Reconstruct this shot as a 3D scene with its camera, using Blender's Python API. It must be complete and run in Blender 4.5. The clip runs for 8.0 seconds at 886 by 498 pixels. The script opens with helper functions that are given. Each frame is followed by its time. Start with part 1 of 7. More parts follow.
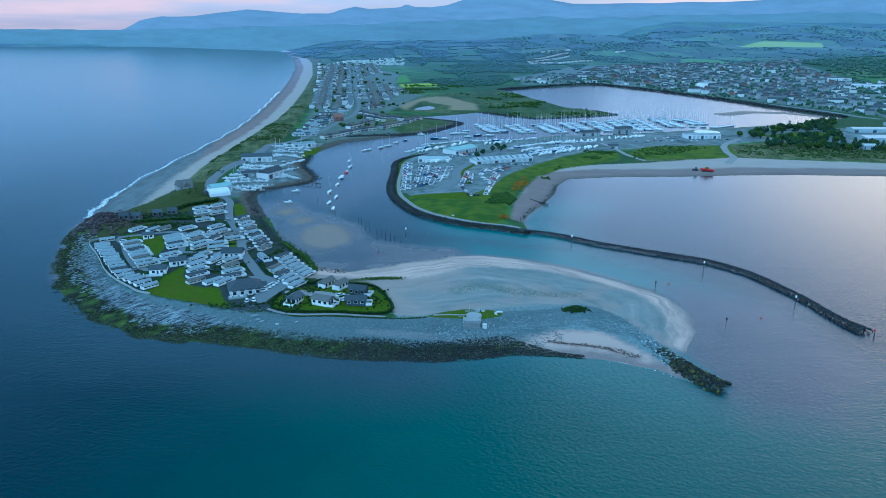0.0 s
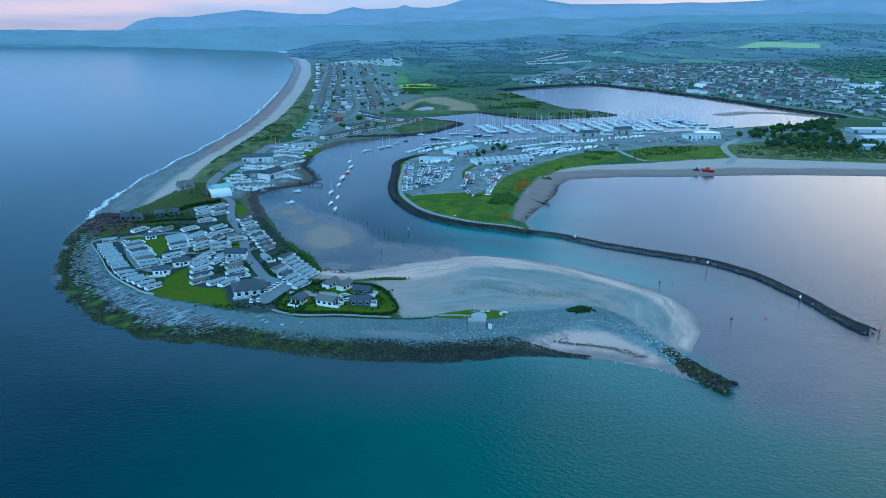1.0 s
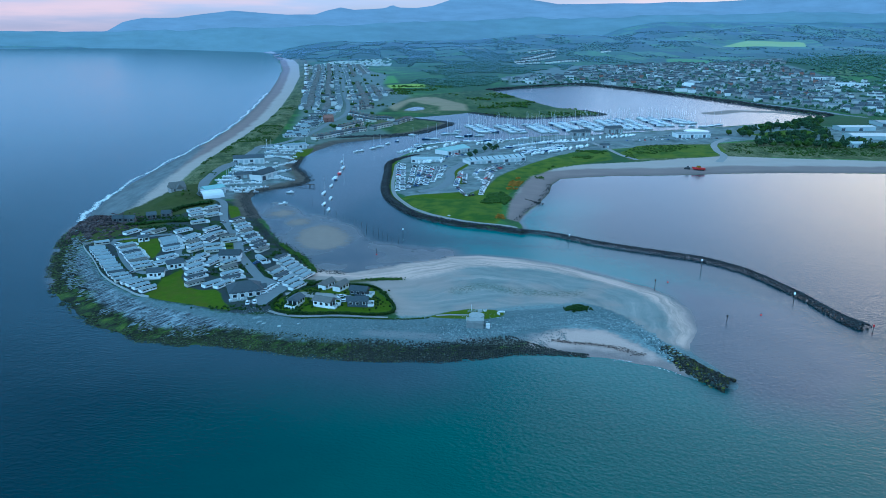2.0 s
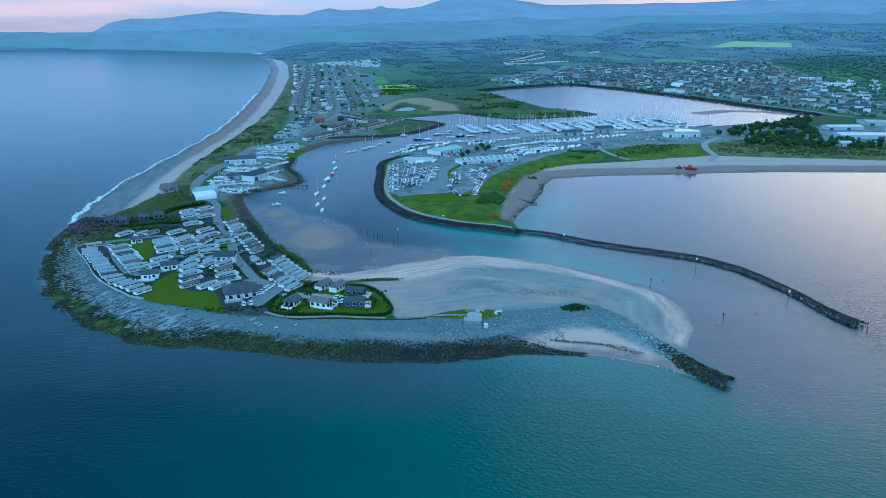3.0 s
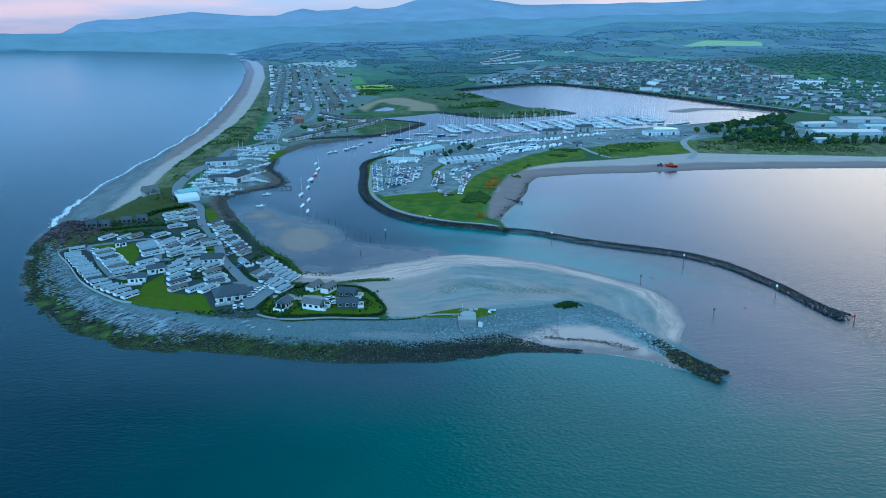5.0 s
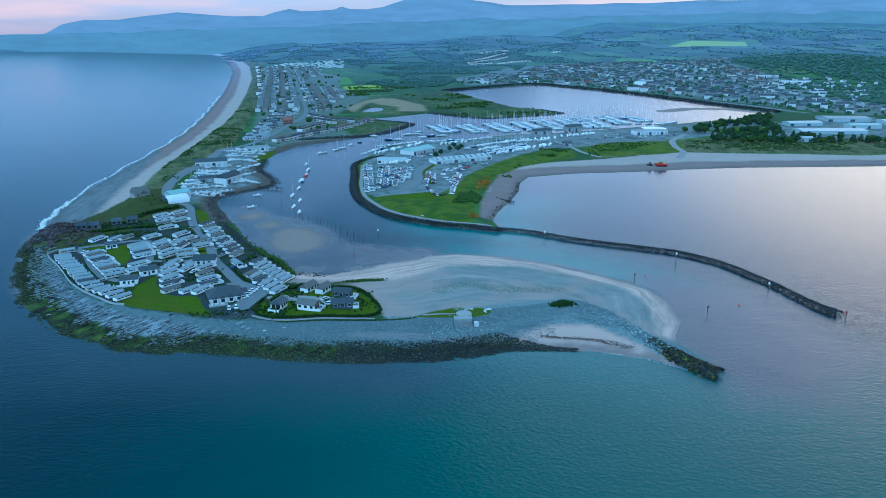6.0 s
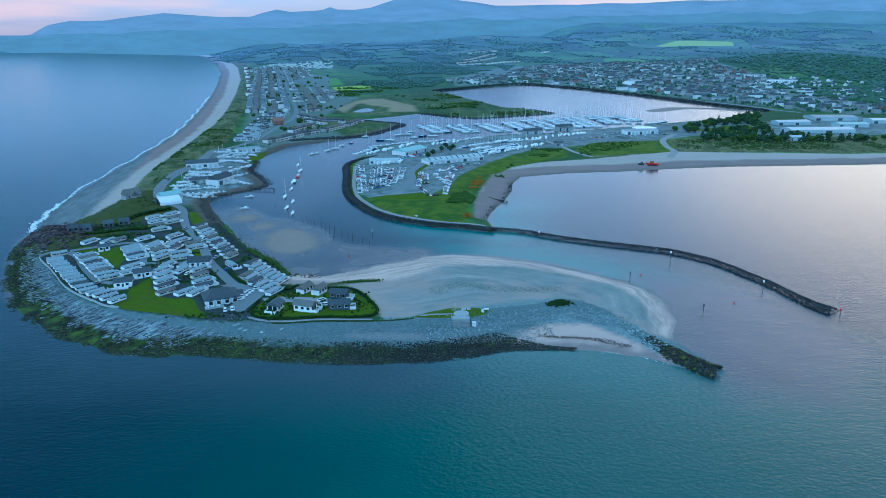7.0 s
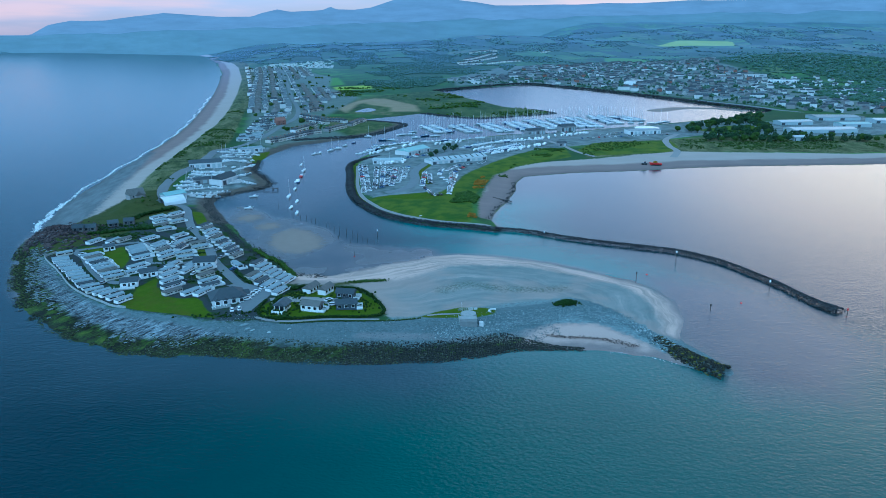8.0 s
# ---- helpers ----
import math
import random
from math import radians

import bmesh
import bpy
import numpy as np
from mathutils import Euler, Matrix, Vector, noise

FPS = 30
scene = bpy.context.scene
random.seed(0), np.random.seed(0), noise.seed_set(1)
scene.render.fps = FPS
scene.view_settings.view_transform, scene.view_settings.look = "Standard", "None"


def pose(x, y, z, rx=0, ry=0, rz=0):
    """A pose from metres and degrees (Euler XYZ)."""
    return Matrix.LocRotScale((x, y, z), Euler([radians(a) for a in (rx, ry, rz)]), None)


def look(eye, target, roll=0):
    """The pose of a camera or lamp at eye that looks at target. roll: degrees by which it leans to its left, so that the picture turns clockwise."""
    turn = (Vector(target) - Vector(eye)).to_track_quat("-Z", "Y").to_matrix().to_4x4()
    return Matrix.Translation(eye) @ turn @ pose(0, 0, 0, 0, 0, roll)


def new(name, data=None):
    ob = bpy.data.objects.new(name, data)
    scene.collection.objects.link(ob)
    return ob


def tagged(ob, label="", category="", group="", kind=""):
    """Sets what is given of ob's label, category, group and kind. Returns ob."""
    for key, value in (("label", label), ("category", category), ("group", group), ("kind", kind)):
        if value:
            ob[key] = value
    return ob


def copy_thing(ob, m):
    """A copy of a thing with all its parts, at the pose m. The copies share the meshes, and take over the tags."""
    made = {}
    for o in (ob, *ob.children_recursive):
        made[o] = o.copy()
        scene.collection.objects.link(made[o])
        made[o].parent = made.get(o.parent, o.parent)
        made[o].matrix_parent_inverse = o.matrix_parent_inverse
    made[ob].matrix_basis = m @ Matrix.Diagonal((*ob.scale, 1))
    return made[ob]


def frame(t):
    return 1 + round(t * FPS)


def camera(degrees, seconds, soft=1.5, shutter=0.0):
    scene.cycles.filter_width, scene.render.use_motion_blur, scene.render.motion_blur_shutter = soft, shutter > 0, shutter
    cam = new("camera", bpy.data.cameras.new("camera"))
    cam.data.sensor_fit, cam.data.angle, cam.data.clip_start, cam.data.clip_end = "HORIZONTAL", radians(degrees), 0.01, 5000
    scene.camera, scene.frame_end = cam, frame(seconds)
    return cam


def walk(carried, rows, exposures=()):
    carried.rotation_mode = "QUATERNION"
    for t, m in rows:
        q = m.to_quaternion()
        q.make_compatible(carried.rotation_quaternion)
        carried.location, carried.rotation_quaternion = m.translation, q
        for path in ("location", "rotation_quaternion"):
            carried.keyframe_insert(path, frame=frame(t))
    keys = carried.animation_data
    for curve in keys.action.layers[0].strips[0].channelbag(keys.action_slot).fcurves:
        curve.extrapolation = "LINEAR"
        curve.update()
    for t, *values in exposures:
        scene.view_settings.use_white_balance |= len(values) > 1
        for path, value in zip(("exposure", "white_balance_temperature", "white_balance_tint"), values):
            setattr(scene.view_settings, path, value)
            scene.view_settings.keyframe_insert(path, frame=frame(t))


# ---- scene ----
cam = camera(64.0, 8.0, soft=0.5)
PATH = [
    (0, (-2.44, -1.033, 123.49), (-2.378, 0.876, 122.898), 0.5),
    (0.5, (-4.036, -0.907, 123.451), (-3.977, 1.003, 122.86), 0.5),
    (1, (-5.706, -0.785, 123.388), (-5.637, 1.125, 122.797), 0.5),
    (1.5, (-7.436, -0.621, 123.296), (-7.352, 1.288, 122.705), 0.4),
    (3, (-12.655, 0.113, 122.675), (-12.525, 2.02, 122.087), 0.3),
    (3.5, (-14.421, 0.367, 122.553), (-14.278, 2.273, 121.964), 0.3),
    (4, (-16.187, 0.65, 122.445), (-16.03, 2.555, 121.856), 0.3),
    (4.5, (-17.919, 0.94, 122.323), (-17.743, 2.843, 121.735), 0.2),
    (6, (-23.04, 1.668, 121.71), (-22.81, 3.566, 121.124), 0.1),
    (6.5, (-24.71, 1.97, 121.612), (-24.463, 3.866, 121.027), 0.1),
    (7, (-26.334, 2.304, 121.542), (-26.074, 4.199, 120.957), -0.0),
    (7.5, (-27.891, 2.627, 121.488), (-27.627, 4.521, 120.903), -0.0),
    (8, (-29.381, 2.912, 121.456), (-29.121, 4.806, 120.871), -0.0),
]
walk(cam, [(t, look(eye, target, roll)) for t, eye, target, roll in PATH], exposures=[(0, 0.52, 4130, -6), (6, 0.51, 4130, -6), (8, 0.48, 4130, -6)])

# ---- world, sun, exposure ----
SUN_AZ, SUN_EL = 44.0, 20.0
world = bpy.data.worlds.new("dusk_sky")
scene.world = world
world.use_nodes = True
wt = world.node_tree
wt.nodes.clear()
sky = wt.nodes.new("ShaderNodeTexSky")
sky.sky_type = "NISHITA"
sky.sun_disc = False
sky.sun_elevation = radians(SUN_EL - 12)
sky.sun_rotation = radians(SUN_AZ)
sky.altitude = 100
sky.air_density, sky.dust_density, sky.ozone_density = 1.0, 1.0, 2.0
# thin high cloud veils the clear sky: bluish grey overhead, rosy low down
co = wt.nodes.new("ShaderNodeTexCoord")
sp = wt.nodes.new("ShaderNodeSeparateXYZ")
wt.links.new(co.outputs["Generated"], sp.inputs[0])
veil = wt.nodes.new("ShaderNodeValToRGB")
for _p, _c in ((0.0, (0.46, 0.33, 0.34)), (0.035, (0.50, 0.42, 0.46)), (0.06, (0.46, 0.50, 0.60)), (0.09, (0.43, 0.545, 0.71)), (0.22, (0.24, 0.315, 0.42)), (0.5, (0.11, 0.165, 0.215)), (1.0, (0.53, 0.71, 0.76))):
    _e = veil.color_ramp.elements.new(_p) if _p not in (0.0, 1.0) else veil.color_ramp.elements[0 if _p == 0.0 else -1]
    _e.color = (*_c, 1)
wt.links.new(sp.outputs["Z"], veil.inputs[0])
# the veil is warmer on the side of the low sun
warm = wt.nodes.new("ShaderNodeValToRGB")
for _p, _c in ((0.0, (0.46, 0.35, 0.33)), (0.035, (0.50, 0.38, 0.35)), (0.07, (1.3, 0.78, 0.46)), (0.2, (2.2, 1.12, 0.52)), (0.38, (1.6, 0.90, 0.54)), (0.60, (0.48, 0.43, 0.41)), (1.0, (0.53, 0.71, 0.76))):
    _e = warm.color_ramp.elements.new(_p) if _p not in (0.0, 1.0) else warm.color_ramp.elements[0 if _p == 0.0 else -1]
    _e.color = (*_c, 1)
wt.links.new(sp.outputs["Z"], warm.inputs[0])
side = wt.nodes.new("ShaderNodeVectorMath")
side.operation = "DOT_PRODUCT"
wt.links.new(co.outputs["Generated"], side.inputs[0])
side.inputs[1].default_value = (math.sin(radians(SUN_AZ)), math.cos(radians(SUN_AZ)), 0)
toward = wt.nodes.new("ShaderNodeMapRange")
toward.interpolation_type = "SMOOTHSTEP"
wt.links.new(side.outputs["Value"], toward.inputs[0])
toward.inputs[1].default_value, toward.inputs[2].default_value = 0.90, 1.0
tint = wt.nodes.new("ShaderNodeMix")
tint.data_type = "RGBA"
wt.links.new(toward.outputs[0], tint.inputs[0])
# and clearer and bluer on the far side from the sun, brightened out of view to lift the walls facing it
blue = wt.nodes.new("ShaderNodeValToRGB")
for _p, _c in ((0.0, (1.45, 1.75, 1.95)), (0.3, (1.2, 1.48, 1.66)), (1.0, (0.53, 0.71, 0.76))):
    _e = blue.color_ramp.elements.new(_p) if _p not in (0.0, 1.0) else blue.color_ramp.elements[0 if _p == 0.0 else -1]
    _e.color = (*_c, 1)
wt.links.new(sp.outputs["Z"], blue.inputs[0])
away = wt.nodes.new("ShaderNodeMapRange")
away.interpolation_type = "SMOOTHSTEP"
wt.links.new(side.outputs["Value"], away.inputs[0])
away.inputs[1].default_value, away.inputs[2].default_value = 0.1, -0.6
veil_away = wt.nodes.new("ShaderNodeMix")
veil_away.data_type = "RGBA"
wt.links.new(away.outputs[0], veil_away.inputs[0])
wt.links.new(veil.outputs[0], veil_away.inputs[6])
wt.links.new(blue.outputs[0], veil_away.inputs[7])
# between the two, over the bay, it is lilac, with rosy cloud low down
lilac = wt.nodes.new("ShaderNodeValToRGB")
for _p, _c in ((0.0, (0.46, 0.33, 0.34)), (0.035, (0.47, 0.36, 0.38)), (0.06, (0.40, 0.38, 0.45)), (0.09, (0.405, 0.395, 0.50)), (0.22, (0.40, 0.37, 0.46)), (0.5, (0.42, 0.40, 0.485)), (1.0, (0.53, 0.71, 0.76))):
    _e = lilac.color_ramp.elements.new(_p) if _p not in (0.0, 1.0) else lilac.color_ramp.elements[0 if _p == 0.0 else -1]
    _e.color = (*_c, 1)
wt.links.new(sp.outputs["Z"], lilac.inputs[0])
over_bay = wt.nodes.new("ShaderNodeMapRange")
over_bay.interpolation_type = "SMOOTHSTEP"
wt.links.new(side.outputs["Value"], over_bay.inputs[0])
over_bay.inputs[1].default_value, over_bay.inputs[2].default_value = 0.58, 0.90
veil_bay = wt.nodes.new("ShaderNodeMix")
veil_bay.data_type = "RGBA"
wt.links.new(over_bay.outputs[0], veil_bay.inputs[0])
wt.links.new(veil_away.outputs[2], veil_bay.inputs[6])
wt.links.new(lilac.outputs[0], veil_bay.inputs[7])
wt.links.new(veil_bay.outputs[2], tint.inputs[6])
wt.links.new(warm.outputs[0], tint.inputs[7])
gain = wt.nodes.new("ShaderNodeVectorMath")
gain.operation = "SCALE"
rosy = wt.nodes.new("ShaderNodeMix")
rosy.data_type = "RGBA"
wt.links.new(tint.outputs[2], rosy.inputs[6])
rosy.inputs[7].default_value = (0.74, 0.42, 0.36, 1)
wt.links.new(rosy.outputs[2], gain.inputs[0])
gain.inputs["Scale"].default_value = 6.2
cl = wt.nodes.new("ShaderNodeTexNoise")
cl.inputs["Scale"].default_value, cl.inputs["Detail"].default_value = 2.2, 5
flat_map = wt.nodes.new("ShaderNodeMapping")
flat_map.inputs["Scale"].default_value = (1.0, 1.0, 9.0)
wt.links.new(co.outputs["Generated"], flat_map.inputs["Vector"])
wt.links.new(flat_map.outputs[0], cl.inputs["Vector"])
streaks = wt.nodes.new("ShaderNodeMapRange")
wt.links.new(cl.outputs["Fac"], streaks.inputs[0])
streaks.inputs[1].default_value, streaks.inputs[2].default_value = 0.3, 0.7
streaks.inputs[3].default_value, streaks.inputs[4].default_value = 5.4, 7.2
wt.links.new(streaks.outputs[0], gain.inputs["Scale"])
bars = wt.nodes.new("ShaderNodeMapRange")
bars.interpolation_type = "SMOOTHSTEP"
wt.links.new(cl.outputs["Fac"], bars.inputs[0])
bars.inputs[1].default_value, bars.inputs[2].default_value = 0.46, 0.60
low_down = wt.nodes.new("ShaderNodeMapRange")
low_down.interpolation_type = "SMOOTHSTEP"
wt.links.new(sp.outputs["Z"], low_down.inputs[0])
low_down.inputs[1].default_value, low_down.inputs[2].default_value = 0.085, 0.02
both = wt.nodes.new("ShaderNodeMath")
both.operation = "MULTIPLY"
wt.links.new(bars.outputs[0], both.inputs[0])
wt.links.new(low_down.outputs[0], both.inputs[1])
wt.links.new(both.outputs[0], rosy.inputs[0])
cover = wt.nodes.new("ShaderNodeMapRange")
cover.inputs[1].default_value, cover.inputs[2].default_value = 0.3, 0.7
cover.inputs[3].default_value, cover.inputs[4].default_value = 0.84, 0.97
wt.links.new(cl.outputs["Fac"], cover.inputs[0])
blend = wt.nodes.new("ShaderNodeMix")
blend.data_type = "RGBA"
wt.links.new(cover.outputs[0], blend.inputs[0])
wt.links.new(sky.outputs[0], blend.inputs[6])
wt.links.new(gain.outputs[0], blend.inputs[7])
bg = wt.nodes.new("ShaderNodeBackground")
bg.inputs["Strength"].default_value = 0.15
wo = wt.nodes.new("ShaderNodeOutputWorld")
wt.links.new(blend.outputs[2], bg.inputs["Color"])
wt.links.new(bg.outputs[0], wo.inputs["Surface"])
sun_data = bpy.data.lights.new("sun", "SUN")
sun_data.energy, sun_data.angle, sun_data.color = 0.34, radians(64), (1.0, 0.90, 0.82)
sun = new("sun", sun_data)
_a, _e = radians(SUN_AZ), radians(SUN_EL)
sun.matrix_world = look((0, 0, 300), (-math.sin(_a) * 100, -math.cos(_a) * 100, 300 - 100 * math.tan(_e)))

# ---- plan of the coast, metres ----
FAR_SHORE = [(-6200, 5400), (-3300, 4750), (-2600, 4560), (-2230, 4573), (-2000, 4800), (-1640, 4790), (-1400, 4960), (-1082, 4830), (-871, 4300), (-663, 3651)]
BEACH_W = [(-521, 3010), (-393, 2300), (-326, 1804), (-284, 1466), (-260, 1233), (-242, 1036), (-236, 934), (-234, 837), (-235, 747), (-237, 664), (-237, 590), (-235, 538), (-230, 495), (-226, 467)]
ROCK_SHORE = [(-223, 440), (-216, 417), (-208, 392), (-198, 366), (-187, 343), (-176, 325), (-165, 310), (-152, 297), (-138, 288), (-121, 275), (-103, 270), (-92, 270), (-76, 266), (-57, 259), (-35, 254), (-13, 252), (4, 251), (20, 253), (32, 256), (44, 256), (56, 254)]
SPIT = [(67, 251), (79, 246), (90, 238), (98, 231), (108, 224), (110, 227), (109, 241), (105, 256), (107, 262), (114, 272), (119, 286), (121, 299), (119, 314), (113, 327), (106, 335), (94, 348), (79, 362), (58, 375), (45, 380), (32, 384), (16, 382), (-3, 375), (-28, 362), (-40, 357), (-52, 361), (-60, 366)]
HARBOUR_W = [(-66, 383), (-76, 400), (-87, 418), (-97, 441), (-103, 458), (-113, 481), (-121, 506), (-129, 533), (-128, 552), (-115, 565), (-97, 581), (-92, 599), (-100, 629), (-112, 663), (-113, 718), (-106, 752), (-87, 809), (-56, 829), (-24, 859), (4, 881), (40, 949), (52, 972), (40, 1000), (-10, 1045), (52, 1085)]
MARSH = [(90, 1117), (135, 1061), (165, 1038), (210, 1050), (294, 1090), (277, 1148), (240, 1195), (220, 1296), (183, 1482), (174, 1555)]
INNER = [(281, 1631), (413, 1715), (476, 1624), (514, 1541), (566, 1360), (603, 1205), (614, 1131), (637, 1063), (577, 1015), (517, 984), (466, 967)]
MARINA_N = [(395, 934), (340, 914), (254, 881), (214, 868), (171, 866), (139, 848), (101, 819), (68, 821), (41, 814), (14, 790), (-6, 738), (-20, 705)]
MARINA_W = [(-26, 674), (-26, 624), (-27, 576), (-24, 535), (-16, 506), (-7, 484), (8, 464), (29, 448), (47, 440), (65, 429)]
BAY_E = [(66, 457), (75, 483), (88, 508), (103, 545), (112, 578), (124, 601), (146, 607), (173, 613), (226, 614), (282, 621), (338, 623), (451, 616)]
LAND = FAR_SHORE + BEACH_W + ROCK_SHORE + SPIT + HARBOUR_W + MARSH + INNER + MARINA_N + MARINA_W + BAY_E + [(700, 610), (1500, 640), (3000, 500), (7000, 300), (7000, 7500), (-6200, 7500)]
PIER_FAR = [(64, 433), (84, 423), (101, 408), (124, 392), (144, 380), (159, 369), (171, 352), (177, 334), (182, 312), (184, 293), (186, 283), (189, 275)]
PIER_NEAR = [(70, 298), (76, 290), (82, 281), (88, 269), (94, 253), (99, 239), (104, 229), (107, 225)]
SPIT_RIDGE = [(-52, 352), (-36, 350), (-13, 353), (2, 364), (19, 374), (43, 370), (67, 360), (86, 342), (107, 324), (114, 301), (111, 280), (106, 262)]
PARK_EDGE = [(-198, 404), (-181, 376), (-167, 352), (-155, 336.5), (-139, 320), (-127, 313), (-107, 303), (-93, 297), (-78, 292), (-70, 292), (-56, 289), (-36, 288), (-14, 286)]
DUNE_OUT = [(-467, 2974), (-379, 2550), (-288, 1934), (-237, 1468), (-207, 1147), (-198, 994), (-198, 876), (-197, 779), (-198, 686), (-197, 622), (-190, 545), (-186, 495)]
DUNE_IN = [(-420, 3000), (-300, 2300), (-205, 1500), (-180, 1125), (-158, 846), (-157, 781), (-163, 677), (-170, 609), (-163, 527), (-165, 502)]
YARD = [(-162, 523), (-163, 677), (-158, 754), (-110, 790), (-109, 688), (-112, 630), (-98, 592), (-118, 549), (-131, 530), (-145, 518)]
SAND_FLATS = [(-126, 500), (-108, 516), (-84, 482), (-60, 464), (-45, 434), (-40, 412), (-26, 401), (16, 390), (10, 372), (-28, 356), (-52, 358), (-66, 380), (-92, 425)]
SPIT_SAND = SPIT[8:] + [(-62, 340), (-28, 333), (-19, 316), (-16, 300), (-14, 291), (-4, 290), (40, 300), (72, 302), (92, 272)]
POCKET = [(36, 258), (43, 269), (57, 274), (74, 272), (84, 258), (96, 236), (88, 232), (67, 248)]
BEACH_E = BAY_E + [(700, 600), (1500, 635), (1500, 690), (700, 652), (481, 656), (356, 680), (307, 690), (255, 676), (216, 663), (157, 652), (124, 632), (98, 600), (82, 555), (66, 505), (58, 462)]
INNER_BAR = [(470, 1105), (525, 1140), (580, 1125), (605, 1090)]
GORSE = [(-14, 526), (3, 525), (28, 513), (54, 552), (69, 597), (103, 649), (140, 694), (177, 727), (198, 715), (191, 674), (144, 645), (106, 612), (82, 565), (62, 511), (54, 460), (48, 445), (29, 452), (8, 470), (-7, 492)]
DUNE_GREEN = [(207, 708), (241, 755), (333, 761), (322, 715), (296, 686), (208, 675)]
LODGE_LOOP = [(-59, 323), (-49, 330), (-27, 325), (-17, 305), (-16, 294), (-24, 290), (-36, 290), (-56, 292), (-66, 294), (-70, 299), (-70, 306)]
MARINA_HARD = [(395, 925), (254, 872), (171, 858), (139, 840), (101, 811), (41, 806), (14, 782), (-4, 735), (-16, 690), (-17, 546), (-10, 530), (34, 532), (38, 516), (49, 516), (64, 551), (105, 652), (205, 735), (330, 770), (400, 800)]
RIDGE = [(-60, 0.3), (-40, 0.1), (-25.7, -0.3), (-21.6, -0.18), (-20.5, 0.39), (-19, 0.74), (-16.8, 0.76), (-14.9, 1.09), (-13, 1.3), (-11, 1.17), (-9, 1.03), (-6.9, 1.09), (-6.1, 1.37), (-5, 1.63), (-4, 1.47), (-2.7, 1.52), (-1.6, 1.58), (-1.1, 1.8), (-0.6, 1.6), (0.7, 1.59), (2, 1.76), (3.3, 2.17), (3.9, 2.34), (5.9, 2.43), (8.5, 2.35), (10.2, 2.15), (11.5, 1.95), (16.5, 1.99), (22.6, 2.07), (26.4, 2.19), (36, 2.2), (60, 2.0)]


# ---- terrain functions ----
def sdf(poly, x, y):
    """Distance to the outline of a polygon, positive inside."""
    p = np.asarray(poly, float)
    best = np.full(x.shape, 1e18)
    inside = np.zeros(x.shape, bool)
    for (ax, ay), (bx, by) in zip(p, np.roll(p, -1, 0)):
        ex, ey = bx - ax, by - ay
        u = np.clip(((x - ax) * ex + (y - ay) * ey) / (ex * ex + ey * ey + 1e-9), 0, 1)
        best = np.minimum(best, (x - ax - u * ex) ** 2 + (y - ay - u * ey) ** 2)
        if ay != by:
            inside ^= ((ay > y) != (by > y)) & (x < ex * (y - ay) / ey + ax)
    return np.where(inside, 1, -1) * np.sqrt(best)


def line_dist(line, x, y):
    p = np.asarray(line, float)
    best = np.full(x.shape, 1e18)
    for (ax, ay), (bx, by) in zip(p[:-1], p[1:]):
        ex, ey = bx - ax, by - ay
        u = np.clip(((x - ax) * ex + (y - ay) * ey) / (ex * ex + ey * ey + 1e-9), 0, 1)
        best = np.minimum(best, (x - ax - u * ex) ** 2 + (y - ay - u * ey) ** 2)
    return np.sqrt(best)


def smooth_line(pts, step=4.0):
    """Catmull-Rom through the points of a plan line, with a point about every step metres."""
    p = np.asarray(pts, float)
    p = np.vstack([2 * p[0] - p[1], p, 2 * p[-1] - p[-2]])
    out = []
    for i in range(1, len(p) - 2):
        n = max(1, int(np.hypot(*(p[i + 1] - p[i])) / step))
        for k in range(n):
            u = k / n
            out.append(0.5 * (2 * p[i] + (p[i + 1] - p[i - 1]) * u + (2 * p[i - 1] - 5 * p[i] + 4 * p[i + 1] - p[i + 2]) * u * u + (3 * p[i] - p[i - 1] - 3 * p[i + 1] + p[i + 2]) * u ** 3))
    out.append(p[-2])
    return [tuple(float(v) for v in q) for q in out]


def vnoise(x, y, scale, seed=0):
    """Smooth value noise in 0..1."""
    x, y = x / scale + seed * 17.3, y / scale + seed * 9.1
    ix, iy = np.floor(x), np.floor(y)
    fx, fy = x - ix, y - iy
    fx, fy = fx * fx * (3 - 2 * fx), fy * fy * (3 - 2 * fy)

    def h(a, b):
        v = np.sin(a * 127.1 + b * 311.7 + seed * 7.7) * 43758.5453
        return v - np.floor(v)
    return (h(ix, iy) * (1 - fx) + h(ix + 1, iy) * fx) * (1 - fy) + (h(ix, iy + 1) * (1 - fx) + h(ix + 1, iy + 1) * fx) * fy


def ss(a, b, v):
    u = np.clip((v - a) / (b - a), 0, 1)
    return u * u * (3 - 2 * u)


RAZ, REL = np.array([r[0] for r in RIDGE]), np.array([r[1] for r in RIDGE])


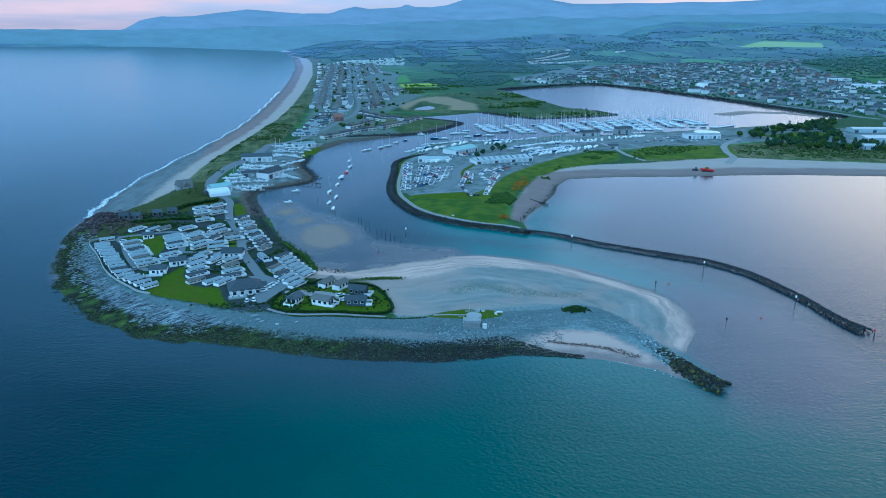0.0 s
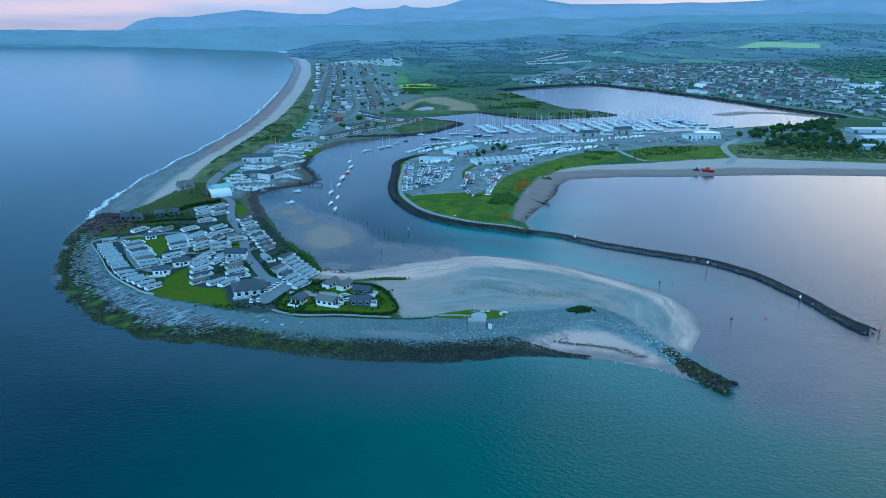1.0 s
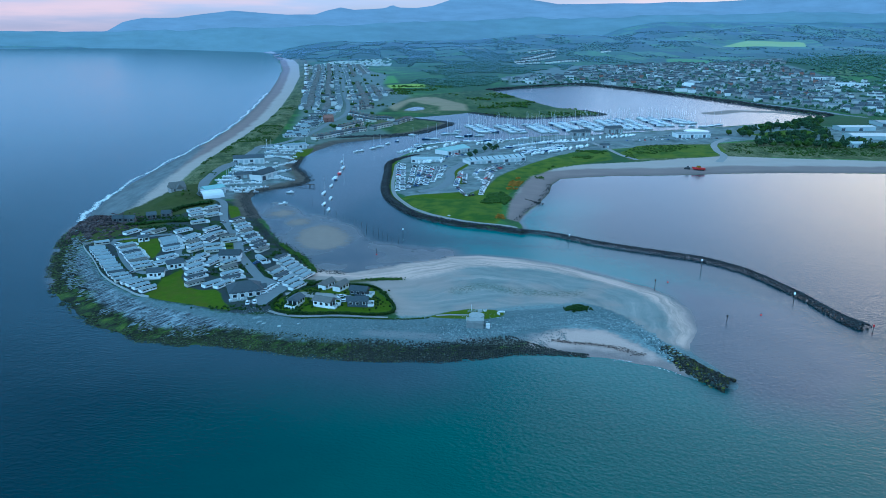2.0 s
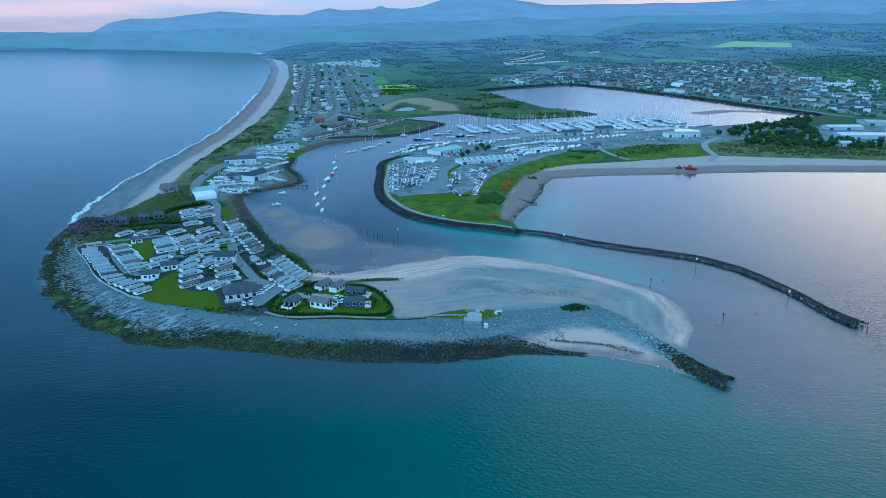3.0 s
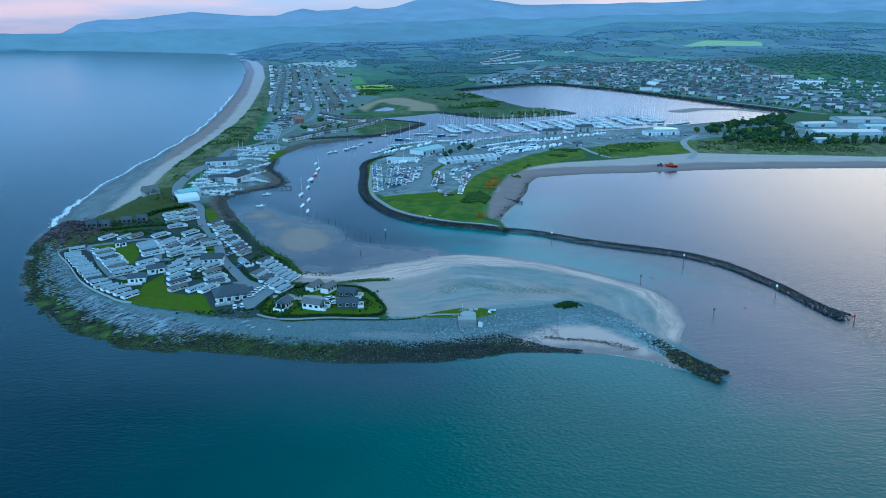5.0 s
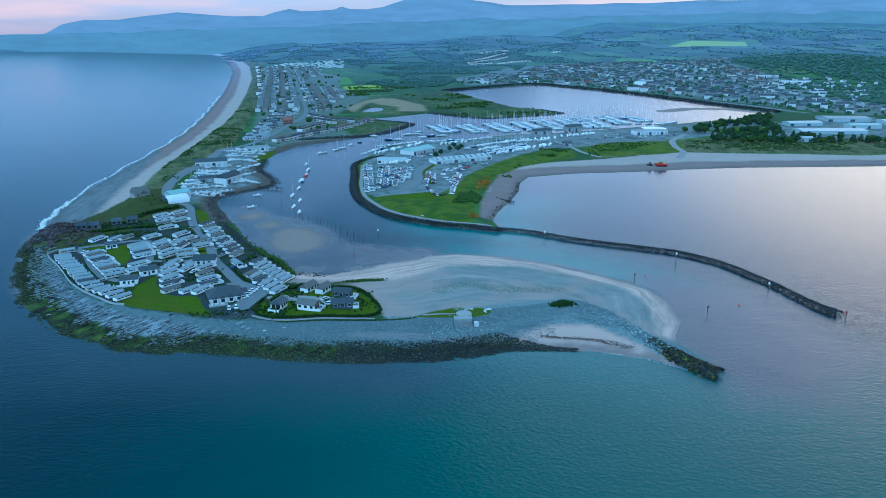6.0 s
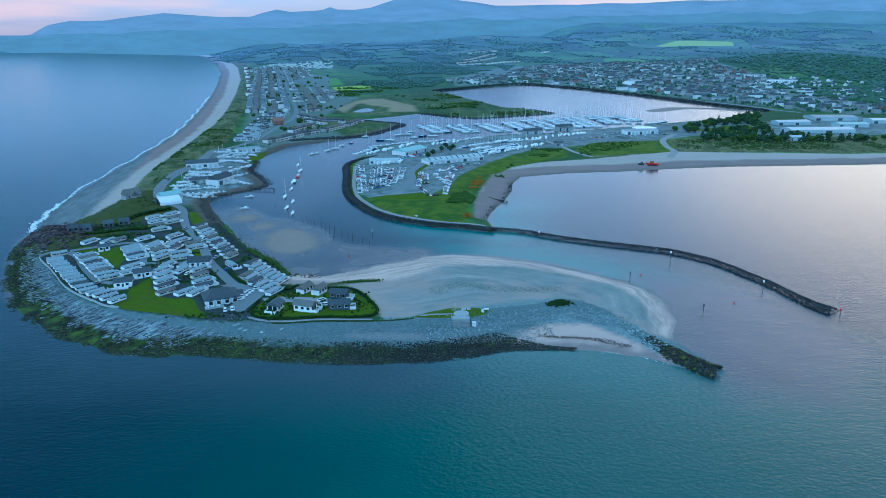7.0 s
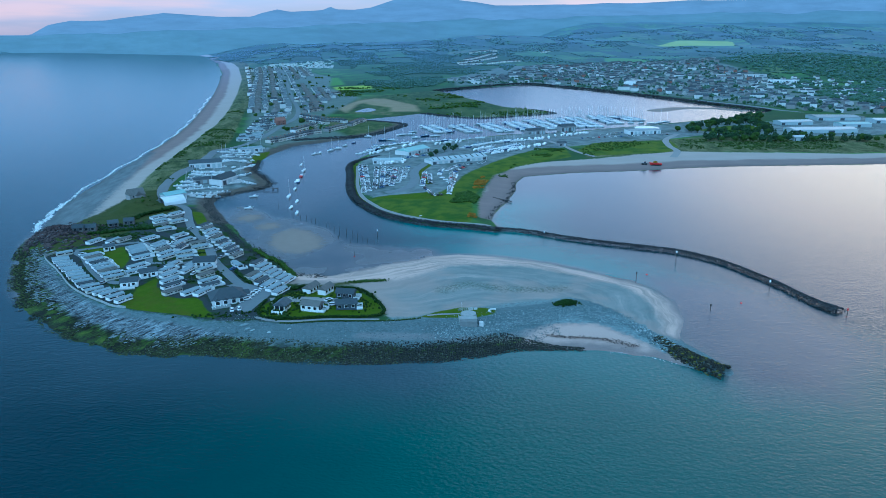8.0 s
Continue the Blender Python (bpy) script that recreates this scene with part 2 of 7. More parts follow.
def heights(x, y):
    """Ground height and distance inside the coast."""
    x, y = np.asarray(x, float), np.asarray(y, float)
    d = sdf(LAND, x, y)
    d = d + (vnoise(x, y, 9, 1) - 0.5) * 3.0 * ss(700, 300, y) + (vnoise(x, y, 30, 2) - 0.5) * 4 * ss(900, 400, y) * ss(-40, -90, x) + (vnoise(x, y, 3.5, 9) - 0.5) * 3.0 * ss(480, 440, y) * ss(20, -30, x)
    peninsula = ss(-5, -40, x) * ss(560, 470, y)
    z = np.where(d < 0, np.maximum(d * 0.06, -4), 0)
    flat = ss(-40, 0, x) * ss(410, 395, y)
    marsh = ss(-120, -40, x) * ss(985, 1010, y) * ss(1750, 1600, y) * ss(640, 600, x)
    cap = 4.6 - 2.2 * flat - 3.0 * marsh + 0.6 * peninsula
    slope = 0.13 + 0.02 * peninsula
    land = cap * (1 - np.exp(-np.maximum(d, 0) * slope / cap * 1.15))
    land = land + ss(5, 20, d) * (vnoise(x, y, 14, 3) - 0.5) * 0.7 * ss(1500, 500, y)
    dune = ss(-6, 10, sdf(DUNE_OUT + DUNE_IN[::-1], x, y))
    land = land + dune * (1.5 + 3.0 * vnoise(x, y, 22, 4))
    land = land + 6.0 * np.exp(-((x + 206) / 15) ** 2 - ((y - 440) / 22) ** 2) * ss(0, 8, d) * (0.7 + 0.6 * vnoise(x, y, 7, 5))
    land = land + 1.6 * np.exp(-(line_dist([(20, 285), (50, 288), (76, 292)], x, y) / 9) ** 2)
    z = np.where(d >= 0, land, z)
    banks = 0.95 * np.exp(-((x + 61) / 17) ** 2 - ((y - 427) / 24) ** 2) + 0.7 * np.exp(-((x + 82) / 8) ** 2 - ((y - 462) / 10) ** 2) + 0.7 * np.exp(-((x + 97) / 8) ** 2 - ((y - 486) / 11) ** 2) + 0.45 * np.exp(-(line_dist([(-62, 366), (-30, 368), (10, 392)], x, y) / 9) ** 2)
    z = np.maximum(z, np.clip(sdf(SAND_FLATS, x, y) * 0.03, -3, -0.11) + banks * (0.45 + 0.7 * vnoise(x, y, 11, 12)) + (vnoise(x, y * 0.6, 26, 6) - 0.5) * 0.5 + (vnoise(x, y, 6, 10) - 0.5) * 0.16)
    bar = line_dist(INNER_BAR, x, y)
    z = np.where(bar < 60, np.maximum(z, 0.5 * np.exp(-(bar / 14) ** 2) * (0.6 + 0.8 * vnoise(x, y, 30, 14)) - 0.16), z)
    r = np.hypot(x, y)
    top = 122 + np.tan(np.radians(np.interp(np.degrees(np.arctan2(x, y)), RAZ, REL))) * r
    rise = (0.72 - 0.32 * ss(0.26, 0.08, x / np.maximum(y, 1))) * np.clip((y - 1900) / 3050, 0, 1) ** 1.8 * ss(0, 420, d) * np.where(y > 0, 1, 0) * (1 - 0.75 * ss(4100, 4600, np.hypot(x, y)) * ss(0.36, 0.2, x / np.maximum(y, 1)))
    z = z + np.where(d > 0, rise * (top - 5) * (1 + (vnoise(x, y, 420, 7) - 0.5) * 0.5 * ss(4700, 3800, y)), 0)
    z = z + 55 * np.exp(-((x - 1330) / 420) ** 2 - ((y - 2000) / 330) ** 2) * ss(0, 200, d)
    z = z + np.where(d > 0, (vnoise(x, y, 160, 8) - 0.4) * 14 * ss(1900, 2600, y), 0)
    return z, d


def field_cells(x, y):
    """Fields of the hinterland: a tone for each one and the distance to its hedge."""
    u, v = x / 115.0, y / 185.0
    iu, iv = np.floor(u), np.floor(v)
    d1, d2, tone = np.full(u.shape, 9.0), np.full(u.shape, 9.0), np.zeros(u.shape)
    for a in (-1, 0, 1):
        for b in (-1, 0, 1):
            ca, cb = iu + a, iv + b
            h1 = np.sin(ca * 127.1 + cb * 311.7) * 43758.5453
            h2 = np.sin(ca * 269.5 + cb * 183.3) * 43758.5453
            h1, h2 = h1 - np.floor(h1), h2 - np.floor(h2)
            d = np.hypot(ca + 0.15 + 0.7 * h1 - u, cb + 0.15 + 0.7 * h2 - v)
            near = d < d1
            d2 = np.where(near, d1, np.minimum(d2, d))
            tone = np.where(near, (h1 * 7.0 + h2 * 3.0) % 1.0, tone)
            d1 = np.where(near, d, d1)
    return tone, (d2 - d1) * 70.0


def ground(x, y):
    return float(heights(np.array([x]), np.array([y]))[0][0])


# ---- node helpers ----
def shader(name, rough=0.85, metal=0.0, spec=0.5):
    m = bpy.data.materials.new(name)
    m.use_nodes = True
    b = m.node_tree.nodes["Principled BSDF"]
    b.inputs["Roughness"].default_value, b.inputs["Metallic"].default_value = rough, metal
    b.inputs["Specular IOR Level"].default_value = spec
    return m, m.node_tree, b


def put(nt, sock, v):
    if isinstance(v, bpy.types.NodeSocket):
        nt.links.new(v, sock)
    elif isinstance(v, (tuple, list)):
        sock.default_value = (*v, 1.0) if len(v) == 3 and len(sock.default_value) == 4 else v
    else:
        sock.default_value = v


def position(nt):
    return nt.nodes.new("ShaderNodeNewGeometry").outputs["Position"]


def scaled(nt, vec, s):
    n = nt.nodes.new("ShaderNodeVectorMath")
    n.operation = "MULTIPLY"
    put(nt, n.inputs[0], vec)
    n.inputs[1].default_value = s
    return n.outputs[0]


def noise_tex(nt, scale, detail=3, vec=None, rough=0.55):
    n = nt.nodes.new("ShaderNodeTexNoise")
    n.inputs["Scale"].default_value, n.inputs["Detail"].default_value, n.inputs["Roughness"].default_value = scale, detail, rough
    nt.links.new(vec if vec is not None else position(nt), n.inputs["Vector"])
    return n.outputs["Fac"]


def cells(nt, scale, out="Color", vec=None, rnd=1.0):
    n = nt.nodes.new("ShaderNodeTexVoronoi")
    n.inputs["Scale"].default_value, n.inputs["Randomness"].default_value = scale, rnd
    nt.links.new(vec if vec is not None else position(nt), n.inputs["Vector"])
    return n.outputs[out]


def calc(nt, op, a, b=0.0, clamp=False):
    n = nt.nodes.new("ShaderNodeMath")
    n.operation, n.use_clamp = op, clamp
    put(nt, n.inputs[0], a)
    put(nt, n.inputs[1], b)
    return n.outputs[0]


def mixc(nt, fac, a, b, blend="MIX"):
    n = nt.nodes.new("ShaderNodeMix")
    n.data_type, n.blend_type = "RGBA", blend
    put(nt, n.inputs[0], fac)
    put(nt, n.inputs[6], a)
    put(nt, n.inputs[7], b)
    return n.outputs[2]


def ramp(nt, fac, stops):
    n = nt.nodes.new("ShaderNodeValToRGB")
    el = n.color_ramp.elements
    while len(el) < len(stops):
        el.new(0.5)
    for e, (p, c) in zip(el, stops):
        e.position, e.color = p, (*c, 1)
    put(nt, n.inputs[0], fac)
    return n.outputs[0]


def span(nt, v, a, b):
    n = nt.nodes.new("ShaderNodeMapRange")
    n.interpolation_type = "SMOOTHSTEP"
    put(nt, n.inputs[0], v)
    n.inputs[1].default_value, n.inputs[2].default_value = a, b
    return n.outputs[0]


def attr(nt, name):
    n = nt.nodes.new("ShaderNodeAttribute")
    n.attribute_name = name
    return n.outputs["Fac"]


def bump(nt, b, height, strength=0.5, dist=0.3):
    n = nt.nodes.new("ShaderNodeBump")
    n.inputs["Strength"].default_value, n.inputs["Distance"].default_value = strength, dist
    put(nt, n.inputs["Height"], height)
    nt.links.new(n.outputs[0], b.inputs["Normal"])


def plain(name, col, rough=0.7, vary=0.25, scale=1.5, metal=0.0, rand=0.15):
    """Painted or weathered surface: colour with grain, blotches and a small shift from object to object."""
    m, nt, b = shader(name, rough, metal)
    f = noise_tex(nt, scale, 4)
    c = mixc(nt, f, tuple(v * (1 - vary) for v in col), tuple(min(1, v * (1 + vary)) for v in col))
    o = nt.nodes.new("ShaderNodeObjectInfo").outputs["Random"]
    c = mixc(nt, calc(nt, "MULTIPLY", o, rand), c, tuple(v * 0.35 for v in col))
    nt.links.new(c, b.inputs["Base Color"])
    return m


# ---- mesh helpers ----
def sheet_mesh(name, verts, faces):
    me = bpy.data.meshes.new(name)
    me.from_pydata(verts, [], faces)
    me.update()
    return me


def smooth_shade(me):
    me.polygons.foreach_set("use_smooth", [True] * len(me.polygons))


def part(name, bm, material, parent=None, label=""):
    me = bpy.data.meshes.new(name)
    bm.to_mesh(me)
    bm.free()
    me.materials.append(material)
    ob = new(name, me)
    if parent is not None:
        ob.parent = parent
    if label:
        ob["label"] = label
    return ob


def box(bm, x0, y0, z0, x1, y1, z1, inset=0.0):
    v = [bm.verts.new(p) for p in ((x0, y0, z0), (x1, y0, z0), (x1, y1, z0), (x0, y1, z0), (x0 + inset, y0 + inset, z1), (x1 - inset, y0 + inset, z1), (x1 - inset, y1 - inset, z1), (x0 + inset, y1 - inset, z1))]
    for f in ((3, 2, 1, 0), (4, 5, 6, 7), (0, 1, 5, 4), (1, 2, 6, 5), (2, 3, 7, 6), (3, 0, 4, 7)):
        bm.faces.new([v[i] for i in f])
    return v


def boxed(*dims, bevel=0.0, inset=0.0):
    bm = bmesh.new()
    box(bm, *dims, inset=inset)
    if bevel:
        bmesh.ops.bevel(bm, geom=list(bm.edges), offset=bevel, segments=1, affect="EDGES")
    return bm


def gable(x0, y0, x1, y1, z, h, over=0.3, hip=0.0, thick=0.12):
    """A pitched roof with its ridge along x, eaves overhang and thickness; hip shortens the ridge."""
    bm = bmesh.new()
    x0, y0, x1, y1 = x0 - over, y0 - over, x1 + over, y1 + over
    ym = (y0 + y1) / 2
    lo = [(x0, y0, z), (x1, y0, z), (x1, y1, z), (x0, y1, z)]
    ri = [(x0 + hip, ym, z + h), (x1 - hip, ym, z + h)]
    v = [bm.verts.new(p) for p in lo + ri] + [bm.verts.new((p[0], p[1], p[2] - thick)) for p in lo]
    for f in ((0, 1, 5, 4), (2, 3, 4, 5), (1, 2, 5), (3, 0, 4), (1, 0, 6, 7), (2, 1, 7, 8), (3, 2, 8, 9), (0, 3, 9, 6), (6, 9, 8, 7)):
        bm.faces.new([v[i] for i in f])
    return bm


def rod(bm, a, b, r0, r1=None, n=6):
    a, b = Vector(a), Vector(b)
    r1 = r0 if r1 is None else r1
    d = (b - a).normalized()
    u = d.orthogonal().normalized()
    w = d.cross(u)
    lo = [bm.verts.new(a + (u * math.cos(6.2832 * i / n) + w * math.sin(6.2832 * i / n)) * r0) for i in range(n)]
    hi = [bm.verts.new(b + (u * math.cos(6.2832 * i / n) + w * math.sin(6.2832 * i / n)) * r1) for i in range(n)]
    for i in range(n):
        bm.faces.new((lo[i], lo[(i + 1) % n], hi[(i + 1) % n], hi[i]))
    bm.faces.new(lo[::-1])
    bm.faces.new(hi)


def thing(name, label, category, group="", x=0, y=0, z=0, rz=0):
    ob = new(name)
    ob.empty_display_size = 0.5
    ob.matrix_basis = pose(x, y, z, 0, 0, rz)
    return tagged(ob, label, category, group)


def rubble(name, places, material, label, category, flat=0.7, head=None, long=1.0):
    """Many loose stones (x, y, z, size) in one mesh, each an uneven lump."""
    t = (1 + 5 ** 0.5) / 2
    base = np.array([(-1, t, 0), (1, t, 0), (-1, -t, 0), (1, -t, 0), (0, -1, t), (0, 1, t), (0, -1, -t), (0, 1, -t), (t, 0, -1), (t, 0, 1), (-t, 0, -1), (-t, 0, 1)]) / 1.9
    tri = np.array([(0, 11, 5), (0, 5, 1), (0, 1, 7), (0, 7, 10), (0, 10, 11), (1, 5, 9), (5, 11, 4), (11, 10, 2), (10, 7, 6), (7, 1, 8), (3, 9, 4), (3, 4, 2), (3, 2, 6), (3, 6, 8), (3, 8, 9), (4, 9, 5), (2, 4, 11), (6, 2, 10), (8, 6, 7), (9, 8, 1)])
    p = np.asarray(places, float)
    n = len(p)
    rng = np.random.default_rng(len(places))
    v = base[None] * (0.7 + 0.6 * rng.random((n, 12, 1)))
    a = rng.random(n) * 6.28
    st = 0.7 + 0.7 * rng.random((n, 2))
    if head is not None:
        a = radians(head) + rng.normal(0, 0.16, n)
        st[:, 0] *= long
    x, y, zz = v[..., 0] * st[:, :1], v[..., 1] * st[:, 1:], v[..., 2] * flat
    c, s = np.cos(a)[:, None], np.sin(a)[:, None]
    v = np.stack([x * c - y * s, x * s + y * c, zz], -1) * (p[:, 3] / 2)[:, None, None] + p[:, None, :3]
    f = (tri[None] + 12 * np.arange(n)[:, None, None]).reshape(-1, 3)
    me = bpy.data.meshes.new(name)
    me.vertices.add(n * 12)
    me.vertices.foreach_set("co", v.reshape(-1).astype(np.float32))
    me.loops.add(len(f) * 3)
    me.loops.foreach_set("vertex_index", f.reshape(-1).astype(np.int32))
    me.polygons.add(len(f))
    me.polygons.foreach_set("loop_start", np.arange(0, len(f) * 3, 3, dtype=np.int32))
    me.update(calc_edges=True)
    me.validate()
    me.materials.append(material)
    return tagged(new(name, me), label, category, kind="stuff")


# ---- ground materials ----
def tone_edge(nt):
    return calc(nt, "ADD", attr(nt, "land"), calc(nt, "MULTIPLY", calc(nt, "SUBTRACT", noise_tex(nt, 0.03, 3), 0.5), 14.0))


def ground_material():
    m, nt, b = shader("coastal_ground", 0.92, spec=0.08)
    fine, mid, big = noise_tex(nt, 0.9, 5), noise_tex(nt, 0.12, 4), noise_tex(nt, 0.02, 4)
    edge = calc(nt, "MULTIPLY", calc(nt, "SUBTRACT", noise_tex(nt, 0.35, 4), 0.5), 6.0)

    def inside(name, soft=1.0, rag=1.0):
        return span(nt, calc(nt, "ADD", attr(nt, name), calc(nt, "MULTIPLY", edge, rag)), -soft, soft)
    # pasture and scrub, broken into fields far inland
    field = ramp(nt, calc(nt, "MULTIPLY", attr(nt, "field_tone"), 0.0125), [(0.0, (0.05, 0.09, 0.035)), (0.35, (0.07, 0.13, 0.035)), (0.6, (0.09, 0.17, 0.04)), (0.85, (0.14, 0.25, 0.045)), (1.0, (0.16, 0.19, 0.08))])
    wood = mixc(nt, mid, (0.035, 0.065, 0.035), (0.060, 0.095, 0.045))
    col = mixc(nt, calc(nt, "MULTIPLY", span(nt, big, 0.50, 0.60), 0.6), field, wood)
    col = mixc(nt, calc(nt, "MULTIPLY", fine, 0.5), col, (0.03, 0.06, 0.02))
    col = mixc(nt, calc(nt, "MULTIPLY", inside("woodland", 60.0, 8.0), 0.35), col, mixc(nt, mid, (0.040, 0.075, 0.032), (0.06, 0.105, 0.045)))
    mottle = span(nt, noise_tex(nt, 0.035, 7, None, 0.7), 0.44, 0.60)
    col = mixc(nt, calc(nt, "MULTIPLY", mottle, 0.6), col, (0.045, 0.078, 0.034))
    # meadows by name
    for name, lo, hi in (("field_green", (0.10, 0.20, 0.03), (0.14, 0.25, 0.04)), ("field_lime", (0.28, 0.36, 0.04), (0.36, 0.42, 0.05)), ):
        col = mixc(nt, inside(name, 6.0), col, mixc(nt, mid, lo, hi))
    meadow = ramp(nt, mixc(nt, 0.4, noise_tex(nt, 0.014, 6, scaled(nt, position(nt), (1.0, 0.5, 1.0)), 0.65), mid), [(0.36, (0.03, 0.048, 0.022)), (0.46, (0.05, 0.08, 0.028)), (0.54, (0.08, 0.11, 0.038)), (0.64, (0.17, 0.155, 0.08))])
    col = mixc(nt, inside("marsh", 6.0), col, meadow)
    col = mixc(nt, inside("tan", 6.0), col, mixc(nt, noise_tex(nt, 0.03, 6), (0.36, 0.27, 0.18), (0.18, 0.17, 0.08)))
    # town and hardstanding
    col = mixc(nt, inside("streets", 8.0), col, mixc(nt, noise_tex(nt, 0.05, 5), (0.085, 0.12, 0.075), (0.21, 0.23, 0.215)))
    paved = ramp(nt, mixc(nt, 0.5, noise_tex(nt, 0.025, 6, scaled(nt, position(nt), (1.0, 0.6, 1.0)), 0.7), mid), [(0.36, (0.08, 0.10, 0.085)), (0.45, (0.14, 0.16, 0.155)), (0.58, (0.23, 0.25, 0.245))])
    col = mixc(nt, inside("hard", 2.0), col, paved)
    dune = ramp(nt, mixc(nt, 0.35, noise_tex(nt, 0.085, 7, scaled(nt, position(nt), (1.0, 0.45, 1.0)), 0.75), fine), [(0.38, (0.03, 0.045, 0.02)), (0.48, (0.08, 0.098, 0.036)), (0.58, (0.18, 0.175, 0.09))])
    col = mixc(nt, inside("dune", 2.0), col, dune)
    # park ground darkened: contact shade between the caravans goes into its colour
    park = mixc(nt, span(nt, mid, 0.45, 0.6), (0.05, 0.056, 0.059), (0.03, 0.054, 0.012))
    col = mixc(nt, inside("park", 1.0, 0.3), col, park)
    gorse = mixc(nt, span(nt, noise_tex(nt, 0.09, 6), 0.34, 0.68), (0.112, 0.142, 0.012), (0.052, 0.095, 0.012))
    col = mixc(nt, inside("gorse", 1.5), col, gorse)
    # sand, mud, shingle, rock
    streak = noise_tex(nt, 0.10, 5, scaled(nt, position(nt), (0.35, 1.0, 1.0)))
    cob0 = mixc(nt, cells(nt, 0.9, "Distance"), (0.27, 0.32, 0.32), (0.14, 0.17, 0.17))
    col = mixc(nt, inside("spitbase", 2.0), col, cob0)
    sand = mixc(nt, streak, (0.35, 0.30, 0.265), (0.45, 0.375, 0.33))
    wet_sand = mixc(nt, streak, (0.17, 0.128, 0.12), (0.27, 0.205, 0.185))
    sand = mixc(nt, calc(nt, "MULTIPLY", span(nt, tone_edge(nt), 27.0, 19.0), 0.9), sand, wet_sand)
    col = mixc(nt, inside("sand", 2.0), col, sand)
    col = mixc(nt, inside("foreshore", 4.0, 2.0), col, mixc(nt, noise_tex(nt, 0.14, 5), (0.05, 0.045, 0.035), (0.17, 0.145, 0.12)))
    grit = mixc(nt, noise_tex(nt, 0.22, 6, scaled(nt, position(nt), (1.0, 0.25, 1.0))), (0.06, 0.068, 0.072), (0.27, 0.285, 0.29))
    col = mixc(nt, inside("grit", 5.0, 2.0), col, grit)
    # tide-drawn bands that follow the edge of the spit
    cmb = nt.nodes.new("ShaderNodeCombineXYZ")
    along_xy = nt.nodes.new("ShaderNodeSeparateXYZ")
    nt.links.new(position(nt), along_xy.inputs[0])
    put(nt, cmb.inputs[0], calc(nt, "MULTIPLY", calc(nt, "ADD", attr(nt, "land"), calc(nt, "MULTIPLY", noise_tex(nt, 0.04, 5), 16.0)), 0.26))
    put(nt, cmb.inputs[1], calc(nt, "MULTIPLY", along_xy.outputs[0], 0.022))
    put(nt, cmb.inputs[2], calc(nt, "MULTIPLY", along_xy.outputs[1], 0.022))
    band = noise_tex(nt, 1.0, 6, cmb.outputs[0], 0.62)
    ripple = ramp(nt, mixc(nt, 0.35, band, noise_tex(nt, 0.07, 7, scaled(nt, position(nt), (0.5, 1.0, 1.0)), 0.65)), [(0.36, (0.18, 0.198, 0.187)), (0.48, (0.24, 0.25, 0.232)), (0.58, (0.305, 0.295, 0.27)), (0.68, (0.42, 0.375, 0.33))])
    ripple = mixc(nt, calc(nt, "MULTIPLY", noise_tex(nt, 0.35, 6), 0.35), ripple, (0.19, 0.215, 0.21))
    root = span(nt, calc(nt, "ADD", along_xy.outputs[0], calc(nt, "MULTIPLY", noise_tex(nt, 0.05, 5), 60.0)), 52.0, 8.0)
    ripple = mixc(nt, calc(nt, "MULTIPLY", root, 0.75), ripple, mixc(nt, streak, (0.33, 0.262, 0.225), (0.43, 0.34, 0.29)))
    ripple = mixc(nt, calc(nt, "MULTIPLY", span(nt, noise_tex(nt, 0.028, 5), 0.46, 0.60), 0.75), ripple, mixc(nt, band, (0.27, 0.225, 0.20), (0.39, 0.32, 0.28)))
    # tussocks on the crown of the spit
    tuft = calc(nt, "MULTIPLY", inside("tussock", 3.5, 0.9), span(nt, noise_tex(nt, 0.8, 6, None, 0.75), 0.44, 0.58))
    ripple = mixc(nt, calc(nt, "MULTIPLY", tuft, 0.75), ripple, (0.10, 0.125, 0.085))
    # pale dry sand on the ridge, drawn out in thin lines, and wet sand below it
    lines = span(nt, band, 0.34, 0.60)
    dry = mixc(nt, lines, (0.40, 0.305, 0.255), (0.60, 0.445, 0.37))
    ripple = mixc(nt, calc(nt, "MULTIPLY", inside("ridge_sand", 3.5, 0.9), calc(nt, "ADD", 0.7, calc(nt, "MULTIPLY", lines, 0.3))), ripple, dry)
    ripple = mixc(nt, calc(nt, "MULTIPLY", span(nt, tone_edge(nt), 6.0, -2.0), 0.8), ripple, (0.20, 0.172, 0.172))
    col = mixc(nt, inside("spit", 2.0), col, ripple)
    mud = mixc(nt, noise_tex(nt, 0.05, 4), (0.115, 0.105, 0.104), (0.17, 0.15, 0.143))
    col = mixc(nt, inside("mud", 3.0), col, mud)
    col = mixc(nt, inside("bank", 3.5, 2.5), col, mixc(nt, noise_tex(nt, 0.15, 4), (0.27, 0.215, 0.18), (0.38, 0.305, 0.25)))
    cobble = mixc(nt, cells(nt, 0.9, "Distance"), (0.20, 0.245, 0.25), (0.09, 0.115, 0.12))
    cobble = mixc(nt, span(nt, mid, 0.35, 0.7), cobble, (0.16, 0.195, 0.20))
    cobble = mixc(nt, calc(nt, "MULTIPLY", span(nt, noise_tex(nt, 0.55, 7, None, 0.8), 0.40, 0.62), 0.6), cobble, (0.10, 0.125, 0.13))
    col = mixc(nt, inside("shingle", 1.5), col, cobble)
    rot = nt.nodes.new("ShaderNodeVectorRotate")
    nt.links.new(position(nt), rot.inputs["Vector"])
    rot.inputs["Angle"].default_value = radians(-45)
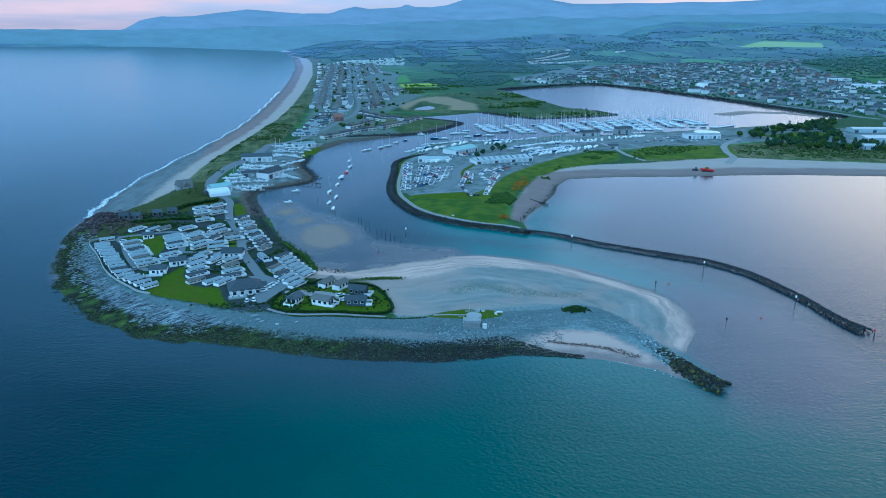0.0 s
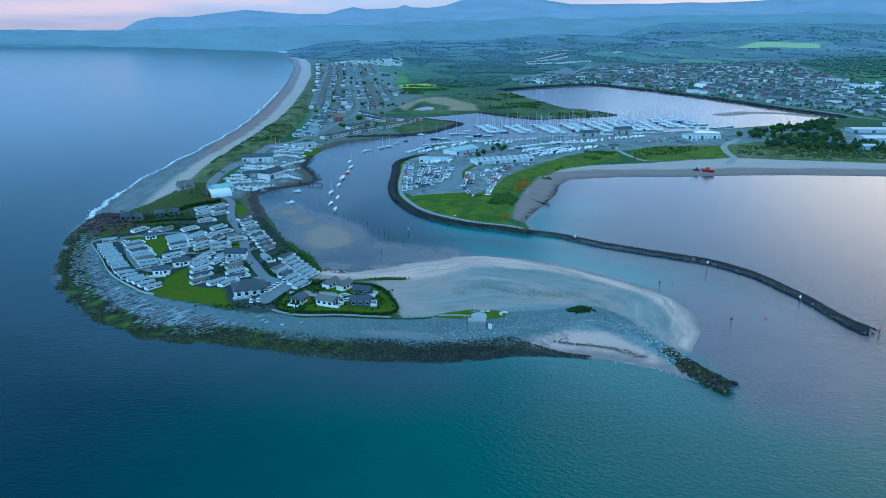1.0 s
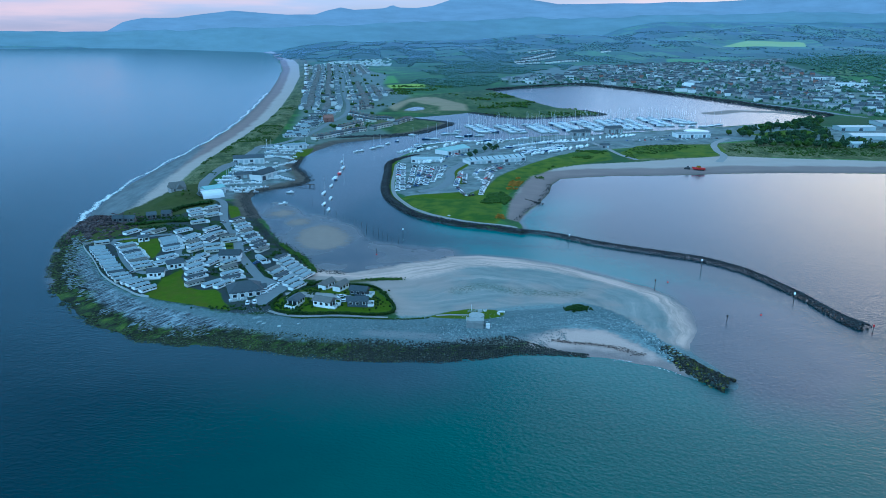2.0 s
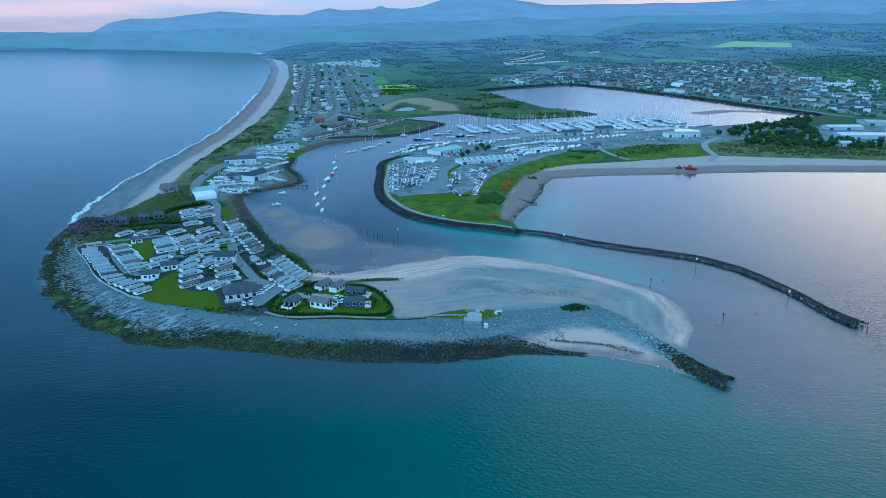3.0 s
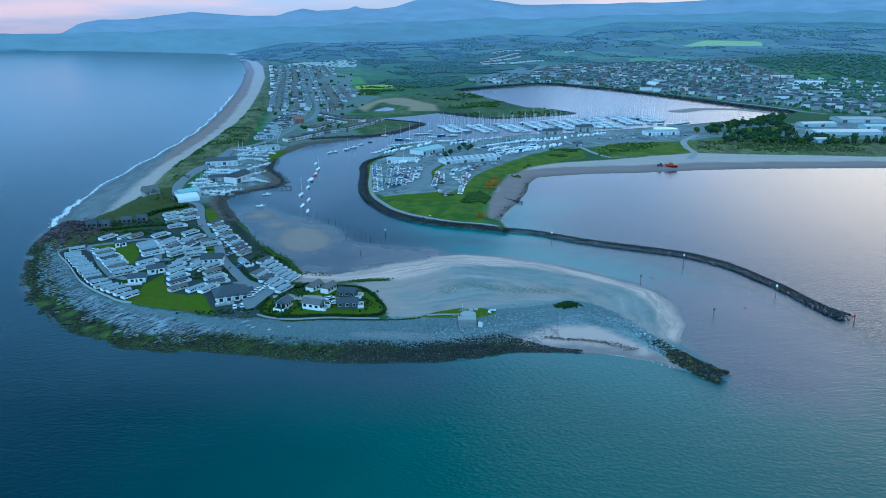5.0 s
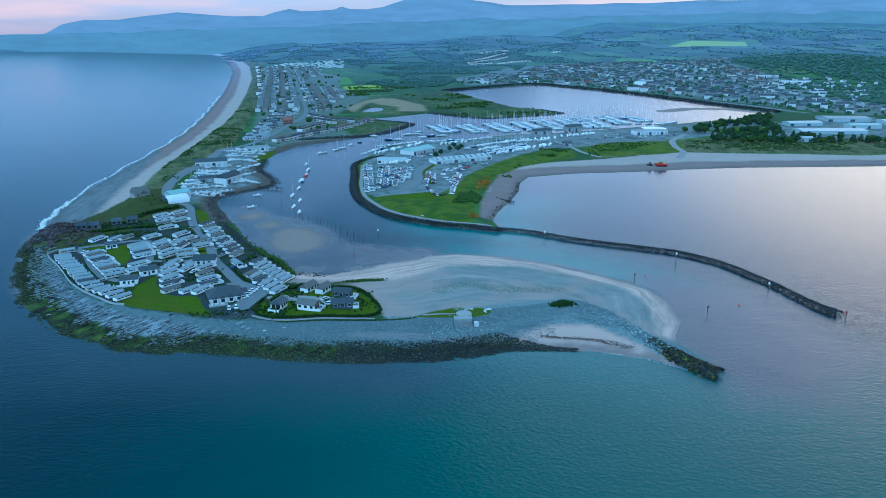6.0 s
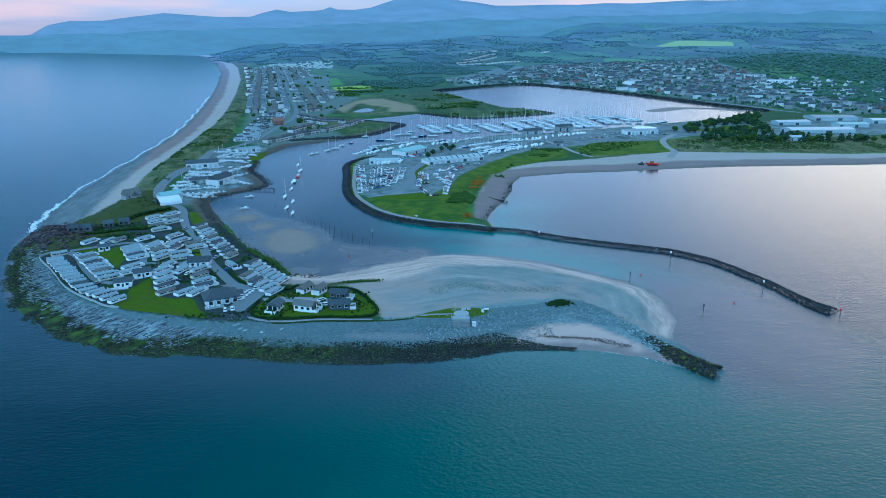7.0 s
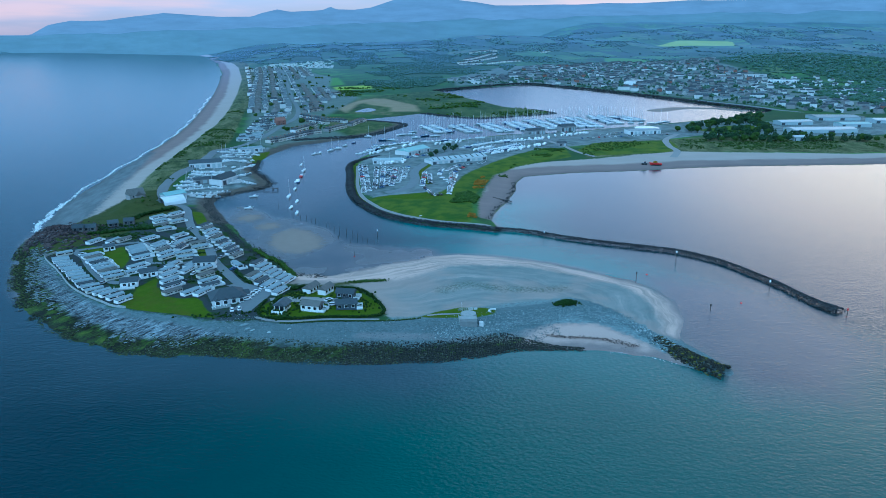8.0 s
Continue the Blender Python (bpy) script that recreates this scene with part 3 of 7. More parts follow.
    strata = mixc(nt, 0.42, noise_tex(nt, 0.50, 6, scaled(nt, rot.outputs[0], (0.2, 1.0, 1.0)), 0.65), noise_tex(nt, 1.5, 6, scaled(nt, rot.outputs[0], (0.35, 1.0, 1.0)), 0.7))
    bed = ramp(nt, strata, [(0.40, (0.016, 0.017, 0.02)), (0.45, (0.07, 0.076, 0.085)), (0.50, (0.15, 0.17, 0.185)), (0.60, (0.36, 0.40, 0.415))])
    crag = mixc(nt, strata, (0.03, 0.025, 0.025), (0.15, 0.11, 0.10))
    bed = mixc(nt, inside("crag", 5.0), bed, crag)
    col = mixc(nt, inside("bedrock", 3.0), col, bed)
    land = attr(nt, "land")
    tide = calc(nt, "ADD", land, calc(nt, "MULTIPLY", calc(nt, "SUBTRACT", noise_tex(nt, 0.12, 4), 0.5), 12.0))
    weed = ramp(nt, mixc(nt, 0.45, noise_tex(nt, 0.10, 6, None, 0.65), strata), [(0.40, (0.008, 0.009, 0.010)), (0.48, (0.022, 0.026, 0.014)), (0.54, (0.06, 0.09, 0.016)), (0.62, (0.13, 0.165, 0.02)), (0.8, (0.16, 0.16, 0.05))])
    wr = calc(nt, "MULTIPLY", span(nt, tide, 13.0, 8.0), inside("weedzone", 3.0))
    col = mixc(nt, wr, col, weed)
    shore_wet = calc(nt, "MULTIPLY", calc(nt, "MULTIPLY", span(nt, land, 9.0, 1.0), calc(nt, "SUBTRACT", 1.0, inside("spit", 2.0))), 0.45)
    col = mixc(nt, shore_wet, col, mixc(nt, 0.5, col, (0.05, 0.05, 0.05)))
    lawn = mixc(nt, noise_tex(nt, 0.25, 5), (0.052, 0.086, 0.002), (0.10, 0.138, 0.003))
    beach = mixc(nt, streak, (0.43, 0.325, 0.28), (0.54, 0.405, 0.345))
    beach = mixc(nt, calc(nt, "MULTIPLY", span(nt, tide, 9.0, 1.0), 0.75), beach, (0.17, 0.145, 0.14))
    lawn = mixc(nt, calc(nt, "MULTIPLY", span(nt, noise_tex(nt, 0.07, 6, None, 0.65), 0.46, 0.62), 0.55), lawn, (0.088, 0.094, 0.010))
    col = mixc(nt, inside("pocket", 2.5), col, beach)
    col = mixc(nt, calc(nt, "MULTIPLY", inside("tide_sand", 2.0, 0.6), 0.6), col, (0.27, 0.25, 0.245))
    col = mixc(nt, inside("rough", 2.0), col, mixc(nt, noise_tex(nt, 0.2, 5), (0.034, 0.046, 0.014), (0.088, 0.098, 0.028)))
    col = mixc(nt, inside("lawn", 0.6, 0.25), col, lawn)
    nt.links.new(col, b.inputs["Base Color"])
    wet = calc(nt, "MULTIPLY", inside("mud", 3.0), calc(nt, "SUBTRACT", 1.0, calc(nt, "MULTIPLY", inside("bank", 3.5, 2.5), 0.85)))
    # distance haze is put into a blue sheen that rises with y
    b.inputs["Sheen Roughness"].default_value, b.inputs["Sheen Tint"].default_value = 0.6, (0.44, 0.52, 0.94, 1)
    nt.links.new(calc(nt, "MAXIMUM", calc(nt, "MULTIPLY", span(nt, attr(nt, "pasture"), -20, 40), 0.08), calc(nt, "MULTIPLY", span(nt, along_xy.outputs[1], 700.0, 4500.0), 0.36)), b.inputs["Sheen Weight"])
    nt.links.new(calc(nt, "SUBTRACT", 0.92, calc(nt, "MULTIPLY", wet, 0.62)), b.inputs["Roughness"])
    nt.links.new(calc(nt, "ADD", 0.08, calc(nt, "MULTIPLY", wet, 0.4)), b.inputs["Specular IOR Level"])
    bump(nt, b, mixc(nt, 0.5, fine, mid), 0.6, 0.6)
    return m


def water_material():
    m, nt, b = shader("sea_water", 0.16, spec=0.5)
    b.inputs["IOR"].default_value = 1.33
    sh = attr(nt, "shore")
    drift = calc(nt, "MULTIPLY", calc(nt, "SUBTRACT", noise_tex(nt, 0.012, 4), 0.5), 60.0)
    deep = mixc(nt, noise_tex(nt, 0.006, 4), (0.002, 0.019, 0.028), (0.004, 0.031, 0.039))
    # greener, lighter water inside a drawn outline with a soft edge
    deep = mixc(nt, span(nt, calc(nt, "ADD", attr(nt, "teal_zone"), drift), -80.0, 60.0), deep, mixc(nt, noise_tex(nt, 0.012, 4), (0.008, 0.062, 0.050), (0.015, 0.096, 0.074)))
    xyz = nt.nodes.new("ShaderNodeSeparateXYZ")
    nt.links.new(position(nt), xyz.inputs[0])
    open_sea = span(nt, xyz.outputs[1], 360.0, 190.0)  # the harbour and the bay lie sheltered
    shallow = mixc(nt, noise_tex(nt, 0.02, 4), (0.028, 0.058, 0.068), (0.058, 0.078, 0.092))
    shallow = mixc(nt, calc(nt, "MULTIPLY", open_sea, span(nt, calc(nt, "ADD", xyz.outputs[0], drift), -10.0, 60.0)), shallow, (0.018, 0.115, 0.095))
    bend = calc(nt, "MULTIPLY", span(nt, calc(nt, "ADD", xyz.outputs[0], drift), -30.0, 25.0), span(nt, xyz.outputs[1], 560.0, 470.0))
    shallow = mixc(nt, open_sea, mixc(nt, bend, (0.02, 0.045, 0.06), (0.032, 0.14, 0.13)), shallow)
    col = mixc(nt, span(nt, calc(nt, "ADD", sh, drift), 60.0, 0.0), deep, shallow)
    silt = mixc(nt, noise_tex(nt, 0.025, 5), (0.046, 0.057, 0.07), (0.088, 0.087, 0.097))
    col = mixc(nt, span(nt, calc(nt, "ADD", attr(nt, "silt"), calc(nt, "MULTIPLY", drift, 0.5)), -22.0, 14.0), col, silt)
    bottom = mixc(nt, noise_tex(nt, 0.05, 4), (0.115, 0.105, 0.104), (0.17, 0.15, 0.143))
    col = mixc(nt, calc(nt, "MULTIPLY", span(nt, attr(nt, "shoal"), -14.0, 4.0), 0.85), col, bottom)
    nt.links.new(col, b.inputs["Base Color"])
    turn = nt.nodes.new("ShaderNodeVectorRotate")
    nt.links.new(position(nt), turn.inputs["Vector"])
    turn.inputs["Angle"].default_value = radians(24)
    w1 = noise_tex(nt, 0.5, 4, scaled(nt, turn.outputs[0], (1.0, 1.7, 1.0)))
    w2 = noise_tex(nt, 0.06, 3, scaled(nt, position(nt), (1.0, 2.0, 1.0)))
    bump(nt, b, calc(nt, "MULTIPLY", calc(nt, "ADD", w1, calc(nt, "MULTIPLY", w2, 0.8)), calc(nt, "ADD", 0.4, open_sea)), 0.30, 0.5)
    return m


# ---- ground and water sheets ----
def polar(front, r0, ratio, rmax):
    az = np.concatenate([np.arange(-180, -44, 4.0), np.arange(-44, 44.01, front), np.arange(48, 180, 4.0)])
    r = [0.02, 60.0, 120.0]
    q = r0
    while q < rmax:
        r.append(q)
        q *= ratio
    r.append(rmax)
    r = np.array(r)
    A, R = np.meshgrid(np.radians(az), r)
    x, y = R * np.sin(A), R * np.cos(A)
    nr, na = x.shape
    i = np.arange(nr - 1)[:, None] * na + np.arange(na)[None]
    j = np.arange(nr - 1)[:, None] * na + (np.arange(na)[None] + 1) % na
    quads = np.stack([i, j, j + na, i + na], -1).reshape(-1, 4)[:, ::-1]
    return x.reshape(-1), y.reshape(-1), quads


def sheet(name, x, y, z, quads, material, attrs):
    me = bpy.data.meshes.new(name)
    me.vertices.add(len(x))
    me.vertices.foreach_set("co", np.stack([x, y, z], -1).reshape(-1).astype(np.float32))
    me.loops.add(quads.size)
    me.loops.foreach_set("vertex_index", quads.reshape(-1).astype(np.int32))
    me.polygons.add(len(quads))
    me.polygons.foreach_set("loop_start", np.arange(0, quads.size, 4, dtype=np.int32))
    me.update(calc_edges=True)
    smooth_shade(me)
    for k, v in attrs.items():
        a = me.attributes.new(k, "FLOAT", "POINT")
        a.data.foreach_set("value", np.clip(v, -80, 80).astype(np.float32))
    me.materials.append(material)
    return new(name, me)


def union(x, y, *polys):
    return np.max([sdf(p, x, y) for p in polys], axis=0)


PARK = PARK_EDGE[:-1] + [(-18, 290), (-18, 300), (-27, 328), (-60, 345), (-70, 380), (-92, 425), (-108, 462), (-126, 508), (-150, 520), (-172, 500), (-178, 470), (-205, 448), (-205, 425), (-199, 410)]
PLAIN_W = [(-470, 3050), (-380, 2700), (-60, 2720), (60, 2050), (0, 1700), (60, 1640), (150, 1560), (230, 1800), (420, 2050), (560, 2450), (380, 2600), (420, 3000), (300, 3900), (-500, 3900), (-800, 3800)]
LAWNS = [
    [(-136, 319), (-131, 329), (-131.5, 341), (-127, 351), (-125, 353), (-122.5, 341), (-115.5, 327), (-107, 322), (-101, 322), (-97, 317), (-94, 308), (-88, 298), (-99, 301), (-113, 307), (-127, 314)],
    [(-168.6, 403.4), (-157.5, 412.2), (-147.3, 387), (-146.5, 371.5), (-152, 375.4), (-163, 393.6)],
    [(-117.7, 403.8), (-110.4, 408.5), (-107.6, 394.4), (-107.9, 386.5), (-112, 389.7)],
    [(-137.6, 501.5), (-130.4, 500.6), (-121.6, 472), (-126, 462), (-131, 477.5)],
    [(-172, 405), (-164, 411), (-176, 418), (-184, 412)],
    LODGE_LOOP,
    [(34, 560), (28, 600), (32, 630), (46, 655), (50, 650), (40, 625), (36, 600), (40, 565)],
    [(-23, 684), (-18.5, 684), (-19.5, 545), (-13, 524), (-18, 508), (-24, 545)],
    [(-14, 526), (-10, 530), (34, 534), (36, 516), (30, 510), (4, 522)],
    [(405, 842), (470, 878), (500, 872), (480, 832), (420, 818)],
    [(-124, 700), (-122, 745), (-108, 770), (-112, 700)],
    [(-1, 289), (7, 294), (19, 297.5), (30, 295.5), (34, 289), (31, 285), (24, 283), (16, 284), (8, 287)],
    [(-18, 288.5), (0, 289.5), (0, 287.7), (-18, 287.2)],
]
gx, gy, gq = polar(0.2, 150.0, 1.0075, 6400.0)
gz, gd = heights(gx, gy)
ground_attrs = {
    "land": gd,
    "woodland": sdf(PLAIN_W, gx, gy) - 40,
    "field_tone": field_cells(gx, gy)[0] * 80,
    "sand": union(gx, gy, [(-925, 4500)] + [(-700, 3810), (-663, 3651)] + BEACH_W + [(-205, 470), (-192, 484)] + DUNE_OUT[::-1] + [(-640, 3757), (-860, 4456)], BEACH_E, POCKET),
    "spit": sdf(SPIT_SAND, gx, gy) + np.where(gd < 14, 8, 0),
    "ridge_sand": 5.5 + 11 * np.exp(-((gx - 8) / 40) ** 2) - line_dist(SPIT_RIDGE, gx, gy),
    "tussock": 4.0 - line_dist([(15, 322), (27, 328), (42, 320), (61, 316), (72, 317)], gx, gy),
    "tide_sand": 2.6 - line_dist([(-26, 273), (-14, 271.5), (2, 269), (20, 265), (31, 264), (44, 269)], gx, gy),
    "mud": np.where(gd > 0, -80, np.maximum(sdf(SAND_FLATS, gx, gy) + 8, 60 - line_dist(INNER_BAR, gx, gy))),
    "shingle": np.maximum(sdf(ROCK_SHORE[4:] + [(50, 283), (30, 290), (8, 290)] + PARK_EDGE[::-1], gx, gy), 9 - line_dist([(30, 283), (50, 286), (70, 290), (80, 280)], gx, gy)),
    "bedrock": union(gx, gy, [(-76, 262)] + ROCK_SHORE[:12][::-1] + [(-230, 468), (-205, 470), (-188, 452), (-198, 420), (-199, 404), (-182, 375), (-168, 350), (-156, 334), (-140, 317), (-122, 303), (-90, 288), (-62, 272), (-58, 258)]),
    "crag": sdf([(-230, 430), (-234, 462), (-218, 476), (-186, 458), (-184, 425), (-199, 405), (-211, 410)], gx, gy),
    "bank": np.where(gd > 0, -80, np.maximum(40 - line_dist(INNER_BAR, gx, gy), union(gx, gy, [(-76, 440), (-66, 453), (-55, 446), (-46, 426), (-46, 410), (-57, 399), (-70, 402), (-77, 420)], [(-90, 458), (-84, 470), (-76, 468), (-75, 458), (-82, 453)], [(-106, 482), (-98, 494), (-90, 492), (-88, 482), (-96, 477)]))),
    "spitbase": sdf([(-12, 240), (-14, 292), (-10, 312), (60, 312), (105, 290), (125, 240), (115, 210)], gx, gy),
    "rough": union(gx, gy, [(-202, 415), (-198, 438), (-184, 452), (-160, 452), (-166, 440), (-182, 424), (-192, 404)], [(-186, 486), (-172, 500), (-150, 512), (-146, 500), (-160, 470), (-176, 462)], [(-207, 468), (-198, 500), (-190, 545), (-172, 560), (-150, 522), (-146, 500), (-176, 460)], [(-50, 333), (-34, 339.5), (-14, 341.5), (-11, 338.5), (-30, 335.5), (-46, 331)]),
    "grit": sdf([(-239, 780), (-238, 610), (-237, 522), (-232, 467), (-198, 474), (-206, 540), (-214, 640), (-228, 780)], gx, gy),
    "pocket": sdf(POCKET, gx, gy),
    "foreshore": np.minimum(12 - line_dist(HARBOUR_W[5:], gx, gy), np.where(gy < 1000, 80, -80)),
    "weedzone": sdf([(60, 236), (20, 236), (-40, 235), (-150, 260), (-240, 370), (-240, 440), (-190, 420), (-150, 320), (-100, 288), (-30, 275), (20, 272), (48, 264)], gx, gy),
    "park": sdf(PARK, gx, gy),
    "lawn": union(gx, gy, *LAWNS),
    "gorse": union(gx, gy, GORSE, DUNE_GREEN),
    "dune": union(gx, gy, DUNE_OUT + DUNE_IN[::-1], [(-205, 500), (-165, 500), (-150, 515), (-165, 530), (-200, 560)], [(205, 668), (212, 712), (250, 760), (333, 766), (400, 790), (720, 740), (720, 655), (481, 660), (356, 684)]),
    "hard": union(gx, gy, YARD, MARINA_HARD, [(395, 925), (400, 800), (560, 760), (700, 800), (720, 980), (560, 905), (470, 955)]),
    "streets": union(gx, gy, [(-330, 2400), (-200, 2500), (-60, 2000), (-60, 1640), (0, 1390), (-75, 985), (-20, 850), (-110, 785), (-145, 824), (-165, 1060), (-200, 1500)], [(230, 1660), (420, 1740), (520, 1630), (590, 1400), (640, 1200), (720, 980), (1100, 960), (1000, 1500), (1050, 2200), (800, 2500), (500, 2400), (250, 1900)]),
    "field_green": union(gx, gy, [(-146, 1874), (-42, 1985), (-26, 1713), (-102, 1643)], [(900, 2500), (1100, 2450), (1200, 2700), (1000, 2800)], [(1500, 2600), (1900, 2500), (2000, 2850), (1600, 2900)]),
    "field_lime": union(gx, gy, [(-52, 1660), (33, 1697), (34, 1605), (-44, 1577)], [(1500, 3480), (1930, 3470), (2010, 3650), (1720, 3670)]),
    "marsh": union(gx, gy, MARSH + [(60, 1450), (-40, 1320), (-90, 1130), (52, 1085)], [(-90, 806), (-24, 858), (42, 950), (54, 974), (40, 1002), (-12, 1048), (-70, 1090), (-72, 985), (-22, 925), (-30, 900), (-60, 862)]),
    "tan": union(gx, gy, [(5, 1283), (45, 1372), (92, 1229), (88, 1134), (43, 1135), (47, 1203), (19, 1242)], [(-44, 1199), (-4, 1326), (29, 1373), (44, 1347), (-5, 1263), (-26, 1129)]),
}
ground_attrs["pasture"] = np.minimum(-np.max([ground_attrs[k] for k in ("sand", "spit", "mud", "shingle", "bedrock", "park", "lawn", "gorse", "dune", "hard", "marsh", "streets", "field_green", "field_lime")], axis=0), np.minimum(gd, (gy - 2100) * 0.08))
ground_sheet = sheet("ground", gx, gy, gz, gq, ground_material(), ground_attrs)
tagged(ground_sheet, "coastal land with beaches, fields and low green hills", "ground", kind="structure")
wx, wy, wq = polar(0.4, 150.0, 1.015, 6400.0)
water = sheet("water", wx, wy, wx * 0, wq, water_material(), {
    "shoal": np.where((wy > 335) & (wy < 520) | (wy > 900), heights(wx, wy)[0] * 40, -80),
    "shore": -sdf(LAND, wx, wy),
    "teal_zone": sdf([(-30, 247), (60, 242), (110, 215), (150, 225), (260, 200), (280, 110), (160, 60), (10, 90), (-50, 170)], wx, wy),
    "silt": union(wx, wy, SAND_FLATS, [(-120, 560), (-90, 600), (-105, 700), (-80, 800), (0, 850), (-20, 720), (-40, 560), (-60, 480)], [(112, 212), (104, 240), (112, 290), (122, 330), (170, 300), (175, 240), (140, 205)], [(420, 1000), (400, 1300), (500, 1550), (640, 1100), (560, 1010)])})
tagged(water, "calm blue-green sea and harbour water with fine ripples", "water", kind="structure")


# ---- far ranges of hills, at the horizon ----


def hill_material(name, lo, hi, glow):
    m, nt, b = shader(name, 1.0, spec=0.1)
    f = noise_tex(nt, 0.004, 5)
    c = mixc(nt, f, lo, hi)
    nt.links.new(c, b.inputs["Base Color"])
    # the blue haze of distance is painted as emission; the hills are no lamps
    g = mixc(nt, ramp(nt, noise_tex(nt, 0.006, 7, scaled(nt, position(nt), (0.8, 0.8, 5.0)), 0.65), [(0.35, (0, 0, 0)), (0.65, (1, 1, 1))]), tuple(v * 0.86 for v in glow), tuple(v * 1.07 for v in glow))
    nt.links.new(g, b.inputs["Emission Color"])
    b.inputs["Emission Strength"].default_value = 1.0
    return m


def hill_range(name, dist, crest, depth, material, label, seed):
    az = np.radians(np.arange(-52, 52.01, 0.25))
    rows = [(-1.0, 0.0), (-0.75, 0.22), (-0.5, 0.5), (-0.25, 0.8), (0.0, 1.0), (0.4, 0.7), (1.0, 0.0)]
    k, n = np.meshgrid(np.arange(len(rows)), np.arange(len(az)), indexing="ij")
    off, prof = np.array([r[0] for r in rows])[k], np.array([r[1] for r in rows])[k]
    # shaped to fit the view: straight west and east, bent between, inside the far clip
    bend = np.where(az < 0, np.cos(az), np.where(az > radians(8), np.cos(az - radians(8)), 1.0))
    r = (np.interp(np.degrees(az), [-20, -11, -2, 7], dist) / bend)[n]
    x, y = np.sin(az)[n] * (r + off * depth / bend[n]), np.cos(az)[n] * (r + off * depth / bend[n])
    top = np.maximum(crest(np.degrees(az)[n], r), 5)
    z = top * prof + np.where(abs(off) < 0.9, (vnoise(x, y, 180, seed) - 0.5) * 34 * (1 - prof * 0.75), -25)
    q = []
    na = len(az)
    for i in range(len(rows) - 1):
        for j in range(na - 1):
            q.append((i * na + j, i * na + j + 1, (i + 1) * na + j + 1, (i + 1) * na + j))
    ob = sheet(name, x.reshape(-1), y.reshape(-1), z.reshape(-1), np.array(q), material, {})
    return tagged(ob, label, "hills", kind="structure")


def skyline(az, r):
    return 122 + np.tan(np.radians(np.interp(az, RAZ, REL))) * r


def foothills(az, r):
    e = np.interp(az, [-52, -30, -22, -19, -14, -9, -4, 3, 12, 22, 36, 52], [-0.2, -0.3, -0.25, -0.12, 0.08, 0.25, 0.45, 0.75, 1.0, 1.2, 1.3, 1.2]) + (vnoise(az, az * 0, 2.3, 3) - 0.5) * 0.3 + (vnoise(az, az * 0, 0.8, 4) - 0.5) * 0.12
    return 122 + np.tan(np.radians(e)) * r


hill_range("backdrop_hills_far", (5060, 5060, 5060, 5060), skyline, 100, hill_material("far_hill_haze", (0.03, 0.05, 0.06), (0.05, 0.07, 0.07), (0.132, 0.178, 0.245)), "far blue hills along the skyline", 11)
# set nearer left of centre to cover the ground behind it from the camera
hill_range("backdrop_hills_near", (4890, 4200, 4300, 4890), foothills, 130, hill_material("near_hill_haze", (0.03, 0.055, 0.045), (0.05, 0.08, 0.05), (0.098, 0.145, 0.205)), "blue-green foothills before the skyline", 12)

# tidal pond on the marsh
_p = smooth_line([(-14, 1136), (-3, 1172), (10, 1192), (20, 1176), (18, 1146), (2, 1128), (-14, 1136)], 10)
_z = max(float(v) for v in heights(np.array([q[0] for q in _p]), np.array([q[1] for q in _p]))[0]) + 0.1
pond = sheet_mesh("water_pond", [(q[0], q[1], _z) for q in _p[:-1]], [tuple(range(len(_p) - 1))[::-1]])
pond.materials.append(water.data.materials[0])
tagged(new("water_pond", pond), "shallow grey-blue tidal pond on the marsh", "water", kind="structure")

# ---- shared materials ----


def stone(name, stops, rough=0.9):
    """Loose stone: each lump its own grey, with grain and weed."""
    m, nt, b = shader(name, rough, spec=0.15)
    isl = nt.nodes.new("ShaderNodeNewGeometry").outputs["Random Per Island"]
    c = ramp(nt, isl, stops)
    c = mixc(nt, calc(nt, "MULTIPLY", noise_tex(nt, 1.8, 4), 0.6), c, (0.03, 0.03, 0.03))
    nt.links.new(c, b.inputs["Base Color"])
    bump(nt, b, noise_tex(nt, 3.0, 3), 0.5, 0.1)
    return m


def leafy(name, lo, hi):
    m, nt, b = shader(name, 0.8, spec=0.1)
    isl = nt.nodes.new("ShaderNodeNewGeometry").outputs["Random Per Island"]
    o = nt.nodes.new("ShaderNodeObjectInfo").outputs["Random"]
    c = mixc(nt, isl, lo, hi)
    c = mixc(nt, calc(nt, "MULTIPLY", o, 0.5), c, lo)
    c = mixc(nt, calc(nt, "MULTIPLY", noise_tex(nt, 0.7, 4), 0.5), c, tuple(v * 0.4 for v in lo))
    nt.links.new(c, b.inputs["Base Color"])
    bump(nt, b, noise_tex(nt, 2.0, 3), 0.6, 0.4)
    return m


DARK_STONE = stone("dark_armour_stone", [(0, (0.026, 0.027, 0.029)), (0.6, (0.048, 0.05, 0.052)), (1, (0.08, 0.082, 0.083))])
WEED_STONE = stone("weedy_ledge", [(0, (0.008, 0.009, 0.009)), (0.4, (0.02, 0.024, 0.013)), (0.65, (0.052, 0.075, 0.014)), (0.88, (0.105, 0.13, 0.018)), (1, (0.14, 0.145, 0.12))])
BLACK_STONE = stone("wet_black_boulder", [(0, (0.012, 0.013, 0.014)), (0.6, (0.035, 0.036, 0.035)), (0.9, (0.06, 0.07, 0.03)), (1, (0.14, 0.14, 0.13))])
PALE_STONE = stone("pale_boulder", [(0, (0.15, 0.19, 0.20)), (0.5, (0.27, 0.33, 0.34)), (0.85, (0.40, 0.46, 0.46)), (1, (0.64, 0.68, 0.67))])
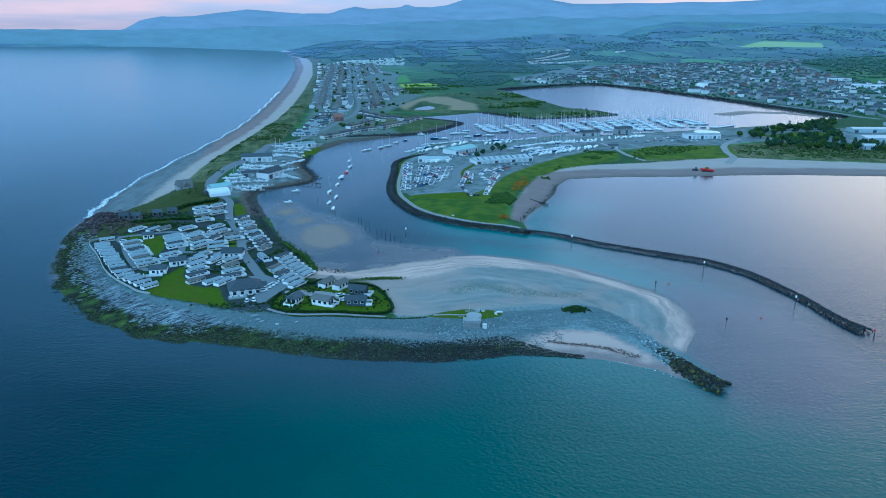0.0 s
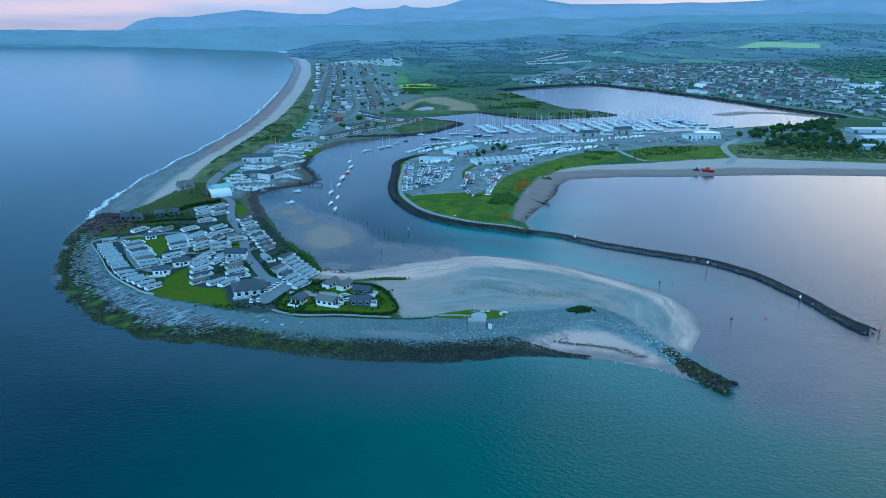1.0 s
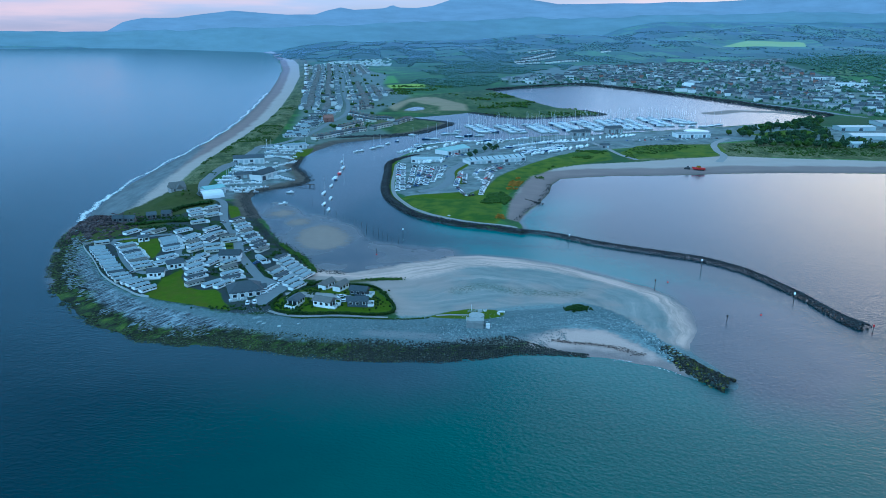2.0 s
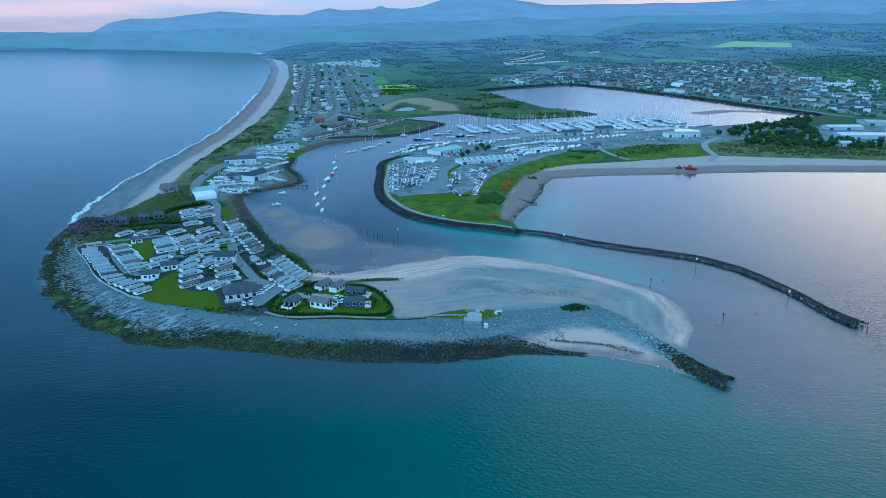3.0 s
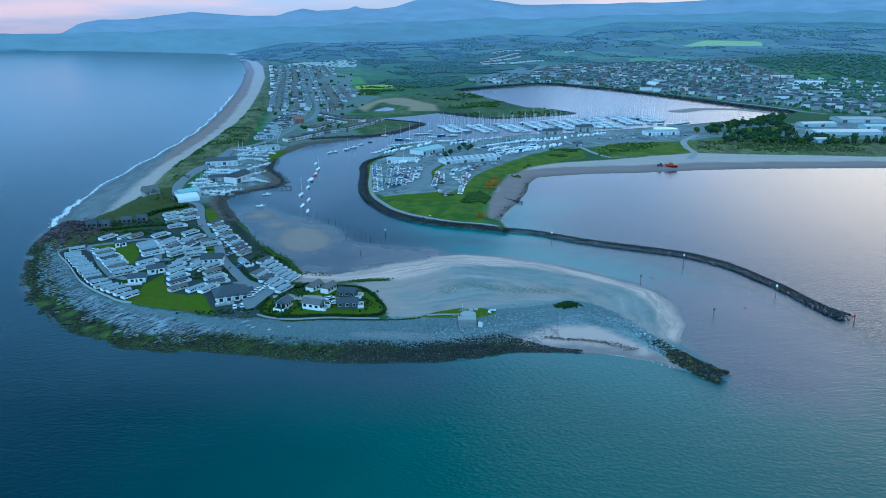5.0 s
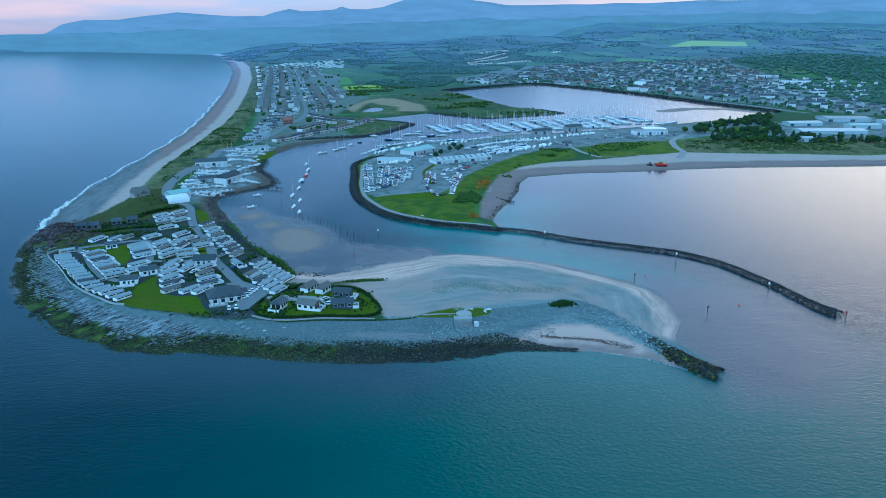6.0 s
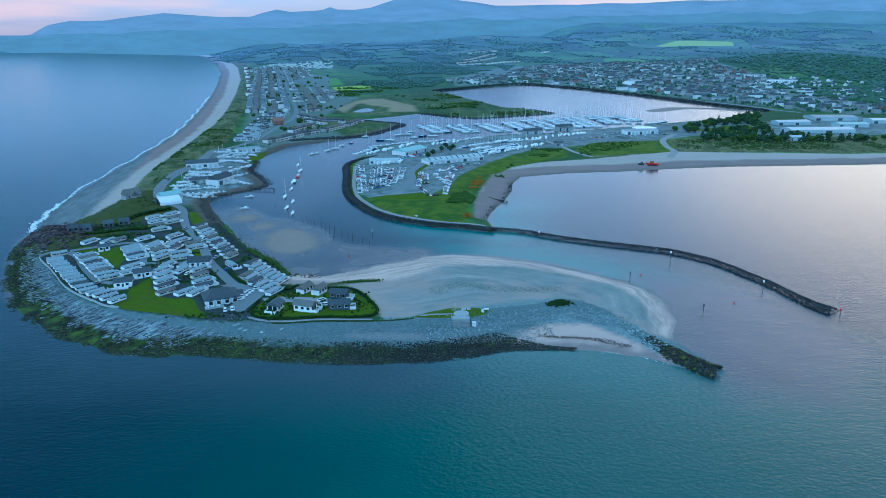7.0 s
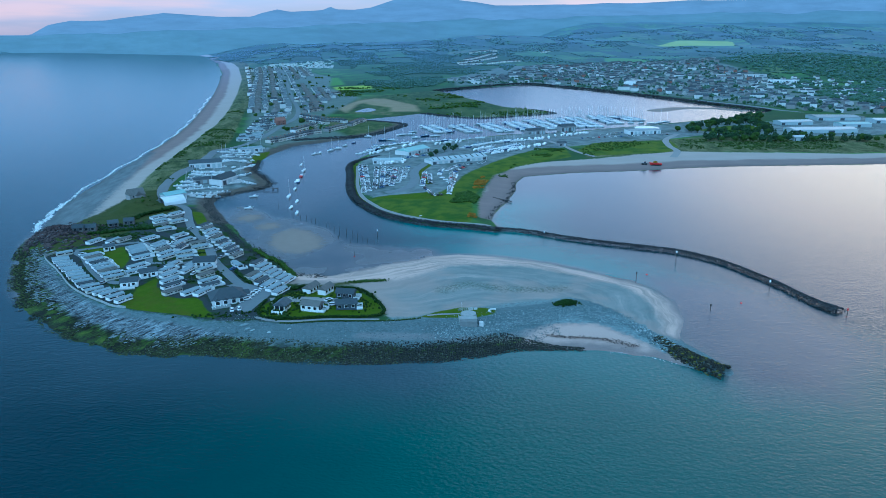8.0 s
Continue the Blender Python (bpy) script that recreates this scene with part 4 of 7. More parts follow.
COBBLE_STONE = stone("grey_cobble", [(0, (0.12, 0.145, 0.15)), (0.6, (0.22, 0.255, 0.26)), (0.95, (0.32, 0.36, 0.36)), (1, (0.55, 0.58, 0.57))])
GREEN_STONE = stone("green_weed_stone", [(0, (0.02, 0.022, 0.015)), (0.5, (0.05, 0.062, 0.02)), (0.85, (0.085, 0.105, 0.03)), (1, (0.22, 0.23, 0.18))])
HEAD_STONE = stone("breakwater_head_stone", [(0, (0.015, 0.016, 0.015)), (0.6, (0.045, 0.045, 0.035)), (0.86, (0.08, 0.085, 0.02)), (0.97, (0.22, 0.22, 0.02)), (1, (0.18, 0.18, 0.17))])
CRAG_STONE = stone("headland_crag", [(0, (0.02, 0.018, 0.02)), (0.6, (0.075, 0.053, 0.054)), (1, (0.15, 0.115, 0.11))])
SLAB_STONE = stone("bedrock_slab", [(0, (0.06, 0.065, 0.07)), (0.3, (0.17, 0.185, 0.20)), (0.7, (0.32, 0.36, 0.375)), (0.95, (0.38, 0.42, 0.43)), (1, (0.12, 0.10, 0.095))])
WHITE = plain("white_cladding", (0.84, 0.84, 0.83), 0.5, 0.07, 0.8)
CREAM = plain("cream_cladding", (0.60, 0.58, 0.51), 0.55, 0.08, 0.8)
RENDER_W = plain("white_render", (0.66, 0.655, 0.64), 0.85, 0.12, 0.4)
RENDER_T = plain("mid_grey_town_render", (0.43, 0.43, 0.425), 0.9, 0.25, 0.15, rand=0.6)
RENDER_G = plain("grey_render", (0.27, 0.265, 0.26), 0.9, 0.2, 0.4)
DARK_WALL = plain("dark_stone_wall", (0.13, 0.125, 0.12), 0.9, 0.3, 0.8)
BRICK_W = plain("red_brick_wall", (0.24, 0.12, 0.09), 0.9, 0.25, 0.8)
ROOF_PALE = plain("pale_roof_sheet", (0.27, 0.31, 0.33), 0.55, 0.2, 0.6)
ROOF_GREY = plain("grey_roof_sheet", (0.075, 0.085, 0.095), 0.6, 0.2, 0.6)
SLATE = plain("slate_roof", (0.085, 0.098, 0.11), 0.6, 0.35, 0.9, rand=0.5)
# slate made paler: haze over the far roofs is put into its colour
FAR_SLATE = plain("hazed_slate", (0.15, 0.168, 0.18), 0.7, 0.3, 0.5)
BROWN_ROOF = plain("brown_grey_tiles", (0.15, 0.145, 0.135), 0.7, 0.25, 0.9)
for _m in (SLATE, ROOF_GREY, BROWN_ROOF):
    _m.node_tree.nodes["Principled BSDF"].inputs["Specular IOR Level"].default_value = 0.15
METAL_ROOF = plain("metal_shed_roof", (0.42, 0.47, 0.48), 0.4, 0.12, 0.3)
GREEN_ROOF = plain("pale_green_roof", (0.33, 0.48, 0.46), 0.45, 0.12, 0.3)
GLASS = plain("dark_window_glass", (0.02, 0.025, 0.03), 0.08, 0.1)
DECK = plain("deck_boards", (0.50, 0.49, 0.46), 0.7, 0.2)
CONCRETE = plain("weathered_concrete", (0.34, 0.35, 0.34), 0.9, 0.25, 0.7)
STAINED_CONCRETE = plain("stained_concrete", (0.19, 0.20, 0.195), 0.9, 0.4, 0.7)
ASPHALT = plain("asphalt", (0.175, 0.19, 0.20), 0.9, 0.18, 0.4)
GRAVEL = plain("gravel", (0.28, 0.27, 0.26), 0.95, 0.25, 0.9)
TIMBER = plain("wet_timber", (0.045, 0.038, 0.032), 0.85, 0.3, 2.0)
GEL = plain("white_gelcoat", (0.78, 0.78, 0.77), 0.25, 0.06, 0.6)
SLATE_BLUE = plain("slate_blue_cladding", (0.055, 0.07, 0.09), 0.6, 0.15, 0.8)
NAVY = plain("navy_gelcoat", (0.03, 0.06, 0.16), 0.3, 0.1, 0.6)
RED_PAINT = plain("red_paint", (0.48, 0.03, 0.03), 0.4, 0.12, 0.8)
ALLOY = plain("mast_alloy", (0.60, 0.61, 0.62), 0.35, 0.05, 1.0, 0.6)
TEAL_PAINT = plain("blue_canvas", (0.05, 0.16, 0.32), 0.8, 0.2, 0.8)
RUBBER = plain("tyre_rubber", (0.02, 0.02, 0.02), 0.8, 0.1)
BLACK_PAINT = plain("black_paint", (0.025, 0.027, 0.03), 0.3, 0.1)
SILVER = plain("silver_paint", (0.42, 0.43, 0.45), 0.3, 0.06, 1.0, 0.3)
BLUE_PAINT = plain("blue_paint", (0.04, 0.10, 0.28), 0.3, 0.1)
BARK = plain("bark", (0.07, 0.05, 0.04), 0.95, 0.3, 2.0)
LEAF = leafy("broad_leaves", (0.035, 0.065, 0.012), (0.095, 0.14, 0.022))
PINE = leafy("pine_needles", (0.032, 0.058, 0.028), (0.065, 0.105, 0.042))
HEDGE = leafy("hedge_leaves", (0.02, 0.04, 0.008), (0.05, 0.085, 0.014))
SCRUB = leafy("scrub_leaves", (0.035, 0.065, 0.01), (0.10, 0.15, 0.018))
BLOOM = leafy("gorse_bloom", (0.17, 0.10, 0.012), (0.42, 0.20, 0.02))
FOAM = plain("surf_foam", (0.80, 0.82, 0.82), 0.7, 0.1)


def grounds(pts):
    a = np.asarray(pts, float)
    return heights(a[:, 0], a[:, 1])[0]


def lumps(name, places, material, label, category, kind="stuff", flat=0.7, head=None, long=1.0):
    ob = rubble(name, places, material, label, category, flat, head, long)
    if kind != "stuff":
        del ob["kind"]
    return ob


def ribbon(name, line, width, material, label, lift=0.25, category="road", step=5.0):
    """A road draped on the ground, with a little camber and thickness."""
    pts = smooth_line(line, step)
    vs = []
    for i, (x, y) in enumerate(pts):
        a, c = pts[max(0, i - 1)], pts[min(len(pts) - 1, i + 1)]
        k = math.hypot(c[0] - a[0], c[1] - a[1]) or 1
        nx, ny = -(c[1] - a[1]) / k, (c[0] - a[0]) / k
        for u in (-0.5, -0.25, 0, 0.25, 0.5):
            vs.append((x + nx * u * width, y + ny * u * width))
    z = np.maximum(grounds(vs), 0.3) + lift
    verts = [(p[0], p[1], float(h)) for p, h in zip(vs, z)]
    faces = [(i * 5 + j, i * 5 + j + 1, i * 5 + j + 6, i * 5 + j + 5) for i in range(len(pts) - 1) for j in range(4)]
    me = sheet_mesh(name, verts, [f[::-1] for f in faces])
    me.materials.append(material)
    return tagged(new(name, me), label, category, kind="structure")


# ---- rock armour and foreshore stones ----


def bank(line, width, height, spacing, size, seed, u0=0.0, u1=1.0):
    """Stones heaped along a line: (x, y, z, size)."""
    rng = random.Random(seed)
    pts = smooth_line(line, spacing)
    out = []
    for i, (x, y) in enumerate(pts):
        f = i / (len(pts) - 1)
        if not u0 <= f <= u1:
            continue
        a, c = pts[max(0, i - 1)], pts[min(len(pts) - 1, i + 1)]
        k = math.hypot(c[0] - a[0], c[1] - a[1]) or 1
        nx, ny = -(c[1] - a[1]) / k, (c[0] - a[0]) / k
        w = width(f)
        n = max(3, int(w / spacing * 1.2))
        for j in range(n + 1):
            u = (j + rng.uniform(-0.4, 0.4)) / n * 2 - 1
            s = size * rng.uniform(0.6, 1.4)
            out.append((x + nx * u * w / 2 + rng.uniform(-.5, .5), y + ny * u * w / 2 + rng.uniform(-.5, .5), height * max(0, 1 - abs(u) ** 1.8) - 0.3 + rng.uniform(-.2, .3), s))
    return out


lumps("far_breakwater", bank(PIER_FAR, lambda u: 5.4 + 5.0 * ss(0.9, 1, u), 2.1, 0.7, 0.82, 3), DARK_STONE, "long curved breakwater of dark rock armour in the water", "breakwater")
lumps("near_breakwater", bank(PIER_NEAR, lambda u: 11 + 2 * u, 2.6, 0.7, 0.95, 4, 0.0, 0.72), PALE_STONE, "pale boulder breakwater running out from the sand spit", "breakwater")
lumps("breakwater_head", bank(PIER_NEAR, lambda u: 9 + 2 * u, 2.8, 0.65, 0.85, 6, 0.60, 1.0), HEAD_STONE, "dark breakwater head of boulders with yellow weed", "breakwater")
lumps("training_wall", bank([(5, 718), (-14, 700)] + MARINA_W, lambda u: 6.5, 2.6, 1.1, 1.35, 5), DARK_STONE, "dark stone revetment along the harbour channel", "breakwater")
lumps("causeway_bank", bank([(162, 1540), (281, 1640), (408, 1712), (470, 1610), (510, 1520), (565, 1350), (603, 1200), (640, 1066)], lambda u: 9, 4.0, 3.0, 3.6, 7), DARK_STONE, "dark stone embankment between the town and the inner harbour", "embankment")


def scatter(n, line, near, far, size, seed, sink=0.15, wet=False, patchy=0.0):
    """Stones strewn between two distances inside a shore line."""
    rng = random.Random(seed)
    pts = smooth_line(line, 2.0)
    out = []
    for _ in range(n):
        i = rng.randrange(1, len(pts) - 1)
        (ax, ay), (cx, cy) = pts[i - 1], pts[i + 1]
        k = math.hypot(cx - ax, cy - ay) or 1
        d = near + (far - near) * rng.random() ** 1.7
        out.append((pts[i][0] - (cy - ay) / k * d + rng.uniform(-2, 2), pts[i][1] + (cx - ax) / k * d + rng.uniform(-2, 2), size * rng.uniform(0.5, 1.5)))
    if patchy:
        a = np.array(out)
        out = [p for p, v in zip(out, vnoise(a[:, 0], a[:, 1], 9, 12) * .7 + vnoise(a[:, 0], a[:, 1], 3, 13) * .3) if v > patchy]
    z = grounds([(p[0], p[1]) for p in out])
    return [(x, y, float(h) + s * (0.5 * 0.6 - sink), s) for (x, y, s), h in zip(out, z) if h > (-0.8 if wet else 0.05)]


lumps("shore_boulders", [q for q in scatter(9800, ROCK_SHORE[14:] + [(62, 253)], -1, 13, 0.5, 21, wet=True, patchy=.10) if q[2] < 2.2 - 1.9 * ss(18, 58, q[0])], BLACK_STONE, "band of wet black boulders along the tide line", "boulders")
lumps("weedy_boulders", scatter(6500, ROCK_SHORE[9:16], -1, 13, 0.45, 28, wet=True, patchy=.25), GREEN_STONE, "band of small boulders with dull green weed", "boulders")
lumps("weedy_rocks", scatter(8500, ROCK_SHORE[:13], -2, 11, 0.5, 22, wet=True, patchy=.40), WEED_STONE, "dark ledges of rock with olive weed at the tide line", "rocks", flat=0.45, head=42, long=1.7)
lumps("rock_slabs", scatter(2600, [(-226, 462)] + ROCK_SHORE[:12], 7, 23, 0.62, 23, patchy=.46), SLAB_STONE, "blue-grey ledges of bare bedrock above the tide", "rocks", flat=0.3, head=42, long=3.0)
lumps("cobbles", scatter(4500, ROCK_SHORE[11:] + [(60, 262)], 13, 34, 0.34, 24), COBBLE_STONE, "bank of pale blue-grey cobbles below the sea wall", "cobbles")
lumps("flat_slabs", [(x, y, ground(x, y) + .15, q) for x, y, q in ((-75, 288.5, 2.6), (-73, 285, 2.0), (-71, 283.5, 1.7), (-70, 286.6, 1.5), (-64, 281, 1.5), (-56, 282.5, 1.2), (-78, 283, 1.6))], PALE_STONE, "pale flat slabs of rock lying on the cobble bank", "rocks", flat=.22, head=40, long=1.5)
lumps("spit_boulders", scatter(5600, [(4, 268), (22, 271), (40, 276), (56, 279), (72, 281), (86, 268)], -1, 10, 0.42, 25), PALE_STONE, "pale boulders strewn along the crest of the spit", "boulders")
lumps("headland_rocks", [(x, y, float(h), s) for (x, y, s), h in zip(*(lambda q: (q, grounds(q)))([(-204 + random.gauss(0, 12), 440 + random.gauss(0, 14), random.uniform(0.8, 2.6)) for _ in range(900)])) if h > 0.2], CRAG_STONE, "brown and grey crags of the rocky headland", "rocks", flat=0.7)
lumps("harbour_bank_stones", scatter(2200, (SPIT[-3:] + HARBOUR_W[:9])[::-1], -6, 1, 0.5, 26, wet=True), DARK_STONE, "dark weedy stones on the harbour bank below the caravans", "stones")
lumps("inner_bank_stones", scatter(2600, HARBOUR_W[8:15][::-1], -3, 9, 0.6, 29, wet=True), DARK_STONE, "dark weedy stones on the muddy yard foreshore", "stones")
lumps("beach_groyne", bank([(76, 524), (83, 515), (91, 506)], lambda u: 2.0, 1.6, 0.7, 0.8, 33), DARK_STONE, "short dark stone groyne across the shingle beach", "groyne")
lumps("east_bay_stones", scatter(320, BAY_E[:5], 0, 3, 0.7, 27), DARK_STONE, "dark stones at the foot of the breakwater beach", "stones")
_rng = random.Random(31)
_foam = []
for _x, _y in smooth_line([(-229, 470), (-231.5, 486), (-234, 503), (-237, 530), (-239, 548)], 1.2):
    _foam += [(_x + 0.6 + 1.2 * math.sin(_y * .19) + _rng.gauss(0, 0.9), _y + _rng.gauss(0, 2.0), 0.05, _rng.uniform(.4, 1.3)) for _ in range(14)]
for _x, _y in smooth_line([(-238, 545), (-240, 590), (-240, 664), (-238, 747), (-237, 837), (-239, 934), (-246, 1036), (-264, 1233), (-289, 1466)], 2.5):
    if vnoise(np.array([_y]), np.array([0.0]), 40, 3)[0] > 0.22:
        _foam += [(_x - 0.3 + 1.5 * math.sin(_y * .07) + _rng.gauss(0, 0.6), _y + _rng.gauss(0, 3), 0.05, _rng.uniform(0.5, 1.6)) for _ in range(9)]
for _x, _y in smooth_line([(70, 249), (80, 245.5), (92, 235.5)], 0.8):
    _foam.append((_x + _rng.gauss(0.8, 0.5), _y + _rng.gauss(-.3, 0.5), 0.04, _rng.uniform(0.25, 0.7)))
lumps("surf_foam", _foam, FOAM, "thin broken line of white surf along the beach", "surf", flat=0.06)

# ---- roads and paths ----
ribbon("road_park", [(-165, 526), (-150, 519), (-141.5, 506), (-135.5, 481), (-128.5, 455), (-119, 433), (-112.5, 417), (-107, 398), (-102.5, 381), (-94.5, 363), (-86, 345), (-77.5, 327), (-72.5, 318), (-77, 302)], 5.4, ASPHALT, "pale grey asphalt lane through the caravan park")
ribbon("road_park_forecourt", [(-86, 340), (-77, 330), (-71, 322), (-75, 311), (-78, 303)], 9.0, ASPHALT, "grey asphalt forecourt beside the clubhouse", 0.29)
ribbon("road_row", [(-183, 408), (-175, 398), (-164, 376), (-150.5, 354), (-143, 349), (-135, 349.5), (-128, 361), (-123, 352), (-112, 348)], 4.0, ASPHALT, "narrow asphalt lane between rows of caravans")
ribbon("road_middle", [(-183, 410), (-172, 413), (-158, 417), (-146, 416), (-140, 397), (-134, 376), (-126, 377), (-115, 376), (-111, 381), (-102, 382)], 4.0, ASPHALT, "narrow asphalt lane between the caravans", 0.27)
ribbon("road_lodges", [(-66, 312), (-58, 314), (-50, 312.5), (-41, 310), (-34, 307.5)], 7.5, GRAVEL, "grey gravel drive between the lodges", 0.24)
ribbon("road_yard", [(-160, 522), (-170, 560), (-172, 610), (-164, 680), (-160, 750), (-138, 800), (-122, 870), (-112, 950), (-99, 1050), (-103, 1174), (-126, 1379), (-154, 1676), (-197, 2121), (-241, 2500)], 7.0, ASPHALT, "long straight road behind the dunes", 0.3, step=12)
ribbon("road_marina", [(0, 541), (18, 552), (27, 585), (30, 620), (48, 664), (64, 698), (98, 741), (150, 765), (194, 781), (240, 800), (366, 815), (420, 790), (520, 750)], 8.0, ASPHALT, "pale asphalt road across the marina", 0.2, step=8)
ribbon("road_quay", [(345, 1692), (431, 1713), (493, 1624), (553, 1463), (599, 1296), (636, 1163), (655, 1082), (664, 1015)], 9.0, ASPHALT, "grey road along the inner harbour before the town", 0.3, step=12)
ribbon("path_beach", [(366, 812), (330, 765), (314, 720), (308, 690), (290, 660)], 7.0, GRAVEL, "sandy track from the marina to the beach", 0.2, category="path")
ribbon("path_dune", [(196, 790), (202, 735), (205, 700), (214, 672)], 5.0, GRAVEL, "sandy track through the dunes", 0.2, category="path")

ribbon("path_wall", [(-19, 668), (-20, 624), (-21, 578), (-18.5, 538), (-11, 510), (-3, 490), (11, 471), (31, 455), (50, 446), (62, 440)], 3.0, GRAVEL, "pale gravel path along the top of the stone revetment", 0.35, category="path")
ribbon("path_sea", [(-71, 295.5), (-62, 290.6), (-40, 288.3), (-18, 287.6)], 1.6, GRAVEL, "pale footpath between the hedge and the cobble bank", 0.3, category="path", step=3)

# ---- caravans ----
# rows of caravans: first and last centre, how many, heading of the first and the last
SEA_ROW = [(-185.5, 393.5, -154.7, 345, 12, 18, 30), (-151, 339.5, -133, 323.5, 5, 36, 52), (-187, 404, -187, 404, 1, 29, 29)]
CARAVANS = [
    (-170, 394.5, -146.5, 356, 9, 40, 36), (-149.6, 404.7, -140.8, 385.3, 6, 42, 42), (-139, 370, -137.7, 362, 2, 45, 38), (-177, 423, -177, 423, 1, 60, 60), (-166, 422, -160, 423, 2, 62, 60), (-147, 423, -147, 423, 1, 55, 55),
    (-138.5, 411.5, -127.6, 384.5, 5, 60, 52), (-131, 430, -125.6, 421, 2, 52, 50), (-127.6, 411, -124.6, 402.6, 2, 70, 70), (-120.4, 392, -117.4, 383.5, 2, 32, 24), (-117, 414, -113.6, 404.5, 2, 28, 34),
    (-154, 476, -142.5, 444, 4, 45, 35), (-145.6, 487, -139.2, 465, 3, 50, 45), (-121.4, 455.5, -91.8, 389, 11, 58, 58), (-79, 374, -61.5, 341.5, 7, 60, 60), (-79.5, 352, -63, 323.5, 6, 60, 60), (-89, 371, -89, 371, 1, -56, -56),
    (-122.3, 361, -112.6, 330, 5, 58, 44), (-121.6, 370, -121.6, 370, 1, 66, 66), (-104, 327, -104, 327, 1, 54, 54), (-98.4, 325.5, -98.4, 325.5, 1, 60, 60), (-103.5, 361, -97, 335, 4, 54, 34), (-112.5, 369, -112, 360, 2, 66, 66)]


def gable_ends(bm, l, w, h, rise):
    for x0, x1 in ((-l / 2, -l / 2 + .25), (l / 2 - .25, l / 2)):
        a = [bm.verts.new(p) for p in ((x0, -w / 2, h), (x0, w / 2, h), (x0, 0, h + rise * .93), (x1, -w / 2, h), (x1, w / 2, h), (x1, 0, h + rise * .93))]
        for f in ((0, 2, 1), (3, 4, 5), (0, 1, 4, 3), (1, 2, 5, 4), (2, 0, 3, 5)):
            bm.faces.new([a[i] for i in f])


def caravan(wall, roof, label, length=9.0, width=3.3, deck=False):
    c = thing("static_caravan", label, "caravan", "static caravans on the park")
    h = length / 2
    bm = boxed(-h, -width / 2, 0.35, h, width / 2, 2.0, bevel=0.06)
    gable_ends(bm, length, width, 2.0, 0.75)
    part("body", bm, wall, c)
    part("skirt", boxed(-h + .15, -width / 2 + .1, -0.4, h - .15, width / 2 - .1, 0.35), ROOF_GREY, c, "dark skirt under the body")
    part("roof", gable(-h, -width / 2, h, width / 2, 2.02, 0.75, 0.12), roof, c)
    for s in (-1, 1):
        for k, hw in ((-0.34, 1.1), (-0.12, .5), (0.12, .45), (0.32, 1.0)):
            part("window", boxed(k * length - hw, s * width / 2 - .03, 1.15, k * length + hw, s * width / 2 + .03, 1.65), GLASS, c)
    part("bay_window", boxed(-h - .04, -1.3, 0.8, -h + .03, 1.3, 1.8), GLASS, c)
    part("door", boxed(-0.03 * length, -width / 2 - .05, 0.4, -0.03 * length + .75, -width / 2 + .02, 1.95), ROOF_PALE, c)
    if deck:
        d = part("deck", boxed(-h - 2.6, -width / 2 - 1.2, 0.05, -h - .05, width / 2, 0.4), DECK, c, "pale timber deck")
        bm = bmesh.new()
        for x0, y0, x1, y1 in ((-h - 2.6, -width / 2 - 1.2, -h - 2.5, width / 2), (-h - 2.5, -width / 2 - 1.2, -h - .05, -width / 2 - 1.1), (-h - 2.5, width / 2 - .1, -h - .05, width / 2)):
            box(bm, x0, y0, 0.4, x1, y1, 1.3)
        part("deck_railing", bm, WHITE, d)
    return c


def spread(masters, places, weights=None, seed=1):
    """Each place (x, y, z, heading) takes one of the masters; the first use moves the master itself."""
    rng = random.Random(seed)
    fresh = set(range(len(masters)))
    for p in places:
        k = rng.choices(range(len(masters)), weights)[0]
        m = pose(p[0], p[1], p[2], 0, 0, p[3])
        if k in fresh:
            fresh.discard(k)
            masters[k].matrix_basis = m
        else:
            copy_thing(masters[k], m)
    for k in fresh:
        for o in (*masters[k].children_recursive, masters[k]):
            bpy.data.objects.remove(o)


def ranked(rows, seed, wob):
    rng = random.Random(seed)
    out = []
    for x0, y0, x1, y1, n, h0, h1 in rows:
        for i in range(n):
            u = i / max(1, n - 1)
            out.append((x0 + (x1 - x0) * u + rng.uniform(-.4, .4), y0 + (y1 - y0) * u + rng.uniform(-.4, .4), h0 + (h1 - h0) * u + rng.uniform(-wob, wob)))
    return out


_pl = ranked(SEA_ROW, 2, 1.5)
_gz = grounds(_pl)
spread([caravan(WHITE, ROOF_PALE, "small white static caravan with a pale roof by the sea wall", 8.0, 3.0), caravan(CREAM, ROOF_PALE, "small cream static caravan by the sea wall", 8.0, 3.0), caravan(WHITE, ROOF_GREY, "small white static caravan with a grey roof by the sea wall", 8.0, 3.0)],
       [(x, y, float(z) - 0.05, h + 180) for (x, y, h), z in zip(_pl, _gz)], (6, 2, 1), 3)
_rng = random.Random(5)
_pl = ranked(CARAVANS, 5, 4.5)
_gz = grounds(_pl)
spread([caravan(WHITE, ROOF_PALE, "white static caravan with a pale roof and white railed deck", deck=True), caravan(CREAM, ROOF_PALE, "cream static caravan with a pale roof and timber deck", deck=True), caravan(WHITE, ROOF_GREY, "white static caravan with a dark grey roof", deck=True), caravan(CREAM, BROWN_ROOF, "cream static caravan with a brown-grey roof")],
       [(x, y, float(z) - 0.05, h + 180) for (x, y, h), z in zip(_pl, _gz)], (5, 2.5, 2.2, 1.6), 8)


